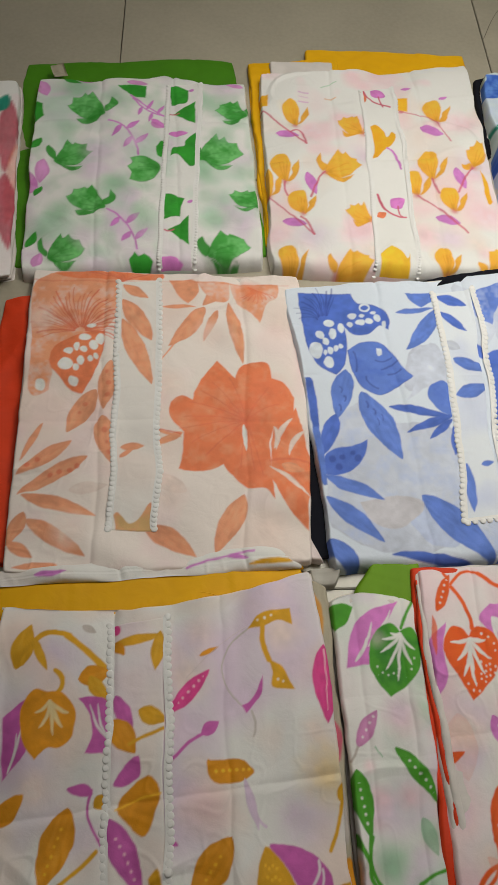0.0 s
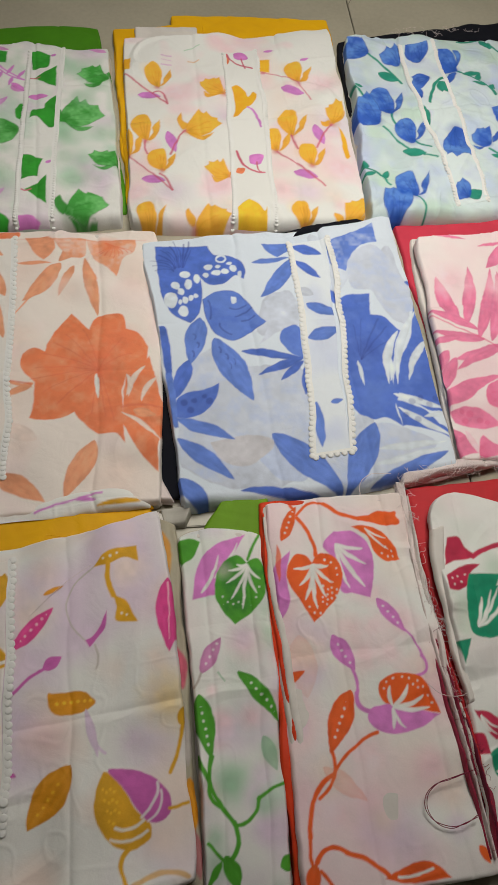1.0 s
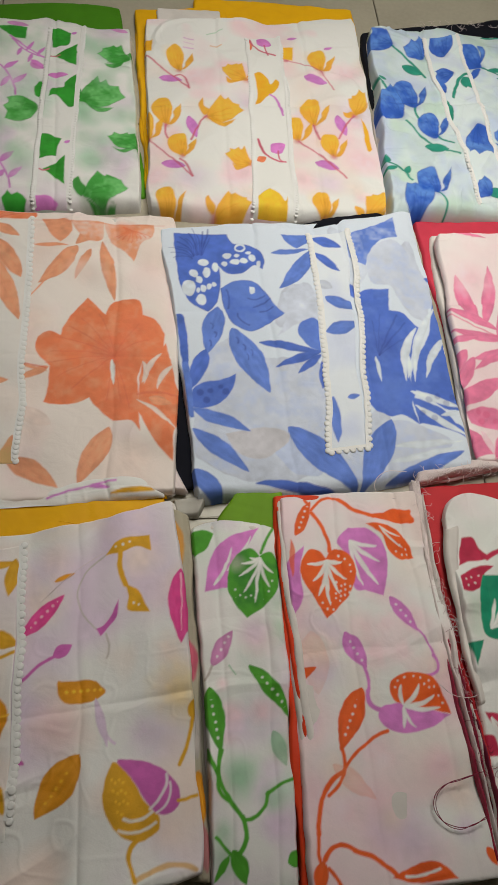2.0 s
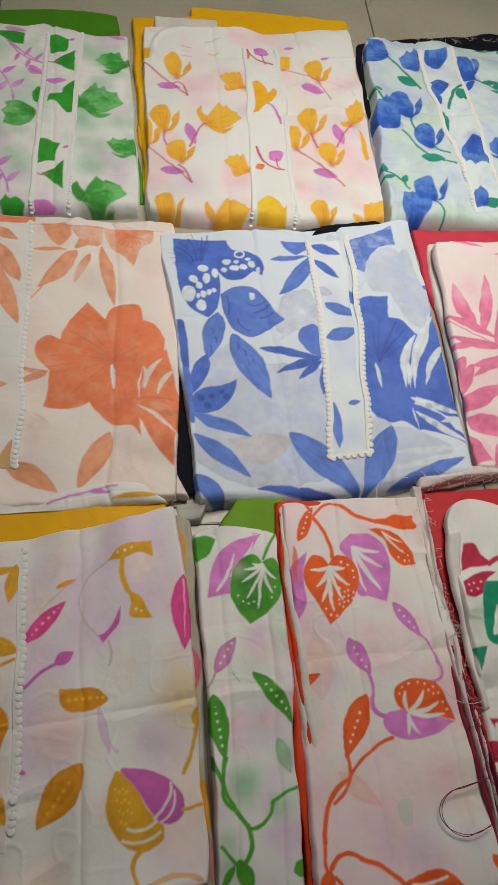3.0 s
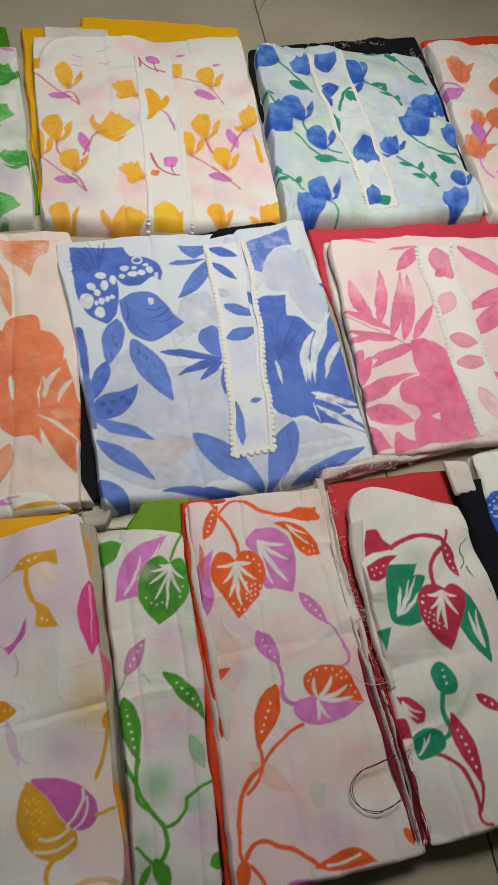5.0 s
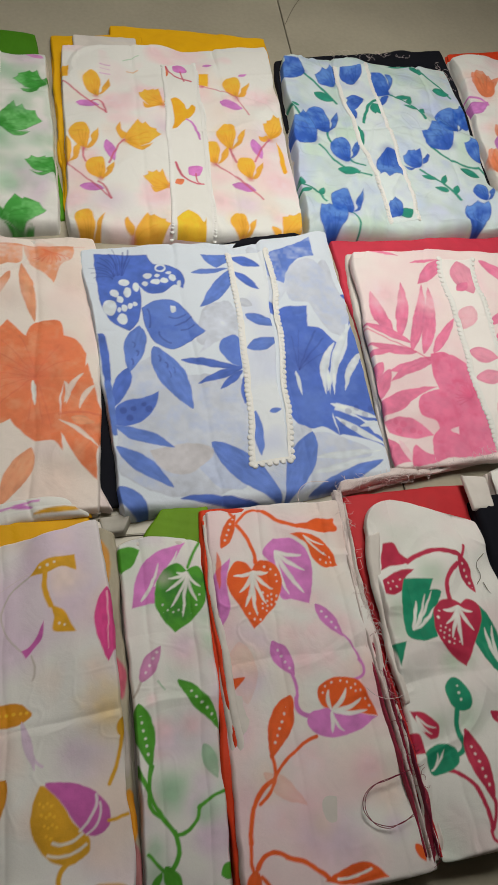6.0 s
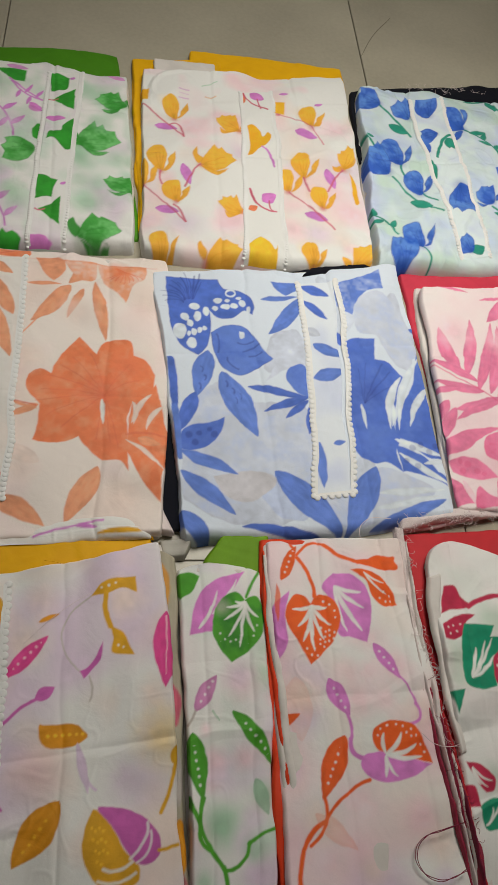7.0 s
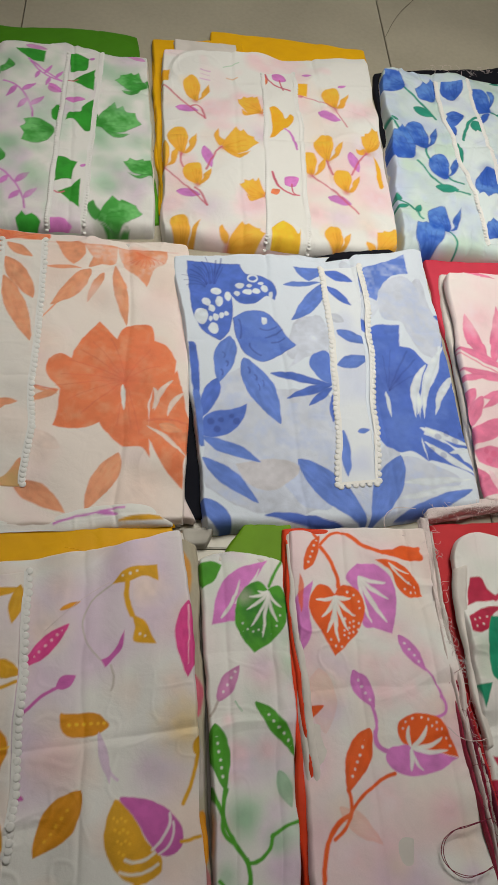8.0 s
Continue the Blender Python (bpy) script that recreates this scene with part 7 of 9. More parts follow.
s.blob((0.1722, 0.0796), 0.0290, lin(236, 208, 150), 0.8)
s.blob((0.0460, 0.1041), 0.0247, LILAC, 0.5)
s.stem((-0.1126, 0.1546), (-0.0998, 0.1808), (-0.0732, 0.1827), 0.0053, MUSTARD)
s.stem((-0.0754, 0.1826), (-0.0513, 0.1674), (-0.0295, 0.1503), 0.0063, MUSTARD)
s.leaf((-0.1177, 0.1491), (-0.1114, 0.1907), 0.0211, MUSTARD)
s.leaf((-0.1070, 0.1792), (-0.0883, 0.1492), 0.0084, MUSTARD)
s.leaf((-0.0578, 0.1432), (-0.0300, 0.1534), 0.0186, OCHRE)
s.leaf((-0.0490, 0.1469), (-0.0268, 0.1254), 0.0132, MUSTARD)
s.stem((-0.0800, 0.1498), (-0.0720, 0.1402), (-0.0772, 0.1288), 0.0041, MUSTARD)
s.leaf((-0.0475, 0.0377), (-0.0605, -0.0245), 0.0275, OCHRE, dots=GOLD)
s.stem((-0.0465, -0.0205), (-0.0337, -0.0085), (-0.0193, 0.0071), 0.0035, MUSTARD)
s.leaf((-0.1127, 0.0173), (-0.0880, 0.0456), 0.0182, OCHRE)
s.poly(((-0.0551, 0.0531), (-0.0334, 0.0581), (-0.0279, 0.0486), (-0.0432, 0.0467)), PURPLE)
s.stem((-0.0305, 0.0529), (-0.0299, 0.0310), (-0.0130, 0.0092), 0.0023, PURPLE)
s.leaf((-0.0265, 0.0399), (-0.0162, 0.0494), 0.0120, MUSTARD)
s.leaf((-0.0621, 0.1933), (-0.0482, 0.1878), 0.0065, TAUPE)
s.leaf((0.0929, 0.0241), (0.0630, -0.0252), 0.0273, OCHRE, dots=GOLD)
s.poly(((0.0662, 0.0847), (0.0734, 0.0833), (0.0984, 0.0873), (0.1122, 0.0766), (0.0968, 0.0656), (0.0699, 0.0647)), OCHRE)
s.spot((0.0751, 0.0742), 0.0016, GOLD)
s.spot((0.0811, 0.0750), 0.0016, GOLD)
s.spot((0.0871, 0.0759), 0.0016, GOLD)
s.spot((0.0930, 0.0767), 0.0016, GOLD)
s.spot((0.0990, 0.0776), 0.0016, GOLD)
s.spot((0.1050, 0.0784), 0.0016, GOLD)
s.leaf((0.1680, 0.1908), (0.1732, 0.1205), 0.0240, MAGENTA, rib=PALEPINK)
s.leaf((0.0298, 0.1204), (0.0615, 0.1609), 0.0143, MAGENTA, dots=PALEPINK)
s.stem((0.0334, 0.0797), (0.0537, 0.0989), (0.0719, 0.1126), 0.0029, PURPLE)
s.leaf((0.0593, 0.1040), (0.0747, 0.1167), 0.0109, PURPLE)
s.stem((0.0983, 0.2052), (0.0728, 0.1659), (0.0967, 0.1290), 0.0013, TAUPE)
s.stem((0.1041, 0.1275), (0.1078, 0.1179), (0.1075, 0.1054), 0.0020, TAUPE)
s.leaf((0.0508, 0.1727), (0.0682, 0.1835), 0.0048, OCHRE)
s.stem((0.1879, 0.0715), (0.1850, 0.0445), (0.1783, 0.0192), 0.0033, MUSTARD)
s.leaf((0.1849, 0.0578), (0.1899, 0.0762), 0.0095, MUSTARD)
s.stem((0.1051, 0.0616), (0.1111, 0.0442), (0.1214, 0.0340), 0.0023, LILAC)
s.leaf((0.0385, 0.0182), (0.0492, 0.0163), 0.0054, PURPLE)
s.poly(((0.1216, 0.0227), (0.1160, 0.0057), (0.1169, -0.0145), (0.1284, -0.0329), (0.1476, -0.0407), (0.1651, -0.0316), (0.1647, -0.0186), (0.1520, -0.0111), (0.1398, 0.0068)), MUSTARD)
s.stem((0.1352, -0.0233), (0.1479, -0.0236), (0.1598, -0.0152), 0.0025, WHITE, alpha=0.8)
s.stem((0.1318, -0.0316), (0.1480, -0.0322), (0.1617, -0.0254), 0.0021, WHITE, alpha=0.8)
s.spot((0.1224, 0.0060), 0.0011, GOLD)
s.spot((0.1259, 0.0041), 0.0011, GOLD)
s.spot((0.1288, 0.0063), 0.0011, GOLD)
s.spot((0.1323, 0.0044), 0.0011, GOLD)
s.spot((0.1248, -0.0021), 0.0011, GOLD)
s.spot((0.1283, -0.0040), 0.0011, GOLD)
s.spot((0.1312, -0.0018), 0.0011, GOLD)
s.spot((0.1346, -0.0037), 0.0011, GOLD)
s.spot((0.1272, -0.0101), 0.0011, GOLD)
s.spot((0.1306, -0.0119), 0.0011, GOLD)
s.spot((0.1336, -0.0098), 0.0011, GOLD)
s.spot((0.1370, -0.0117), 0.0011, GOLD)
s.spot((0.1296, -0.0180), 0.0011, GOLD)
s.spot((0.1330, -0.0198), 0.0011, GOLD)
s.poly(((0.1217, 0.0219), (0.1428, 0.0217), (0.1649, 0.0172), (0.1805, 0.0004), (0.1791, -0.0160), (0.1634, -0.0198), (0.1518, -0.0090), (0.1398, 0.0068)), PURPLE)
s.stem((0.1561, -0.0149), (0.1666, -0.0002), (0.1673, 0.0123), 0.0022, WHITE, alpha=0.8)
s.stem((0.1618, -0.0175), (0.1701, -0.0083), (0.1707, 0.0061), 0.0017, WHITE, alpha=0.8)
s.stem((0.1785, -0.0087), (0.1858, -0.0068), (0.1949, -0.0039), 0.0026, MUSTARD)
s.stem((0.1494, -0.0368), (0.1419, -0.0485), (0.1484, -0.0669), 0.0037, MUSTARD)
s.stem((0.1484, -0.0669), (0.1736, -0.0550), (0.1962, -0.0581), 0.0037, MUSTARD, alpha=0.7)
s.leaf((0.1010, 0.0700), (0.1159, 0.0310), 0.0073, LILAC)
s.shape(((-0.1210, 0.1060, 1), (-0.1040, 0.1220), (-0.0850, 0.1280, 1), (-0.0930, 0.1040), (-0.0930, 0.0790), (-0.1100, 0.0550, 1)), PURPLE)
s.leaf((-0.1060, 0.0610), (-0.1010, 0.1080), 0.0020, WHITE, alpha=0.92, full=0.5, bend=-0.0022)
s.leaf((-0.1060, 0.0610), (-0.1040, 0.0930), 0.0020, WHITE, alpha=0.92, full=0.5, bend=-0.0022)
s.shape(((-0.0550, 0.1270, 1), (-0.0400, 0.1300), (-0.0270, 0.1220), (-0.0210, 0.0820, 1), (-0.0410, 0.0810, 1), (-0.0360, 0.0980), (-0.0440, 0.1160)), PURPLE)
s.leaf((-0.0200, 0.0910), (-0.0440, 0.1230), 0.0020, WHITE, alpha=0.92, full=0.5, bend=0.0022)
s.leaf((-0.0200, 0.0910), (-0.0370, 0.1240), 0.0020, WHITE, alpha=0.92, full=0.5, bend=0.0022)
s.shape(((-0.0840, 0.0730, 1), (-0.0970, 0.0870), (-0.1050, 0.1110), (-0.0970, 0.1320), (-0.0840, 0.1310), (-0.0710, 0.1320), (-0.0570, 0.1180), (-0.0540, 0.0960), (-0.0640, 0.0840), (-0.0750, 0.0830)), OCHRE)
s.leaf((-0.0800, 0.1240), (-0.0640, 0.1010), 0.0040, lin(236, 214, 160), alpha=0.92, full=0.5, bend=-0.0022)
s.leaf((-0.0800, 0.1240), (-0.0720, 0.0940), 0.0032, lin(236, 214, 160), alpha=0.92, full=0.5, bend=0.0000)
s.leaf((-0.0800, 0.1240), (-0.0850, 0.0990), 0.0032, lin(236, 214, 160), alpha=0.92, full=0.5, bend=0.0022)
s.leaf((-0.0800, 0.1240), (-0.0920, 0.1120), 0.0030, lin(236, 214, 160), alpha=0.92, full=0.5, bend=0.0022)
s.leaf((-0.0800, 0.1240), (-0.0620, 0.1140), 0.0040, lin(236, 214, 160), alpha=0.92, full=0.5, bend=-0.0022)
s.shape(((0.0950, 0.2020, 1), (0.1070, 0.2170), (0.1350, 0.2260, 1), (0.1380, 0.2090, 1), (0.1240, 0.2120), (0.1100, 0.2050)), MUSTARD)
s.spot((0.1040, 0.2100), 0.0010, WHITE, alpha=0.85)
s.spot((0.1110, 0.2130), 0.0014, WHITE, alpha=0.85)
s.spot((0.1170, 0.2160), 0.0010, WHITE, alpha=0.85)
s.stem((0.1090, 0.2060), (0.1110, 0.1890), (0.1170, 0.1730), 0.0051, MUSTARD)
s.shape(((0.1160, 0.1740, 1), (0.1300, 0.1680), (0.1420, 0.1480, 1), (0.1220, 0.1500), (0.1210, 0.1630)), MUSTARD)
s.shape(((0.1120, 0.1590, 1), (0.1120, 0.1430), (0.0990, 0.1250, 1), (0.0940, 0.1310, 1), (0.1040, 0.1390)), PURPLE)
s.spot((0.1260, 0.1560), 0.0010, WHITE, alpha=0.85)
s.spot((0.1310, 0.1550), 0.0010, WHITE, alpha=0.85)
k = Sheet((-0.0342, 0.1954), (0.0145, 0.2078), (0.0426, -0.0419), (-0.0046, -0.0446), 0, 0, edge=0.002, on=s, lift=0.0009, ground=WHITE, seed=5)
k.tint(BLUSH, 0.05, 0.5, 4)
k.tint(LILAC, 0.06, 0.4, 8)
k.leaf((-0.0324, 0.1762), (0.0154, 0.1904), 0.0096, MUSTARD)
k.leaf((-0.0297, 0.1795), (-0.0183, 0.1677), 0.0085, OCHRE)
k.leaf((0.0118, 0.1933), (0.0119, 0.1564), 0.0127, MUSTARD)
k.leaf((-0.0214, 0.1307), (-0.0017, 0.1009), 0.0150, PURPLE)
k.leaf((-0.0214, 0.1101), (0.0026, 0.0842), 0.0225, OCHRE)
k.leaf((0.0010, 0.1194), (0.0275, 0.1134), 0.0170, MUSTARD)
k.stem((-0.0034, 0.0913), (0.0108, 0.0993), (0.0262, 0.1066), 0.0029, MUSTARD)
k.poly(((-0.0155, 0.0574), (0.0053, 0.0872), (0.0110, 0.0664), (-0.0035, 0.0564)), PURPLE)
k.poly(((-0.0109, 0.0400), (0.0154, 0.0712), (0.0300, 0.0577), (0.0221, 0.0181), (0.0067, 0.0256)), OCHRE)
k.stem((-0.0083, 0.0389), (0.0077, 0.0465), (0.0288, 0.0549), 0.0014, GOLD)
k.leaf((-0.0135, 0.0312), (0.0225, -0.0212), 0.0230, PURPLE, dots=PALEPINK)
k.poly(((0.0240, -0.0115), (0.0352, 0.0014), (0.0408, -0.0265)), MUSTARD)
k.spot((-0.0302, 0.1902), 0.0048, MAGENTA)
k.build("placket", top, "white placket strip with mustard and purple print")
lace(top, s, (-0.0349, 0.1964), (-0.0070, -0.0293), 1, m=(-0.0190, 0.0809))
lace(top, s, (0.0150, 0.2078), (0.0417, -0.0264), -1, m=(0.0314, 0.0842))
layers(top, s, 5, 0, 0.0175)
s.build("printed_fabric", top, "white cotton printed with mustard and purple leaves")
thread(top, ((0.0447, 0.2365, 0.022), (0.0583, 0.2353, 0.022), (0.0709, 0.2317, 0.022), (0.0819, 0.2348, 0.022), (0.0971, 0.2440, 0.022)), YELLOWCLOTH, 0.00035)
thread(top, ((0.0496, 0.2323, 0.022), (0.0631, 0.2322, 0.022), (0.0745, 0.2285, 0.022)), YELLOWCLOTH, 0.00035)
thread(top, ((0.0413, 0.1519, 0.032), (0.0652, 0.1794, 0.032), (0.0854, 0.1969, 0.032), (0.0957, 0.2042, 0.032)), PALETHREAD, 0.0002)
s = Sheet((0.1415, 0.2635), (0.1735, 0.2528), (0.2102, -0.0679), (0.1816, -0.0649), 0.01, 0.017, seed=19, grid=0.0016, ground=lin(178, 170, 150), wrinkle=0.003)
s.leaf((0.1562, 0.2461), (0.1677, 0.1963), 0.0167, OCHRE, alpha=0.8)
s.leaf((0.1761, 0.1311), (0.1863, 0.0902), 0.0170, ROSE)
s.leaf((0.1949, 0.0152), (0.2001, -0.0280), 0.0151, OCHRE)
s.leaf((0.1863, 0.0709), (0.1935, 0.0242), 0.0122, TAUPE)
s.leaf((0.2002, -0.0238), (0.2061, -0.0609), 0.0111, ROSE, alpha=0.6)
s.build("folded_layer", top, "beige inner fold with mustard print")

top = cloth_set("white dress fabric printed with green leaves folded over lime cloth")
plain(top, "lining", "plain lime green cotton cloth folded beneath", LIMECLOTH, (0.2223, 0.2881), (0.2698, 0.2911), (0.2781, 0.2280), (0.2001, 0.2471), 0.0, 0.016, seed=20)
s = Sheet((0.1751, 0.2357), (0.2651, 0.2438), (0.2841, -0.0700), (0.2095, -0.0740), 0.015, 0.022, seed=10, grid=0.0009, bow=(0.009, 0, 0, -0.004), wrinkle=0.0042)
s.tint(LILAC, 0.05, 0.7, 3)
s.tint(PALEGREEN, 0.05, 0.35, 6)
s.blob((0.2200, 0.0434), 0.0100, PALEPINK, 0.5, sx=1.2)
s.blob((0.2078, 0.1850), 0.0169, PALEGREEN, 0.5, sx=1.14)
s.blob((0.2158, 0.0033), 0.0113, PALEPINK, 0.5, sx=1.02)
s.blob((0.2769, 0.1195), 0.0089, PALEPINK, 0.5, sx=1.29)
s.blob((0.2624, 0.1679), 0.0159, PALEG2, 0.5, sx=0.94)
s.blob((0.2024, -0.0282), 0.0100, PALEPINK, 0.5, sx=1.27)
s.blob((0.2799, 0.0764), 0.0151, PALEPINK, 0.5, sx=1.47)
s.blob((0.2125, 0.0884), 0.0074, PALEPINK, 0.5, sx=0.87)
s.blob((0.2828, 0.0654), 0.0135, PALEGREEN, 0.5, sx=1.04)
s.blob((0.2696, 0.0325), 0.0120, PALEPINK, 0.5, sx=1.17)
s.blob((0.2739, 0.0062), 0.0154, PALEGREEN, 0.5, sx=1.49)
s.blob((0.2610, 0.1395), 0.0165, PALEG2, 0.5, sx=1.27)
s.blob((0.2312, 0.0121), 0.0212, PALEG2, 0.6)
s.blob((0.2689, 0.0373), 0.0144, PALEG2, 0.6)
s.blob((0.2202, -0.0503), 0.0171, PALEG2, 0.6)
s.blob((0.2557, 0.1868), 0.0223, LILAC, 0.6)
s.blob((0.2524, 0.0014), 0.0138, LILAC, 0.6)
s.blob((0.2227, 0.0540), 0.0192, LILAC, 0.6)
s.blob((0.2428, 0.1325), 0.0210, PALEPINK, 0.6)
s.blob((0.2655, -0.0215), 0.0180, LILAC, 0.6)
s.blob((0.2410, 0.1380), 0.0180, LILAC, 0.6)
s.blob((0.2590, 0.0180), 0.0130, LILAC, 0.6)
s.blob((0.2290, 0.0110), 0.0140, PALEG2, 0.6)
s.blob((0.2600, -0.0050), 0.0120, PALEG2, 0.6)
s.blob((0.2170, -0.0310), 0.0110, PALEG2, 0.6)
s.blob((0.2230, 0.0630), 0.0130, PALEPINK, 0.6)
s.blob((0.2630, -0.0270), 0.0130, LILAC, 0.6)
s.blob((0.2490, 0.0660), 0.0130, PALEPINK, 0.6)
s.shape(((0.1930, 0.1730, 1), (0.1960, 0.2040), (0.2100, 0.2270), (0.2440, 0.2430, 1), (0.2350, 0.2260), (0.2240, 0.2090), (0.2200, 0.1830), (0.2080, 0.1770)), VIOLET)
s.leaf((0.2010, 0.1790), (0.2170, 0.2190), 0.0030, WHITE, alpha=0.92, full=0.5, bend=-0.0022)
s.leaf((0.2010, 0.1790), (0.2110, 0.2030), 0.0030, WHITE, alpha=0.92, full=0.5, bend=-0.0022)
s.leaf((0.2130, 0.1950), (0.2360, 0.2330), 0.0030, WHITE, alpha=0.92, full=0.5, bend=-0.0022)
s.shape(((0.2340, 0.1500, 1), (0.2190, 0.1660), (0.2140, 0.1880), (0.2200, 0.2090), (0.2360, 0.2200), (0.2450, 0.2130, 1), (0.2570, 0.2170), (0.2640, 0.2020), (0.2620, 0.1770), (0.2490, 0.1600)), LEAFGREEN, pale=DKGREEN)
s.blob((0.2230, 0.2030), 0.0090, TAUPE, 0.5)
s.leaf((0.2460, 0.2120), (0.2410, 0.1640), 0.0030, WHITE, alpha=0.92, full=0.5, bend=0.0000)
s.leaf((0.2460, 0.2120), (0.2300, 0.1740), 0.0030, WHITE, alpha=0.92, full=0.5, bend=0.0022)
s.leaf((0.2460, 0.2120), (0.2550, 0.1800), 0.0030, WHITE, alpha=0.92, full=0.5, bend=-0.0022)
s.leaf((0.2460, 0.2120), (0.2250, 0.1900), 0.0030, WHITE, alpha=0.92, full=0.5, bend=0.0022)
s.leaf((0.2460, 0.2120), (0.2270, 0.2030), 0.0032, WHITE, alpha=0.92, full=0.5, bend=0.0022)
s.leaf((0.2460, 0.2120), (0.2590, 0.1950), 0.0030, WHITE, alpha=0.92, full=0.5, bend=-0.0022)
s.leaf((0.2460, 0.2120), (0.2350, 0.2100), 0.0030, WHITE, alpha=0.92, full=0.5, bend=0.0022)
s.spot((0.2220, 0.1770), 0.0010, WHITE, alpha=0.85)
s.spot((0.2220, 0.1690), 0.0000, WHITE, alpha=0.85)
s.spot((0.2270, 0.1710), 0.0010, WHITE, alpha=0.85)
s.spot((0.2320, 0.1770), 0.0010, WHITE, alpha=0.85)
s.spot((0.2320, 0.1690), 0.0010, WHITE, alpha=0.85)
s.spot((0.2370, 0.1710), 0.0010, WHITE, alpha=0.85)
s.spot((0.2420, 0.1760), 0.0010, WHITE, alpha=0.85)
s.spot((0.2410, 0.1690), 0.0010, WHITE, alpha=0.85)
s.spot((0.2570, 0.1870), 0.0010, WHITE, alpha=0.85)
s.spot((0.2540, 0.1760), 0.0010, WHITE, alpha=0.85)
s.spot((0.2490, 0.1680), 0.0000, WHITE, alpha=0.85)
s.stem((0.2470, 0.2160), (0.2520, 0.2300), (0.2600, 0.2450), 0.0030, LEAFGREEN)
s.shape(((0.1740, 0.2310, 1), (0.1870, 0.2350), (0.1990, 0.2320, 1), (0.1920, 0.2160), (0.1810, 0.2070, 1), (0.1760, 0.2170)), LEAFGREEN)
s.leaf((0.2020, 0.1040), (0.2200, 0.1370), 0.0140, PURPLE, alpha=0.75, dots=WHITE)
s.stem((0.2020, 0.1040), (0.2000, 0.0980), (0.1970, 0.0910), 0.0020, TAUPE)
s.leaf((0.2360, 0.1060), (0.2750, 0.0620), 0.0140, LEAFGREEN, dots=WHITE, bend=0.003)
s.leaf((0.2010, 0.0850), (0.2130, 0.0310), 0.0181, LEAFGREEN, dots=WHITE)
s.stem((0.2010, 0.0320), (0.2140, 0.0070), (0.2340, -0.0210), 0.0040, LEAFGREEN)
s.stem((0.2130, 0.0320), (0.2120, 0.0050), (0.2220, -0.0070), 0.0041, LEAFGREEN)
s.stem((0.2340, -0.0200), (0.2370, -0.0370), (0.2290, -0.0490), 0.0040, LEAFGREEN)
s.stem((0.2350, -0.0220), (0.2480, -0.0170), (0.2560, 0.0000), 0.0032, LEAFGREEN)
s.stem((0.2550, -0.0010), (0.2650, 0.0060), (0.2790, 0.0120), 0.0030, LEAFGREEN)
s.stem((0.2120, -0.0350), (0.2210, -0.0440), (0.2290, -0.0490), 0.0030, LEAFGREEN)
s.leaf((0.2270, -0.0430), (0.2390, -0.0690), 0.0130, LEAFGREEN)
s.leaf((0.2240, -0.0480), (0.2120, -0.0680), 0.0060, LEAFGREEN)
s.leaf((0.2730, -0.0530), (0.2870, -0.0450), 0.0120, LEAFGREEN)
s.leaf((0.2600, 0.0500), (0.2720, 0.0210), 0.0130, PALEG2, alpha=0.7)
s.stem((0.2180, 0.1050), (0.2220, 0.1010), (0.2250, 0.0970), 0.0010, PALEG2)
layers(top, s, 4, 0, 0.0102)
s.build("printed_fabric", top, "white cotton printed with green and lilac leaves")
plain(top, "rolled_edge", "white neckline fold turned over", LAYER, (0.1795, 0.2328), (0.2424, 0.2441), (0.2400, 0.2381), (0.1839, 0.2279), 0.019, 0.0235, seed=33, wrinkle=0.001, bow=(0.01, 0, -0.007, 0), edge=0.003)

top = cloth_set("white dress fabric printed with orange heart leaves over orange cloth")
plain(top, "lining", "plain orange cotton cloth folded beneath", ORANGECLOTH, (0.2570, 0.2784), (0.3863, 0.2849), (0.3761, -0.0577), (0.2842, -0.0753), 0.0, 0.024, seed=22)
plain(top, "folded_layer", "", LAYER, (0.2619, 0.2761), (0.3854, 0.2813), (0.3761, -0.0577), (0.2895, -0.0739), 0.02, 0.0265, seed=23)
s = Sheet((0.2649, 0.2752), (0.4068, 0.2908), (0.4629, -0.0602), (0.2913, -0.0796), 0.023, 0.03, seed=11, grid=0.0009, wrinkle=0.004, bow=(0.001, 0, 0, 0.0))
s.tint(PALEPINK, 0.09, 0.9, 3)
s.tint(PALEPINK, 0.06, 0.7, 12)
s.tint(BLUSH, 0.06, 0.5, 5)
s.blob((0.3202, 0.2076), 0.0187, PALEPINK, 0.55, sx=0.77)
s.blob((0.2739, 0.0699), 0.0145, PALEPINK, 0.55, sx=0.88)
s.blob((0.3669, 0.1476), 0.0140, PALEPINK, 0.55, sx=0.91)
s.blob((0.4535, 0.2307), 0.0245, BLUSH, 0.55, sx=1.34)
s.blob((0.3073, 0.1397), 0.0212, LILAC, 0.55, sx=1.47)
s.blob((0.4171, 0.1139), 0.0250, BLUSH, 0.55, sx=1.24)
s.blob((0.3656, 0.1803), 0.0197, PALEPINK, 0.55, sx=1.46)
s.blob((0.3876, -0.0443), 0.0209, PALEPINK, 0.55, sx=1.43)
s.blob((0.3514, -0.0260), 0.0210, LILAC, 0.55, sx=0.86)
s.blob((0.3469, 0.1447), 0.0189, PALEPINK, 0.55, sx=0.94)
s.blob((0.4280, 0.2252), 0.0130, LILAC, 0.55, sx=1.5)
s.blob((0.3509, 0.0365), 0.0204, PALEPINK, 0.55, sx=1.5)
s.blob((0.3053, 0.1083), 0.0137, LILAC, 0.55, sx=1.05)
s.blob((0.3026, 0.1012), 0.0198, LILAC, 0.55, sx=1.15)
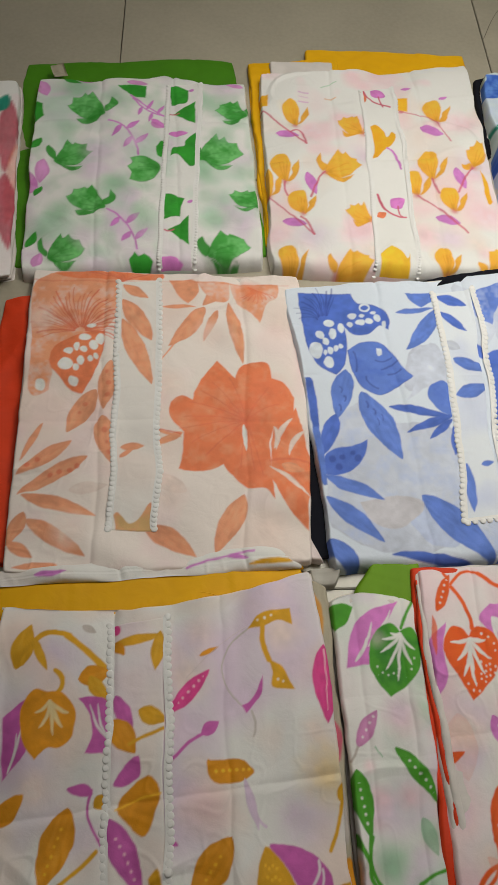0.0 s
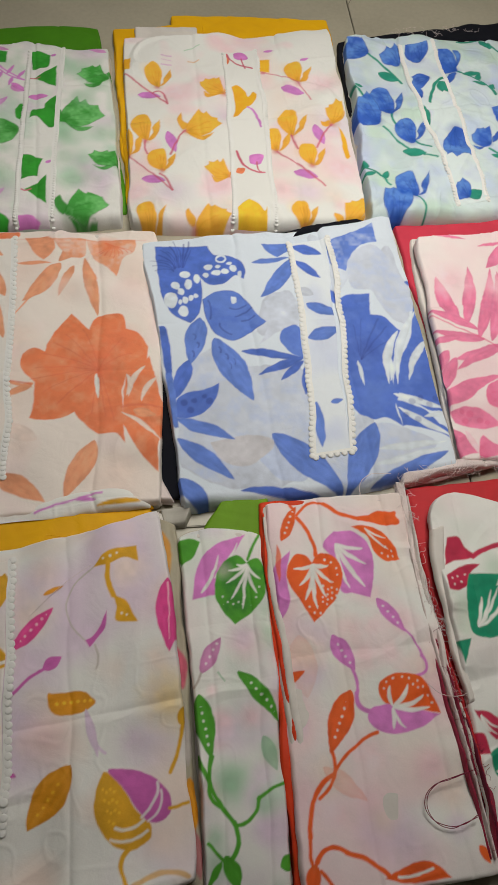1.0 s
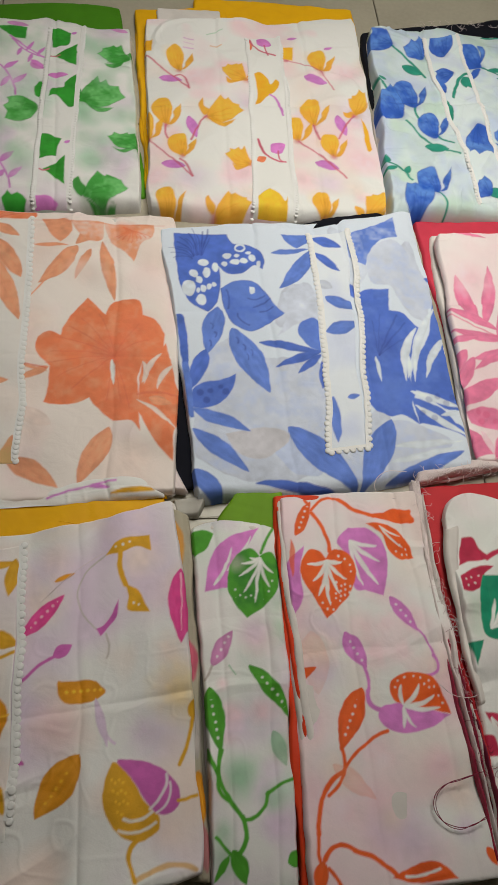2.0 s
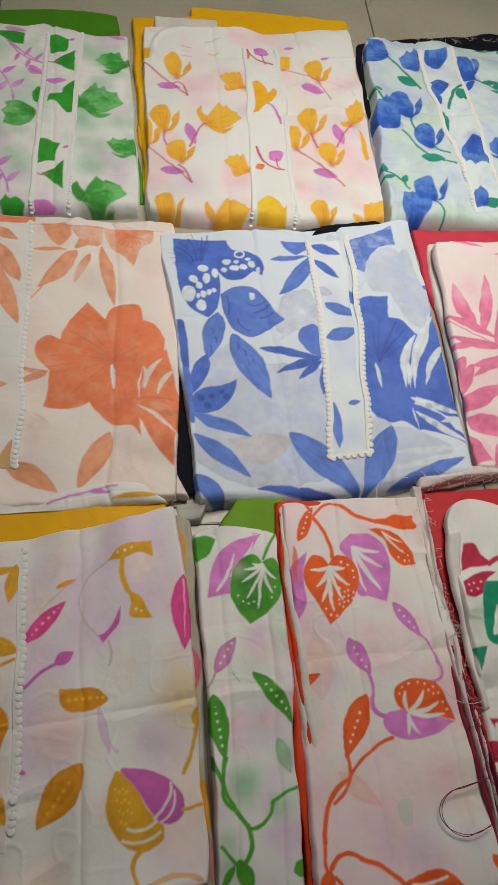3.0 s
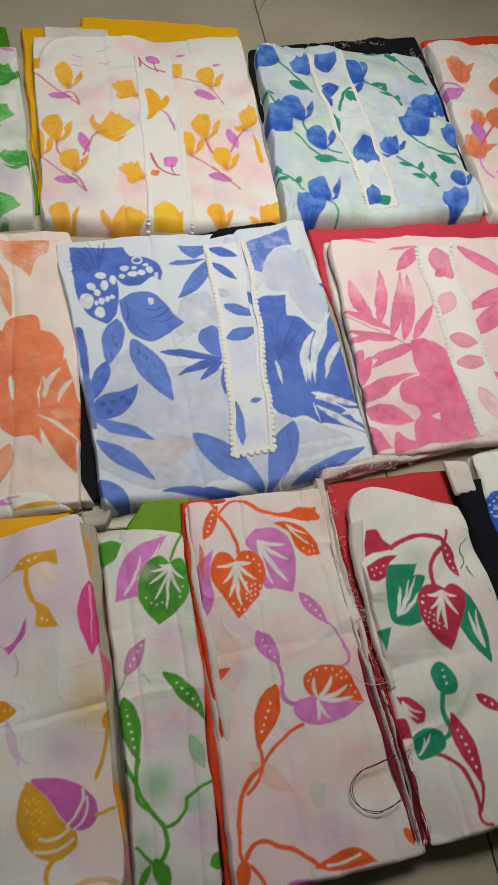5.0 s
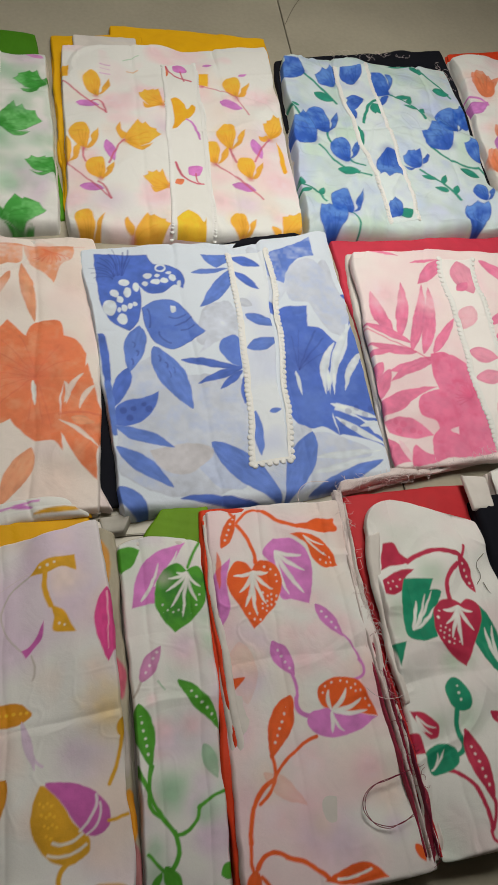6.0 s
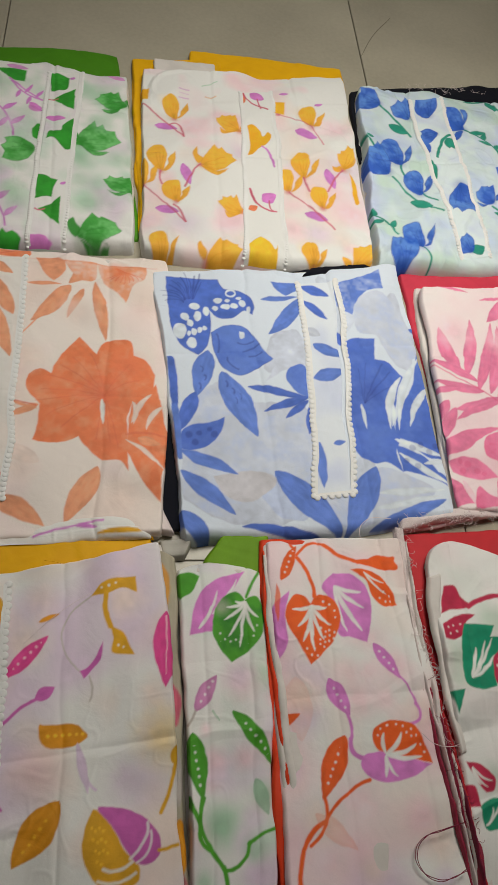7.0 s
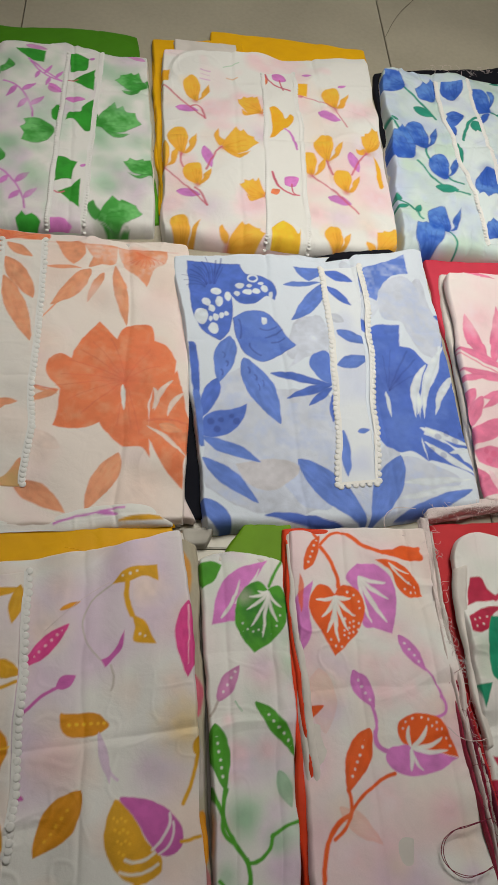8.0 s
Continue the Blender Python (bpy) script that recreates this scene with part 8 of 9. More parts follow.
s.blob((0.3548, 0.1208), 0.0217, PALEPINK, 0.7)
s.blob((0.3773, -0.0319), 0.0282, LILAC, 0.7)
s.blob((0.3176, 0.0184), 0.0193, BLUSH, 0.7)
s.blob((0.3925, 0.1519), 0.0228, PALEPINK, 0.7)
s.blob((0.4248, 0.0048), 0.0200, BLUSH, 0.7)
s.blob((0.2953, 0.1242), 0.0213, BLUSH, 0.7)
s.blob((0.3030, 0.1170), 0.0170, BLUSH, 0.6)
s.blob((0.3810, 0.1230), 0.0170, PALEPINK, 0.6)
s.blob((0.3220, -0.0150), 0.0170, PALEPINK, 0.6)
s.blob((0.4090, 0.0240), 0.0190, PALEPINK, 0.6)
s.blob((0.2880, 0.0570), 0.0140, LILAC, 0.6)
s.blob((0.3610, -0.0180), 0.0150, BLUSH, 0.6)
s.blob((0.4270, -0.0230), 0.0130, LILAC, 0.6)
s.shape(((0.2720, 0.2040), (0.2880, 0.2220, 1), (0.2840, 0.1950), (0.2860, 0.1690), (0.2780, 0.1520, 1), (0.2720, 0.1810)), VIOLET)
s.shape(((0.3340, 0.2450, 1), (0.3550, 0.2430), (0.3690, 0.2280), (0.3720, 0.2060), (0.3660, 0.1760, 1), (0.3490, 0.1790), (0.3380, 0.1810), (0.3370, 0.2020), (0.3300, 0.2170), (0.3230, 0.2310)), VIOLET)
s.leaf((0.3350, 0.2310), (0.3620, 0.1860), 0.0050, WHITE, alpha=0.92, full=0.5, bend=-0.0022)
s.leaf((0.3350, 0.2310), (0.3650, 0.2090), 0.0040, WHITE, alpha=0.92, full=0.5, bend=-0.0022)
s.leaf((0.3350, 0.2310), (0.3460, 0.1840), 0.0040, WHITE, alpha=0.92, full=0.5, bend=-0.0022)
s.leaf((0.3350, 0.2310), (0.3620, 0.2260), 0.0040, WHITE, alpha=0.92, full=0.5, bend=-0.0022)
s.shape(((0.3100, 0.1500, 1), (0.2980, 0.1670), (0.2860, 0.1860), (0.2850, 0.2030), (0.2920, 0.2170), (0.3040, 0.2180), (0.3110, 0.2110, 1), (0.3190, 0.2210), (0.3330, 0.2170), (0.3400, 0.2010), (0.3370, 0.1840), (0.3260, 0.1670)), FLAME)
s.leaf((0.3110, 0.2090), (0.3130, 0.1620), 0.0041, WHITE, alpha=0.92, full=0.5, bend=-0.0022)
s.leaf((0.3110, 0.2090), (0.3010, 0.1700), 0.0041, WHITE, alpha=0.92, full=0.5, bend=0.0022)
s.leaf((0.3110, 0.2090), (0.2960, 0.1850), 0.0040, WHITE, alpha=0.92, full=0.5, bend=0.0022)
s.leaf((0.3110, 0.2090), (0.2910, 0.2030), 0.0040, WHITE, alpha=0.92, full=0.5, bend=0.0022)
s.leaf((0.3110, 0.2090), (0.3230, 0.1750), 0.0040, WHITE, alpha=0.92, full=0.5, bend=-0.0022)
s.leaf((0.3110, 0.2090), (0.3310, 0.1900), 0.0040, WHITE, alpha=0.92, full=0.5, bend=-0.0022)
s.leaf((0.3110, 0.2090), (0.3270, 0.2080), 0.0040, WHITE, alpha=0.92, full=0.5, bend=-0.0022)
s.spot((0.3200, 0.1860), 0.0014, WHITE, alpha=0.85)
s.spot((0.3200, 0.1800), 0.0010, WHITE, alpha=0.85)
s.spot((0.3190, 0.1750), 0.0010, WHITE, alpha=0.85)
s.spot((0.3190, 0.1700), 0.0010, WHITE, alpha=0.85)
s.spot((0.3250, 0.1830), 0.0010, WHITE, alpha=0.85)
s.spot((0.3240, 0.1780), 0.0010, WHITE, alpha=0.85)
s.spot((0.3240, 0.1730), 0.0010, WHITE, alpha=0.85)
s.spot((0.3230, 0.1680), 0.0010, WHITE, alpha=0.85)
s.spot((0.3290, 0.1850), 0.0010, WHITE, alpha=0.85)
s.spot((0.3290, 0.1800), 0.0010, WHITE, alpha=0.85)
s.spot((0.3280, 0.1750), 0.0010, WHITE, alpha=0.85)
s.spot((0.3340, 0.1830), 0.0010, WHITE, alpha=0.85)
s.spot((0.3330, 0.1770), 0.0014, WHITE, alpha=0.85)
s.spot((0.3130, 0.1650), 0.0010, WHITE, alpha=0.85)
s.spot((0.3160, 0.1590), 0.0010, WHITE, alpha=0.85)
s.spot((0.3100, 0.1590), 0.0010, WHITE, alpha=0.85)
s.spot((0.3050, 0.1640), 0.0010, WHITE, alpha=0.85)
s.spot((0.3230, 0.2140), 0.0014, WHITE, alpha=0.85)
s.spot((0.3290, 0.2110), 0.0010, WHITE, alpha=0.85)
s.spot((0.3340, 0.2050), 0.0010, WHITE, alpha=0.85)
s.spot((0.3350, 0.1980), 0.0010, WHITE, alpha=0.85)
s.leaf((0.2800, 0.2320), (0.2960, 0.2730), 0.0120, FLAME, dots=WHITE)
s.stem((0.2930, 0.2710), (0.2910, 0.2750), (0.2910, 0.2790), 0.0030, FLAME)
s.stem((0.2970, 0.2620), (0.3100, 0.2760), (0.3260, 0.2750), 0.0030, FLAME)
s.stem((0.3260, 0.2750), (0.3440, 0.2630), (0.3600, 0.2570), 0.0040, FLAME)
s.stem((0.3600, 0.2570), (0.3790, 0.2610), (0.3980, 0.2650), 0.0050, FLAME)
s.stem((0.2970, 0.2590), (0.3090, 0.2410), (0.3150, 0.2180), 0.0040, FLAME)
s.stem((0.3930, 0.1470), (0.4050, 0.1340), (0.4110, 0.1210), 0.0020, VIOLET)
s.stem((0.4110, 0.1210), (0.4140, 0.1080), (0.4020, 0.1010), 0.0030, VIOLET)
s.stem((0.3420, 0.1100), (0.3470, 0.0960), (0.3450, 0.0850), 0.0030, VIOLET)
s.stem((0.3450, 0.0850), (0.3480, 0.0750), (0.3580, 0.0700), 0.0040, VIOLET)
s.stem((0.3630, 0.0530), (0.3380, 0.0380), (0.3180, 0.0160), 0.0030, FLAME)
s.stem((0.3190, 0.0370), (0.3200, 0.0160), (0.3070, -0.0020), 0.0030, FLAME)
s.stem((0.3180, 0.0170), (0.3030, -0.0010), (0.2970, -0.0310), 0.0040, FLAME)
s.stem((0.2970, -0.0300), (0.2970, -0.0450), (0.3010, -0.0570), 0.0030, FLAME)
s.stem((0.3020, -0.0490), (0.3130, -0.0390), (0.3280, -0.0420), 0.0040, FLAME)
s.stem((0.3270, -0.0420), (0.3470, -0.0490), (0.3620, -0.0590), 0.0041, FLAME)
s.stem((0.3050, -0.0550), (0.3120, -0.0640), (0.3160, -0.0760), 0.0030, FLAME)
s.shape(((0.3630, 0.2550, 1), (0.3820, 0.2680), (0.3990, 0.2650, 1), (0.4030, 0.2540), (0.3860, 0.2520)), FLAME)
s.shape(((0.3520, 0.2490, 1), (0.3710, 0.2490), (0.3900, 0.2390), (0.4000, 0.2160, 1), (0.3850, 0.2130), (0.3740, 0.2230), (0.3670, 0.2390)), FLAME)
s.leaf((0.3650, 0.2470), (0.3890, 0.2250), 0.0020, WHITE, alpha=0.92, full=0.5, bend=-0.0022)
s.leaf((0.3650, 0.2470), (0.3880, 0.2370), 0.0020, WHITE, alpha=0.92, full=0.5, bend=-0.0022)
s.spot((0.3820, 0.2210), 0.0010, WHITE, alpha=0.85)
s.spot((0.3880, 0.2180), 0.0010, WHITE, alpha=0.85)
s.spot((0.3930, 0.2190), 0.0010, WHITE, alpha=0.85)
s.spot((0.3860, 0.2270), 0.0010, WHITE, alpha=0.85)
s.spot((0.3920, 0.2240), 0.0010, WHITE, alpha=0.85)
s.leaf((0.3720, 0.1750), (0.3970, 0.1420), 0.0130, VIOLET, dots=WHITE)
s.leaf((0.3250, 0.1390), (0.3460, 0.1060), 0.0180, VIOLET, dots=WHITE)
s.shape(((0.3660, 0.0860), (0.3710, 0.0980), (0.3890, 0.1040), (0.4090, 0.1000), (0.4190, 0.0840), (0.4240, 0.0690, 1), (0.4020, 0.0730), (0.3870, 0.0760, 1), (0.3740, 0.0760)), FLAME)
s.shape(((0.3740, 0.0760, 1), (0.4010, 0.0730), (0.4230, 0.0680, 1), (0.4050, 0.0570), (0.3840, 0.0510), (0.3660, 0.0540), (0.3550, 0.0630), (0.3590, 0.0730)), VIOLET)
s.leaf((0.3800, 0.0740), (0.3780, 0.0930), 0.0041, WHITE, alpha=0.92, full=0.5, bend=0.0022)
s.leaf((0.3800, 0.0740), (0.3940, 0.0940), 0.0041, WHITE, alpha=0.92, full=0.5, bend=-0.0022)
s.leaf((0.3800, 0.0740), (0.4100, 0.0850), 0.0041, WHITE, alpha=0.92, full=0.5, bend=-0.0022)
s.leaf((0.3800, 0.0740), (0.4150, 0.0750), 0.0040, WHITE, alpha=0.92, full=0.5, bend=-0.0022)
s.leaf((0.3800, 0.0740), (0.3900, 0.0550), 0.0030, WHITE, alpha=0.92, full=0.5, bend=-0.0022)
s.leaf((0.3800, 0.0740), (0.3780, 0.0550), 0.0040, WHITE, alpha=0.92, full=0.5, bend=0.0000)
s.spot((0.3720, 0.0900), 0.0010, WHITE, alpha=0.85)
s.spot((0.3750, 0.0960), 0.0010, WHITE, alpha=0.85)
s.spot((0.3810, 0.0990), 0.0010, WHITE, alpha=0.85)
s.spot((0.3890, 0.1000), 0.0010, WHITE, alpha=0.85)
s.spot((0.3960, 0.0990), 0.0010, WHITE, alpha=0.85)
s.spot((0.4040, 0.0970), 0.0010, WHITE, alpha=0.85)
s.spot((0.4090, 0.0920), 0.0010, WHITE, alpha=0.85)
s.spot((0.4140, 0.0850), 0.0010, WHITE, alpha=0.85)
s.spot((0.4170, 0.0790), 0.0010, WHITE, alpha=0.85)
s.spot((0.4040, 0.0910), 0.0010, WHITE, alpha=0.85)
s.spot((0.3990, 0.0940), 0.0010, WHITE, alpha=0.85)
s.leaf((0.3400, 0.0880), (0.3180, 0.0350), 0.0221, FLAME, dots=WHITE)
s.leaf((0.3110, 0.0230), (0.3490, -0.0040), 0.0150, CORAL, alpha=0.25)
s.leaf((0.2940, 0.1380), (0.3000, 0.0810), 0.0271, CORAL, alpha=0.13)
s.shape(((0.3580, -0.0610, 1), (0.3760, -0.0530), (0.3970, -0.0490), (0.4150, -0.0610, 1), (0.3940, -0.0640), (0.3740, -0.0640)), FLAME)
s.stem((0.3700, -0.0600), (0.3850, -0.0590), (0.4000, -0.0550), 0.0020, WHITE)
s.leaf((0.3010, -0.0500), (0.2950, -0.0740), 0.0120, FLAME)
s.leaf((0.2740, 0.0940), (0.2990, 0.1050), 0.0100, FLAME)
s.leaf((0.3330, -0.0710), (0.3660, -0.0720), 0.0051, VIOLET)
s.leaf((0.4440, -0.0370), (0.4520, -0.0510), 0.0081, FLAME)
s.leaf((0.2760, 0.2280), (0.2770, 0.1890), 0.0051, FLAME, alpha=0.8)
layers(top, s, 4, 0, 0.0185)
s.build("printed_fabric", top, "white cotton printed with orange heart leaves and mauve buds")
ruffle(top, ((0.2640, 0.2590), (0.2710, 0.1950), (0.2830, 0.1180), (0.2920, 0.0520), (0.2980, -0.0080), (0.3010, -0.0550)), 0.008, 0.0265, LAYER, 61, 0.0035)
ruffle(top, ((0.2610, 0.2640), (0.2670, 0.1970), (0.2780, 0.1190), (0.2870, 0.0530), (0.2930, -0.0120), (0.2940, -0.0630)), 0.006, 0.0245, ORANGECLOTH, 62, 0.003)

top = cloth_set("white dress fabric printed with wine and emerald leaves over red cloth")
plain(top, "lining", "plain red cotton cloth folded beneath", REDCLOTH, (0.4166, 0.2997), (0.5749, 0.3201), (0.5237, -0.0253), (0.4667, -0.0438), 0.0, 0.024, seed=24, bow=(0, 0, 0, 0.004))
s = Sheet((0.4340, 0.2490), (0.5640, 0.2710), (0.6104, -0.0326), (0.4646, -0.0568), 0.029, 0.038, seed=12, grid=0.0009, bow=(0.036, 0, 0, 0.004), wrinkle=0.0036, peak=0.27)
s.tint(PALEGREEN, 0.06, 0.35, 3)
s.tint(PALEPINK, 0.06, 0.3, 5)
s.blob((0.4533, 0.1664), 0.0178, PALEG2, 0.4)
s.blob((0.5089, 0.0631), 0.0187, PALEG2, 0.4)
s.blob((0.4977, 0.2071), 0.0188, PALEG2, 0.4)
s.blob((0.5166, 0.1227), 0.0175, PALEG2, 0.4)
s.blob((0.4510, 0.1450), 0.0150, PALEG2, 0.35)
s.blob((0.5030, 0.1150), 0.0140, PALEG2, 0.35)
s.blob((0.4790, 0.0600), 0.0160, PALEG2, 0.35)
s.blob((0.4680, 0.1740), 0.0140, PALEG2, 0.35)
s.shape(((0.4500, 0.2380, 1), (0.4630, 0.2390), (0.4710, 0.2250), (0.4790, 0.2200, 1), (0.4660, 0.2150), (0.4540, 0.2130), (0.4440, 0.2090, 1)), WINE)
s.shape(((0.4430, 0.1960, 1), (0.4530, 0.2030), (0.4650, 0.2090), (0.4790, 0.2100, 1), (0.4680, 0.2000), (0.4650, 0.1890), (0.4540, 0.1810), (0.4420, 0.1820, 1)), WINE)
s.spot((0.4480, 0.1930), 0.0010, WHITE, alpha=0.85)
s.spot((0.4540, 0.1960), 0.0010, WHITE, alpha=0.85)
s.spot((0.4490, 0.1870), 0.0010, WHITE, alpha=0.85)
s.spot((0.4570, 0.1900), 0.0014, WHITE, alpha=0.85)
s.spot((0.4620, 0.1980), 0.0010, WHITE, alpha=0.85)
s.stem((0.4730, 0.2180), (0.5030, 0.2320), (0.5260, 0.2280), 0.0050, WINE)
s.stem((0.5250, 0.2290), (0.5390, 0.2150), (0.5390, 0.2000), 0.0050, WINE)
s.stem((0.5390, 0.2370), (0.5360, 0.2290), (0.5320, 0.2210), 0.0032, WINE)
s.stem((0.5270, 0.2160), (0.5140, 0.1990), (0.5140, 0.1750), 0.0050, WINE)
s.stem((0.5000, 0.0720), (0.4970, 0.0540), (0.5000, 0.0430), 0.0050, EMERALD)
s.stem((0.5000, 0.0430), (0.4990, 0.0350), (0.4870, 0.0310), 0.0041, EMERALD)
s.stem((0.4830, 0.0190), (0.5050, 0.0020), (0.5120, -0.0290), 0.0040, WINE)
s.stem((0.5190, -0.0060), (0.5180, -0.0180), (0.5110, -0.0310), 0.0032, WINE)
s.stem((0.5110, -0.0300), (0.5130, -0.0380), (0.5210, -0.0410), 0.0030, WINE)
s.leaf((0.5300, 0.2260), (0.5430, 0.1850), 0.0120, WINE, dots=WHITE)
s.shape(((0.4660, 0.1990, 1), (0.4980, 0.2000, 1), (0.4930, 0.1880, 1), (0.5050, 0.1870), (0.4980, 0.1710), (0.4920, 0.1580), (0.4920, 0.1390, 1), (0.4760, 0.1350), (0.4600, 0.1390), (0.4590, 0.1590), (0.4610, 0.1800)), EMERALD)
s.leaf((0.4670, 0.1450), (0.4950, 0.1870), 0.0030, WHITE, alpha=0.92, full=0.5, bend=-0.0022)
s.leaf((0.4670, 0.1450), (0.4760, 0.1760), 0.0040, WHITE, alpha=0.92, full=0.5, bend=0.0000)
s.leaf((0.4670, 0.1450), (0.4960, 0.1710), 0.0030, WHITE, alpha=0.92, full=0.5, bend=-0.0022)
s.leaf((0.4670, 0.1450), (0.4870, 0.1840), 0.0030, WHITE, alpha=0.92, full=0.5, bend=-0.0022)
s.leaf((0.5360, 0.1750), (0.5560, 0.0970), 0.0271, EMERALD)
s.leaf((0.5540, 0.1120), (0.5440, 0.1490), 0.0041, WHITE, alpha=0.92, full=0.5, bend=0.0022)
s.leaf((0.5540, 0.1120), (0.5530, 0.1520), 0.0040, WHITE, alpha=0.92, full=0.5, bend=0.0022)
s.shape(((0.5190, 0.1120, 1), (0.5030, 0.1260), (0.4910, 0.1460), (0.4940, 0.1670), (0.5040, 0.1780), (0.5160, 0.1790), (0.5230, 0.1740, 1), (0.5310, 0.1780), (0.5410, 0.1730), (0.5420, 0.1580), (0.5330, 0.1360)), WINE)
s.leaf((0.5200, 0.1720), (0.5180, 0.1310), 0.0040, WHITE, alpha=0.92, full=0.5, bend=-0.0022)
s.leaf((0.5200, 0.1720), (0.5080, 0.1390), 0.0040, WHITE, alpha=0.92, full=0.5, bend=0.0000)
s.leaf((0.5200, 0.1720), (0.5320, 0.1460), 0.0040, WHITE, alpha=0.92, full=0.5, bend=-0.0022)
s.leaf((0.5200, 0.1720), (0.5030, 0.1520), 0.0040, WHITE, alpha=0.92, full=0.5, bend=0.0022)
s.leaf((0.5200, 0.1720), (0.5340, 0.1640), 0.0030, WHITE, alpha=0.92, full=0.5, bend=-0.0022)
s.leaf((0.5200, 0.1720), (0.5030, 0.1670), 0.0041, WHITE, alpha=0.92, full=0.5, bend=0.0022)
s.spot((0.4970, 0.1510), 0.0010, WHITE, alpha=0.85)
s.spot((0.4960, 0.1460), 0.0010, WHITE, alpha=0.85)
s.spot((0.5020, 0.1490), 0.0010, WHITE, alpha=0.85)
s.spot((0.5000, 0.1440), 0.0010, WHITE, alpha=0.85)
s.spot((0.4990, 0.1390), 0.0010, WHITE, alpha=0.85)
s.spot((0.5060, 0.1460), 0.0010, WHITE, alpha=0.85)
s.spot((0.5050, 0.1410), 0.0010, WHITE, alpha=0.85)
s.spot((0.5040, 0.1350), 0.0014, WHITE, alpha=0.85)
s.spot((0.5100, 0.1380), 0.0010, WHITE, alpha=0.85)
s.spot((0.5090, 0.1330), 0.0010, WHITE, alpha=0.85)
s.spot((0.5150, 0.1350), 0.0010, WHITE, alpha=0.85)
s.spot((0.4960, 0.1590), 0.0014, WHITE, alpha=0.85)
s.spot((0.4990, 0.1660), 0.0010, WHITE, alpha=0.85)
s.shape(((0.4430, 0.1310, 1), (0.4570, 0.1340, 1), (0.4490, 0.1110, 1), (0.4460, 0.1210)), EMERALD)
s.shape(((0.4910, 0.0900), (0.4980, 0.0990), (0.5070, 0.1010), (0.5150, 0.0870), (0.5140, 0.0740), (0.5020, 0.0700), (0.4930, 0.0770)), EMERALD)
s.spot((0.5040, 0.0930), 0.0010, WHITE, alpha=0.85)
s.spot((0.5040, 0.0860), 0.0014, WHITE, alpha=0.85)
s.spot((0.5050, 0.0800), 0.0010, WHITE, alpha=0.85)
s.shape(((0.4620, 0.0340, 1), (0.4750, 0.0420), (0.4910, 0.0380), (0.4930, 0.0270), (0.4840, 0.0180), (0.4690, 0.0150), (0.4640, 0.0210)), EMERALD)
s.leaf((0.4660, 0.0190), (0.4800, 0.0370), 0.0020, WHITE, alpha=0.92, full=0.5, bend=-0.0022)
s.leaf((0.4660, 0.0190), (0.4740, 0.0340), 0.0020, WHITE, alpha=0.92, full=0.5, bend=-0.0022)
s.shape(((0.4530, 0.0710, 1), (0.4660, 0.0690), (0.4780, 0.0590), (0.4770, 0.0480), (0.4690, 0.0460, 1), (0.4600, 0.0560)), WINE)
s.leaf((0.4580, 0.0670), (0.4710, 0.0500), 0.0020, WHITE, alpha=0.92, full=0.5, bend=-0.0022)
s.leaf((0.4580, 0.0670), (0.4650, 0.0520), 0.0032, WHITE, alpha=0.92, full=0.5, bend=-0.0022)
s.leaf((0.4580, 0.0670), (0.4760, 0.0550), 0.0020, WHITE, alpha=0.92, full=0.5, bend=-0.0022)
s.shape(((0.4440, 0.0500, 1), (0.4590, 0.0510), (0.4630, 0.0340, 1), (0.4470, 0.0320, 1)), WINE)
s.leaf((0.5040, 0.0550), (0.5190, -0.0080), 0.0170, WINE, dots=WHITE)
s.leaf((0.5340, 0.0690), (0.5570, 0.0520), 0.0110, WINE, dots=WHITE)
s.shape(((0.4520, -0.0190, 1), (0.4580, -0.0260), (0.4580, -0.0440, 1), (0.4530, -0.0390)), EMERALD)
layers(top, s, 4, 0, 0.021)
s.build("printed_fabric", top, "white cotton printed with wine hearts and emerald leaves")
plain(top, "rolled_edge", "white neckline fold turned over", LAYER, (0.4320, 0.2480), (0.4480, 0.2540), (0.4540, 0.0790), (0.4470, 0.0760), 0.033, 0.0395, seed=29, wrinkle=0.002, bow=(0, -0.005, 0, 0.005))
plain(top, "folded_layer", "wine printed edge of the folds", WINECLOTH, (0.4446, 0.0767), (0.4516, 0.0784), (0.4648, -0.0492), (0.4593, -0.0556), 0.02, 0.031, seed=25, wrinkle=0.004, edge=0.003)
plain(top, "folded_layer", "wine printed edge of the folds", REDCLOTH, (0.4385, 0.0929), (0.4474, 0.0923), (0.4575, 0.0015), (0.4527, -0.0009), 0.024, 0.032, seed=31, wrinkle=0.004, edge=0.003)
plain(top, "folded_layer", "", LAYER, (0.4508, 0.0656), (0.4556, 0.0673), (0.4700, -0.0409), (0.4621, -0.0533), 0.024, 0.034, seed=32, wrinkle=0.004, edge=0.003)
plain(top, "folded_layer", "ravelled pale edge of the folds", PALEPINKCLOTH, (0.4046, 0.3039), (0.4140, 0.3038), (0.4380, 0.0872), (0.4317, 0.0834), 0.02, 0.032, seed=26, wrinkle=0.003, edge=0.004)
ruffle(top, ((0.4110, 0.2870), (0.4130, 0.2270), (0.4200, 0.1610), (0.4350, 0.0830), (0.4460, 0.0170), (0.4560, -0.0480)), 0.006, 0.026, PALEPINKCLOTH, 51, label="ravelled pale fold edge")
ruffle(top, ((0.4170, 0.2870), (0.4190, 0.2270), (0.4250, 0.1600), (0.4400, 0.0830), (0.4510, 0.0170), (0.4610, -0.0480)), 0.005, 0.027, LAYER, 52)
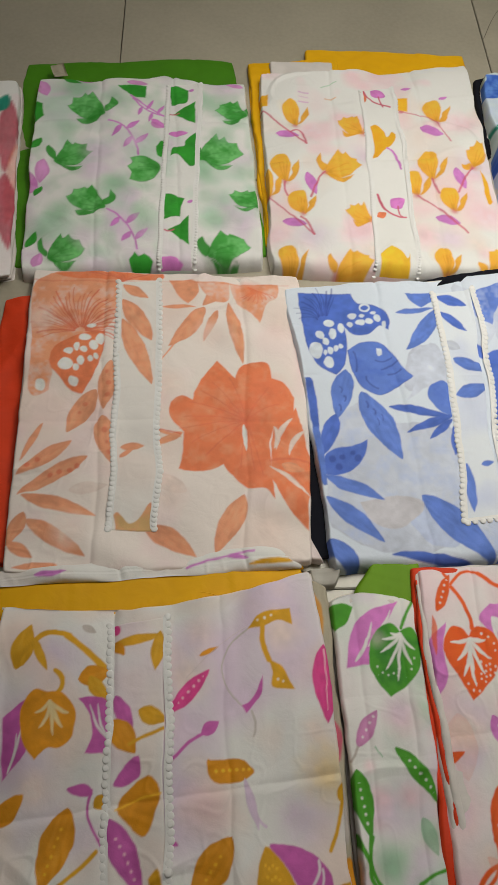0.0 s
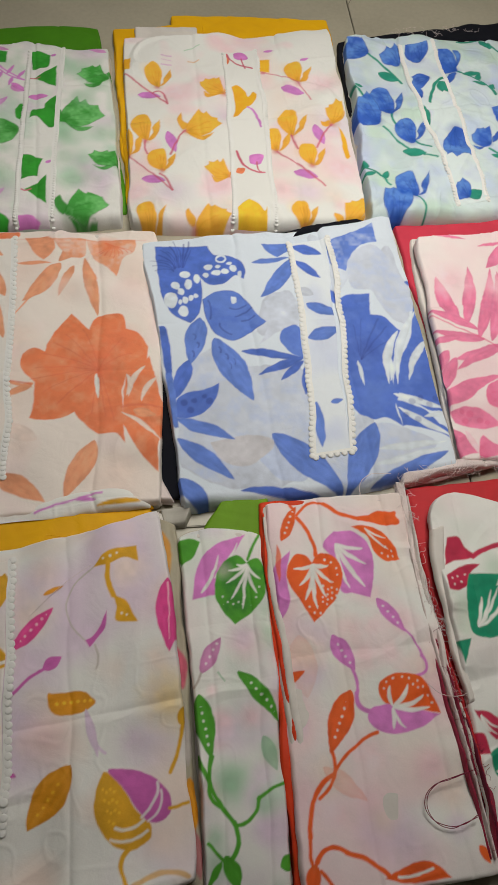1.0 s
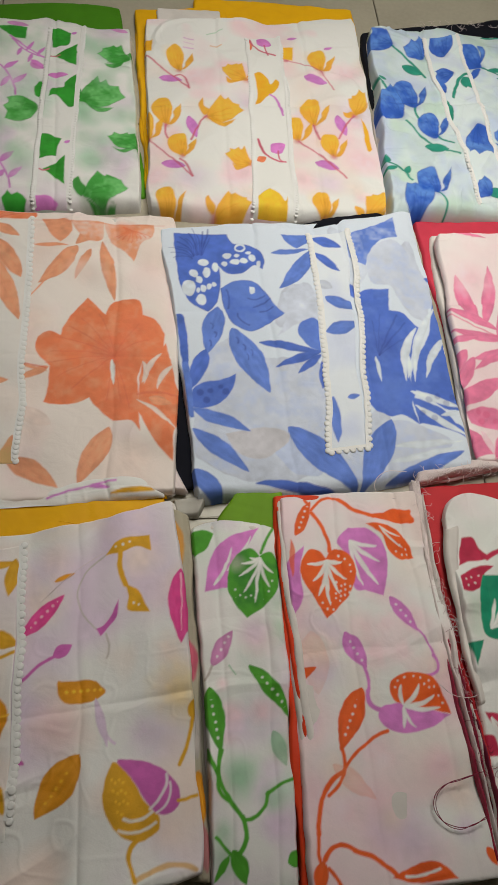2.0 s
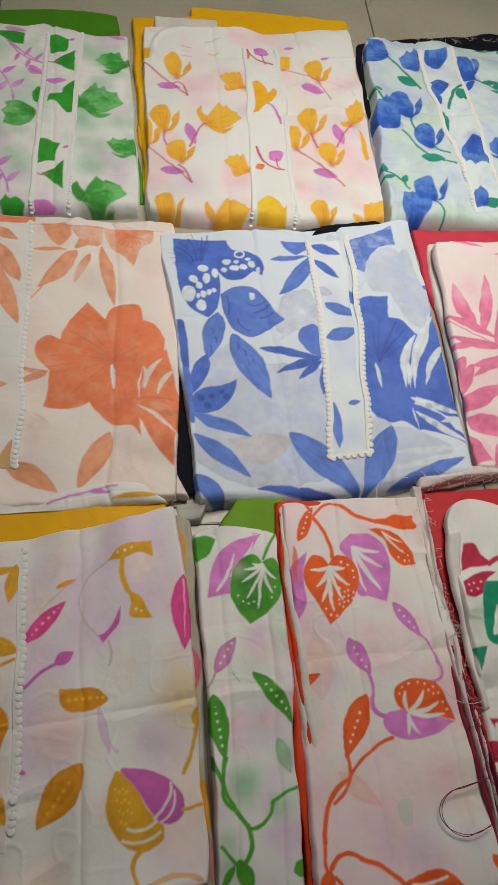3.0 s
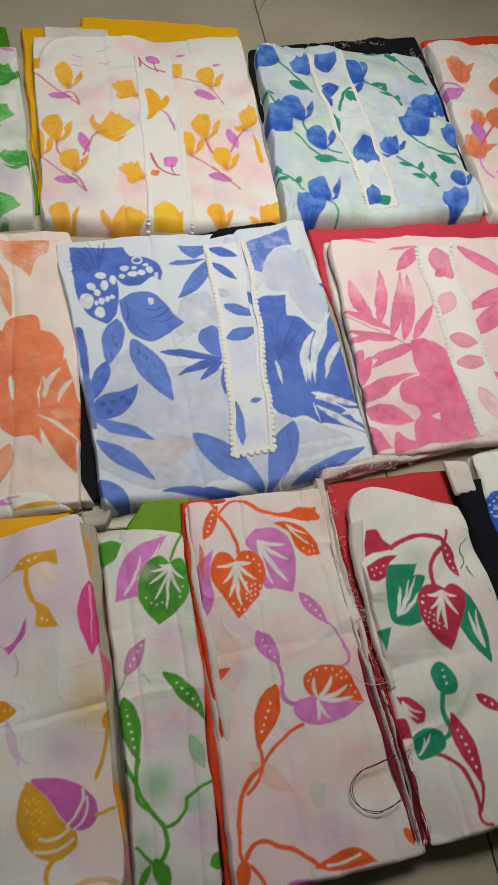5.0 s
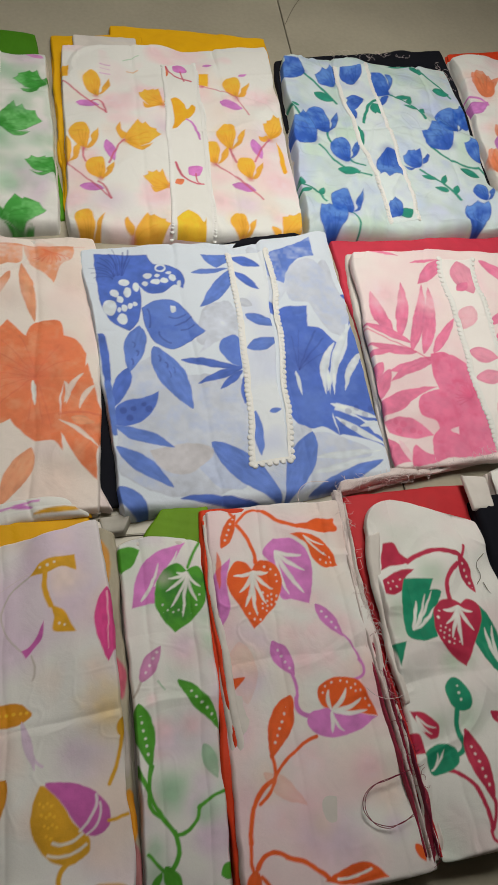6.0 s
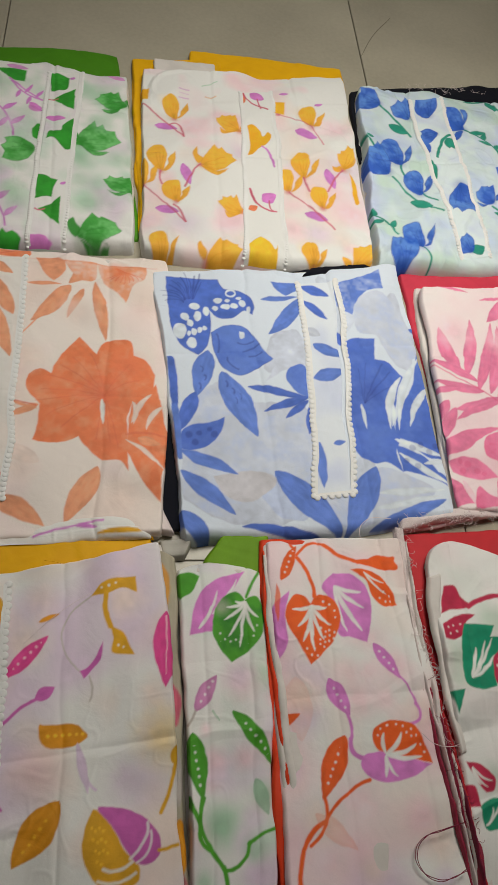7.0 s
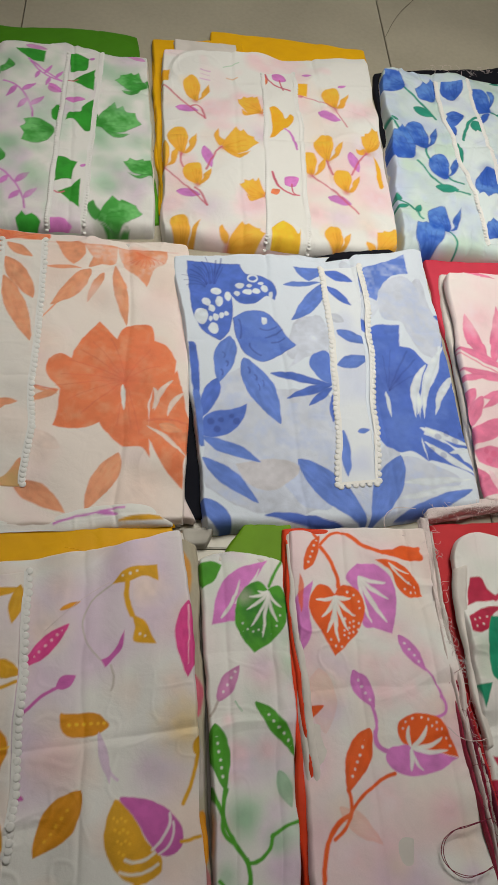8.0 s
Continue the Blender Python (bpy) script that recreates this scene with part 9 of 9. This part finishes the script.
ruffle(top, ((0.4150, 0.1610), (0.4300, 0.0830), (0.4420, 0.0170), (0.4520, -0.0480)), 0.004, 0.026, WINECLOTH, 53, label="wine printed fold edge")
ruffle(top, ((0.4220, 0.1610), (0.4380, 0.0830), (0.4490, 0.0170)), 0.0035, 0.029, WINECLOTH, 54)
ruffle(top, ((0.4280, 0.1600), (0.4430, 0.0820), (0.4540, 0.0160), (0.4640, -0.0490)), 0.004, 0.029, REDCLOTH, 55)
ruffle(top, ((0.4120, 0.2270), (0.4180, 0.1610), (0.4330, 0.0830), (0.4450, 0.0170), (0.4550, -0.0480)), 0.003, 0.03, PALEPINKCLOTH, 56)
ruffle(top, ((0.4410, 0.0820), (0.4530, 0.0160), (0.4620, -0.0480)), 0.003, 0.031, WINETHREAD, 57)
frayed(top, (0.4084, 0.3029), (0.4265, 0.1644), 0.034, PALETHREAD, 44, 0.013, 1)
frayed(top, (0.4265, 0.1644), (0.4435, 0.0658), 0.034, WINETHREAD, 18, 0.014, 2)
frayed(top, (0.4265, 0.1644), (0.4426, 0.0761), 0.034, PALETHREAD, 40, 0.012, 7)
frayed(top, (0.4145, 0.3062), (0.5181, 0.3261), 0.034, PALETHREAD, 60, 0.014, 3)
frayed(top, (0.5189, 0.3297), (0.6565, 0.3697), 0.034, PALETHREAD, 40, 0.012, 9)
frayed(top, (0.4435, 0.0658), (0.4607, -0.0489), 0.034, WINETHREAD, 26, 0.012, 4)
thread(top, ((0.4395, 0.0189, 0.036), (0.4225, 0.0132, 0.036), (0.4058, 0.0076, 0.036), (0.3974, -0.0032, 0.036), (0.3996, -0.0146, 0.036), (0.4136, -0.0226, 0.036), (0.4292, -0.0218, 0.036), (0.4437, -0.0140, 0.036)), WINETHREAD, 0.00035)
thread(top, ((0.4452, 0.0209, 0.036), (0.4254, 0.0149, 0.036), (0.4086, 0.0087, 0.036), (0.3995, -0.0024, 0.036), (0.4019, -0.0162, 0.036), (0.4158, -0.0246, 0.036), (0.4310, -0.0206, 0.036), (0.4422, -0.0162, 0.036)), WINETHREAD, 0.00035)
thread(top, ((0.4121, 0.0928, 0.038), (0.4234, 0.0843, 0.038), (0.4397, 0.0827, 0.038), (0.4504, 0.0862, 0.038)), PALETHREAD, 0.00035)
thread(top, ((0.3969, 0.2848, 0.030), (0.3840, 0.2798, 0.030), (0.3708, 0.2814, 0.030), (0.3647, 0.2921, 0.030), (0.3751, 0.3088, 0.030), (0.4005, 0.3119, 0.030)), PALETHREAD, 0.00035)

top = cloth_set("white dress fabric printed with blue leaves over navy cloth")
plain(top, "lining", "plain navy cotton cloth folded beneath", NAVYCLOTH, (0.5619, 0.2937), (0.6013, 0.3002), (0.6312, -0.0398), (0.6081, -0.0407), 0.0, 0.038, seed=27, bow=(0, 0, 0, 0.003))
plain(top, "folded_hem", "white hem turned over the navy cloth", LAYER, (0.5541, 0.3229), (0.5843, 0.3212), (0.5857, 0.2829), (0.5608, 0.2792), 0.0345, 0.039, seed=28, edge=0.0018)
s = Sheet((0.5901, 0.3302), (0.7531, 0.3608), (0.7313, -0.0267), (0.6197, -0.0384), 0.035, 0.042, seed=13, bow=(0.002, 0, 0, 0.004))
s.heart((0.6198, 0.2640), (0.5940, 0.2178), 0.0542, ROYAL, dotted=2)
s.leaf((0.5930, 0.2496), (0.6088, 0.2186), 0.0201, ROYAL)
s.poly(((0.6265, 0.2992), (0.6422, 0.3004), (0.6317, 0.2624), (0.6226, 0.2695)), EMERALD)
s.leaf((0.6328, 0.2763), (0.6349, 0.2350), 0.0208, EMERALD)
s.leaf((0.6369, 0.1955), (0.6461, 0.1392), 0.0322, ROYAL)
s.leaf((0.6744, 0.2755), (0.6962, 0.2332), 0.0326, EMERALD)
s.heart((0.6218, 0.1227), (0.6233, 0.0660), 0.0538, ROYAL)
s.stem((0.5876, 0.3156), (0.5825, 0.3056), (0.5872, 0.2969), 0.0043, ROYAL)
layers(top, s, 4, 0, 0.0314)
s.build("printed_fabric", top, "white cotton printed with blue and green leaves")
thread(top, ((0.5614, 0.2288, 0.036), (0.5507, 0.2163, 0.036), (0.5527, 0.2036, 0.036), (0.5467, 0.1945, 0.036)), GREYTHREAD, 0.00035)
thread(top, ((0.5527, 0.1966, 0.038), (0.5590, 0.1841, 0.038), (0.5668, 0.1776, 0.038), (0.5738, 0.1683, 0.038)), GREYTHREAD, 0.00035)
tagged(thread(None, ((0.4853, 1.3403, 0.001), (0.4779, 1.3272, 0.001), (0.4586, 1.2946, 0.001), (0.4429, 1.2603, 0.001), (0.4245, 1.2078, 0.001)), GREYTHREAD, 0.0004, 'thread_scrap'), 'short dark thread scrap lying on the tiles', 'thread')

# stands for loose plastic bits in the gap, built as a grey cloth sheet
scrap = tagged(new("crumpled_scrap", None), "small crumpled pale grey scrap on the tiles", "cloth scrap")
plain(scrap, "scrap_sheet", "", GREYSCRAP, (0.1539, 0.2713), (0.1900, 0.2768), (0.1832, 0.2543), (0.1620, 0.2537), 0, 0.006, seed=41, wrinkle=0.006, edge=0.003)
# small crumpled bit of unclear kind, built as a beige cloth sheet
bit = tagged(new("crumpled_bit", None), "tiny crumpled beige bit on green cloth", "tag")
plain(bit, "bit_sheet", "", BEIGECLOTH, (-0.2495, 1.0194), (-0.2307, 1.0273), (-0.2190, 0.9999), (-0.2398, 0.9945), 0.021, 0.028, seed=42, wrinkle=0.006, edge=0.003)
# ---- floor tiles, 0.6 m, with thin joints ----
TURN, SIDE, GAP = radians(TILE_TURN), 0.59, 0.0017


def tile_mesh():
    bm = bmesh.new()
    bmesh.ops.create_cube(bm, size=1, matrix=Matrix.Diagonal((SIDE - GAP, SIDE - GAP, 0.01, 1)))
    top = [e for e in bm.edges if all(v.co.z > 0 for v in e.verts)]
    bmesh.ops.bevel(bm, geom=top, offset=0.0009, segments=2, affect="EDGES")
    me = bpy.data.meshes.new("tile")
    bm.to_mesh(me)
    bm.free()
    me.materials.append(TILE)
    return me


TILE_MESH = tile_mesh()
for i in range(-6, 6):
    for j in range(-7, 5):
        m = Matrix.Translation((*TILE_CORNER, -0.005)) @ Matrix.Rotation(TURN, 4, "Z") @ Matrix.Translation(((i + 0.5) * SIDE, (j + 0.5) * SIDE, 0))
        x, y = m.translation.x, m.translation.y
        if -2.3 < x < 2.7 and -2.1 < y < 3.3:
            t = new("tile", TILE_MESH)
            t.parent = floor
            t.matrix_world = m
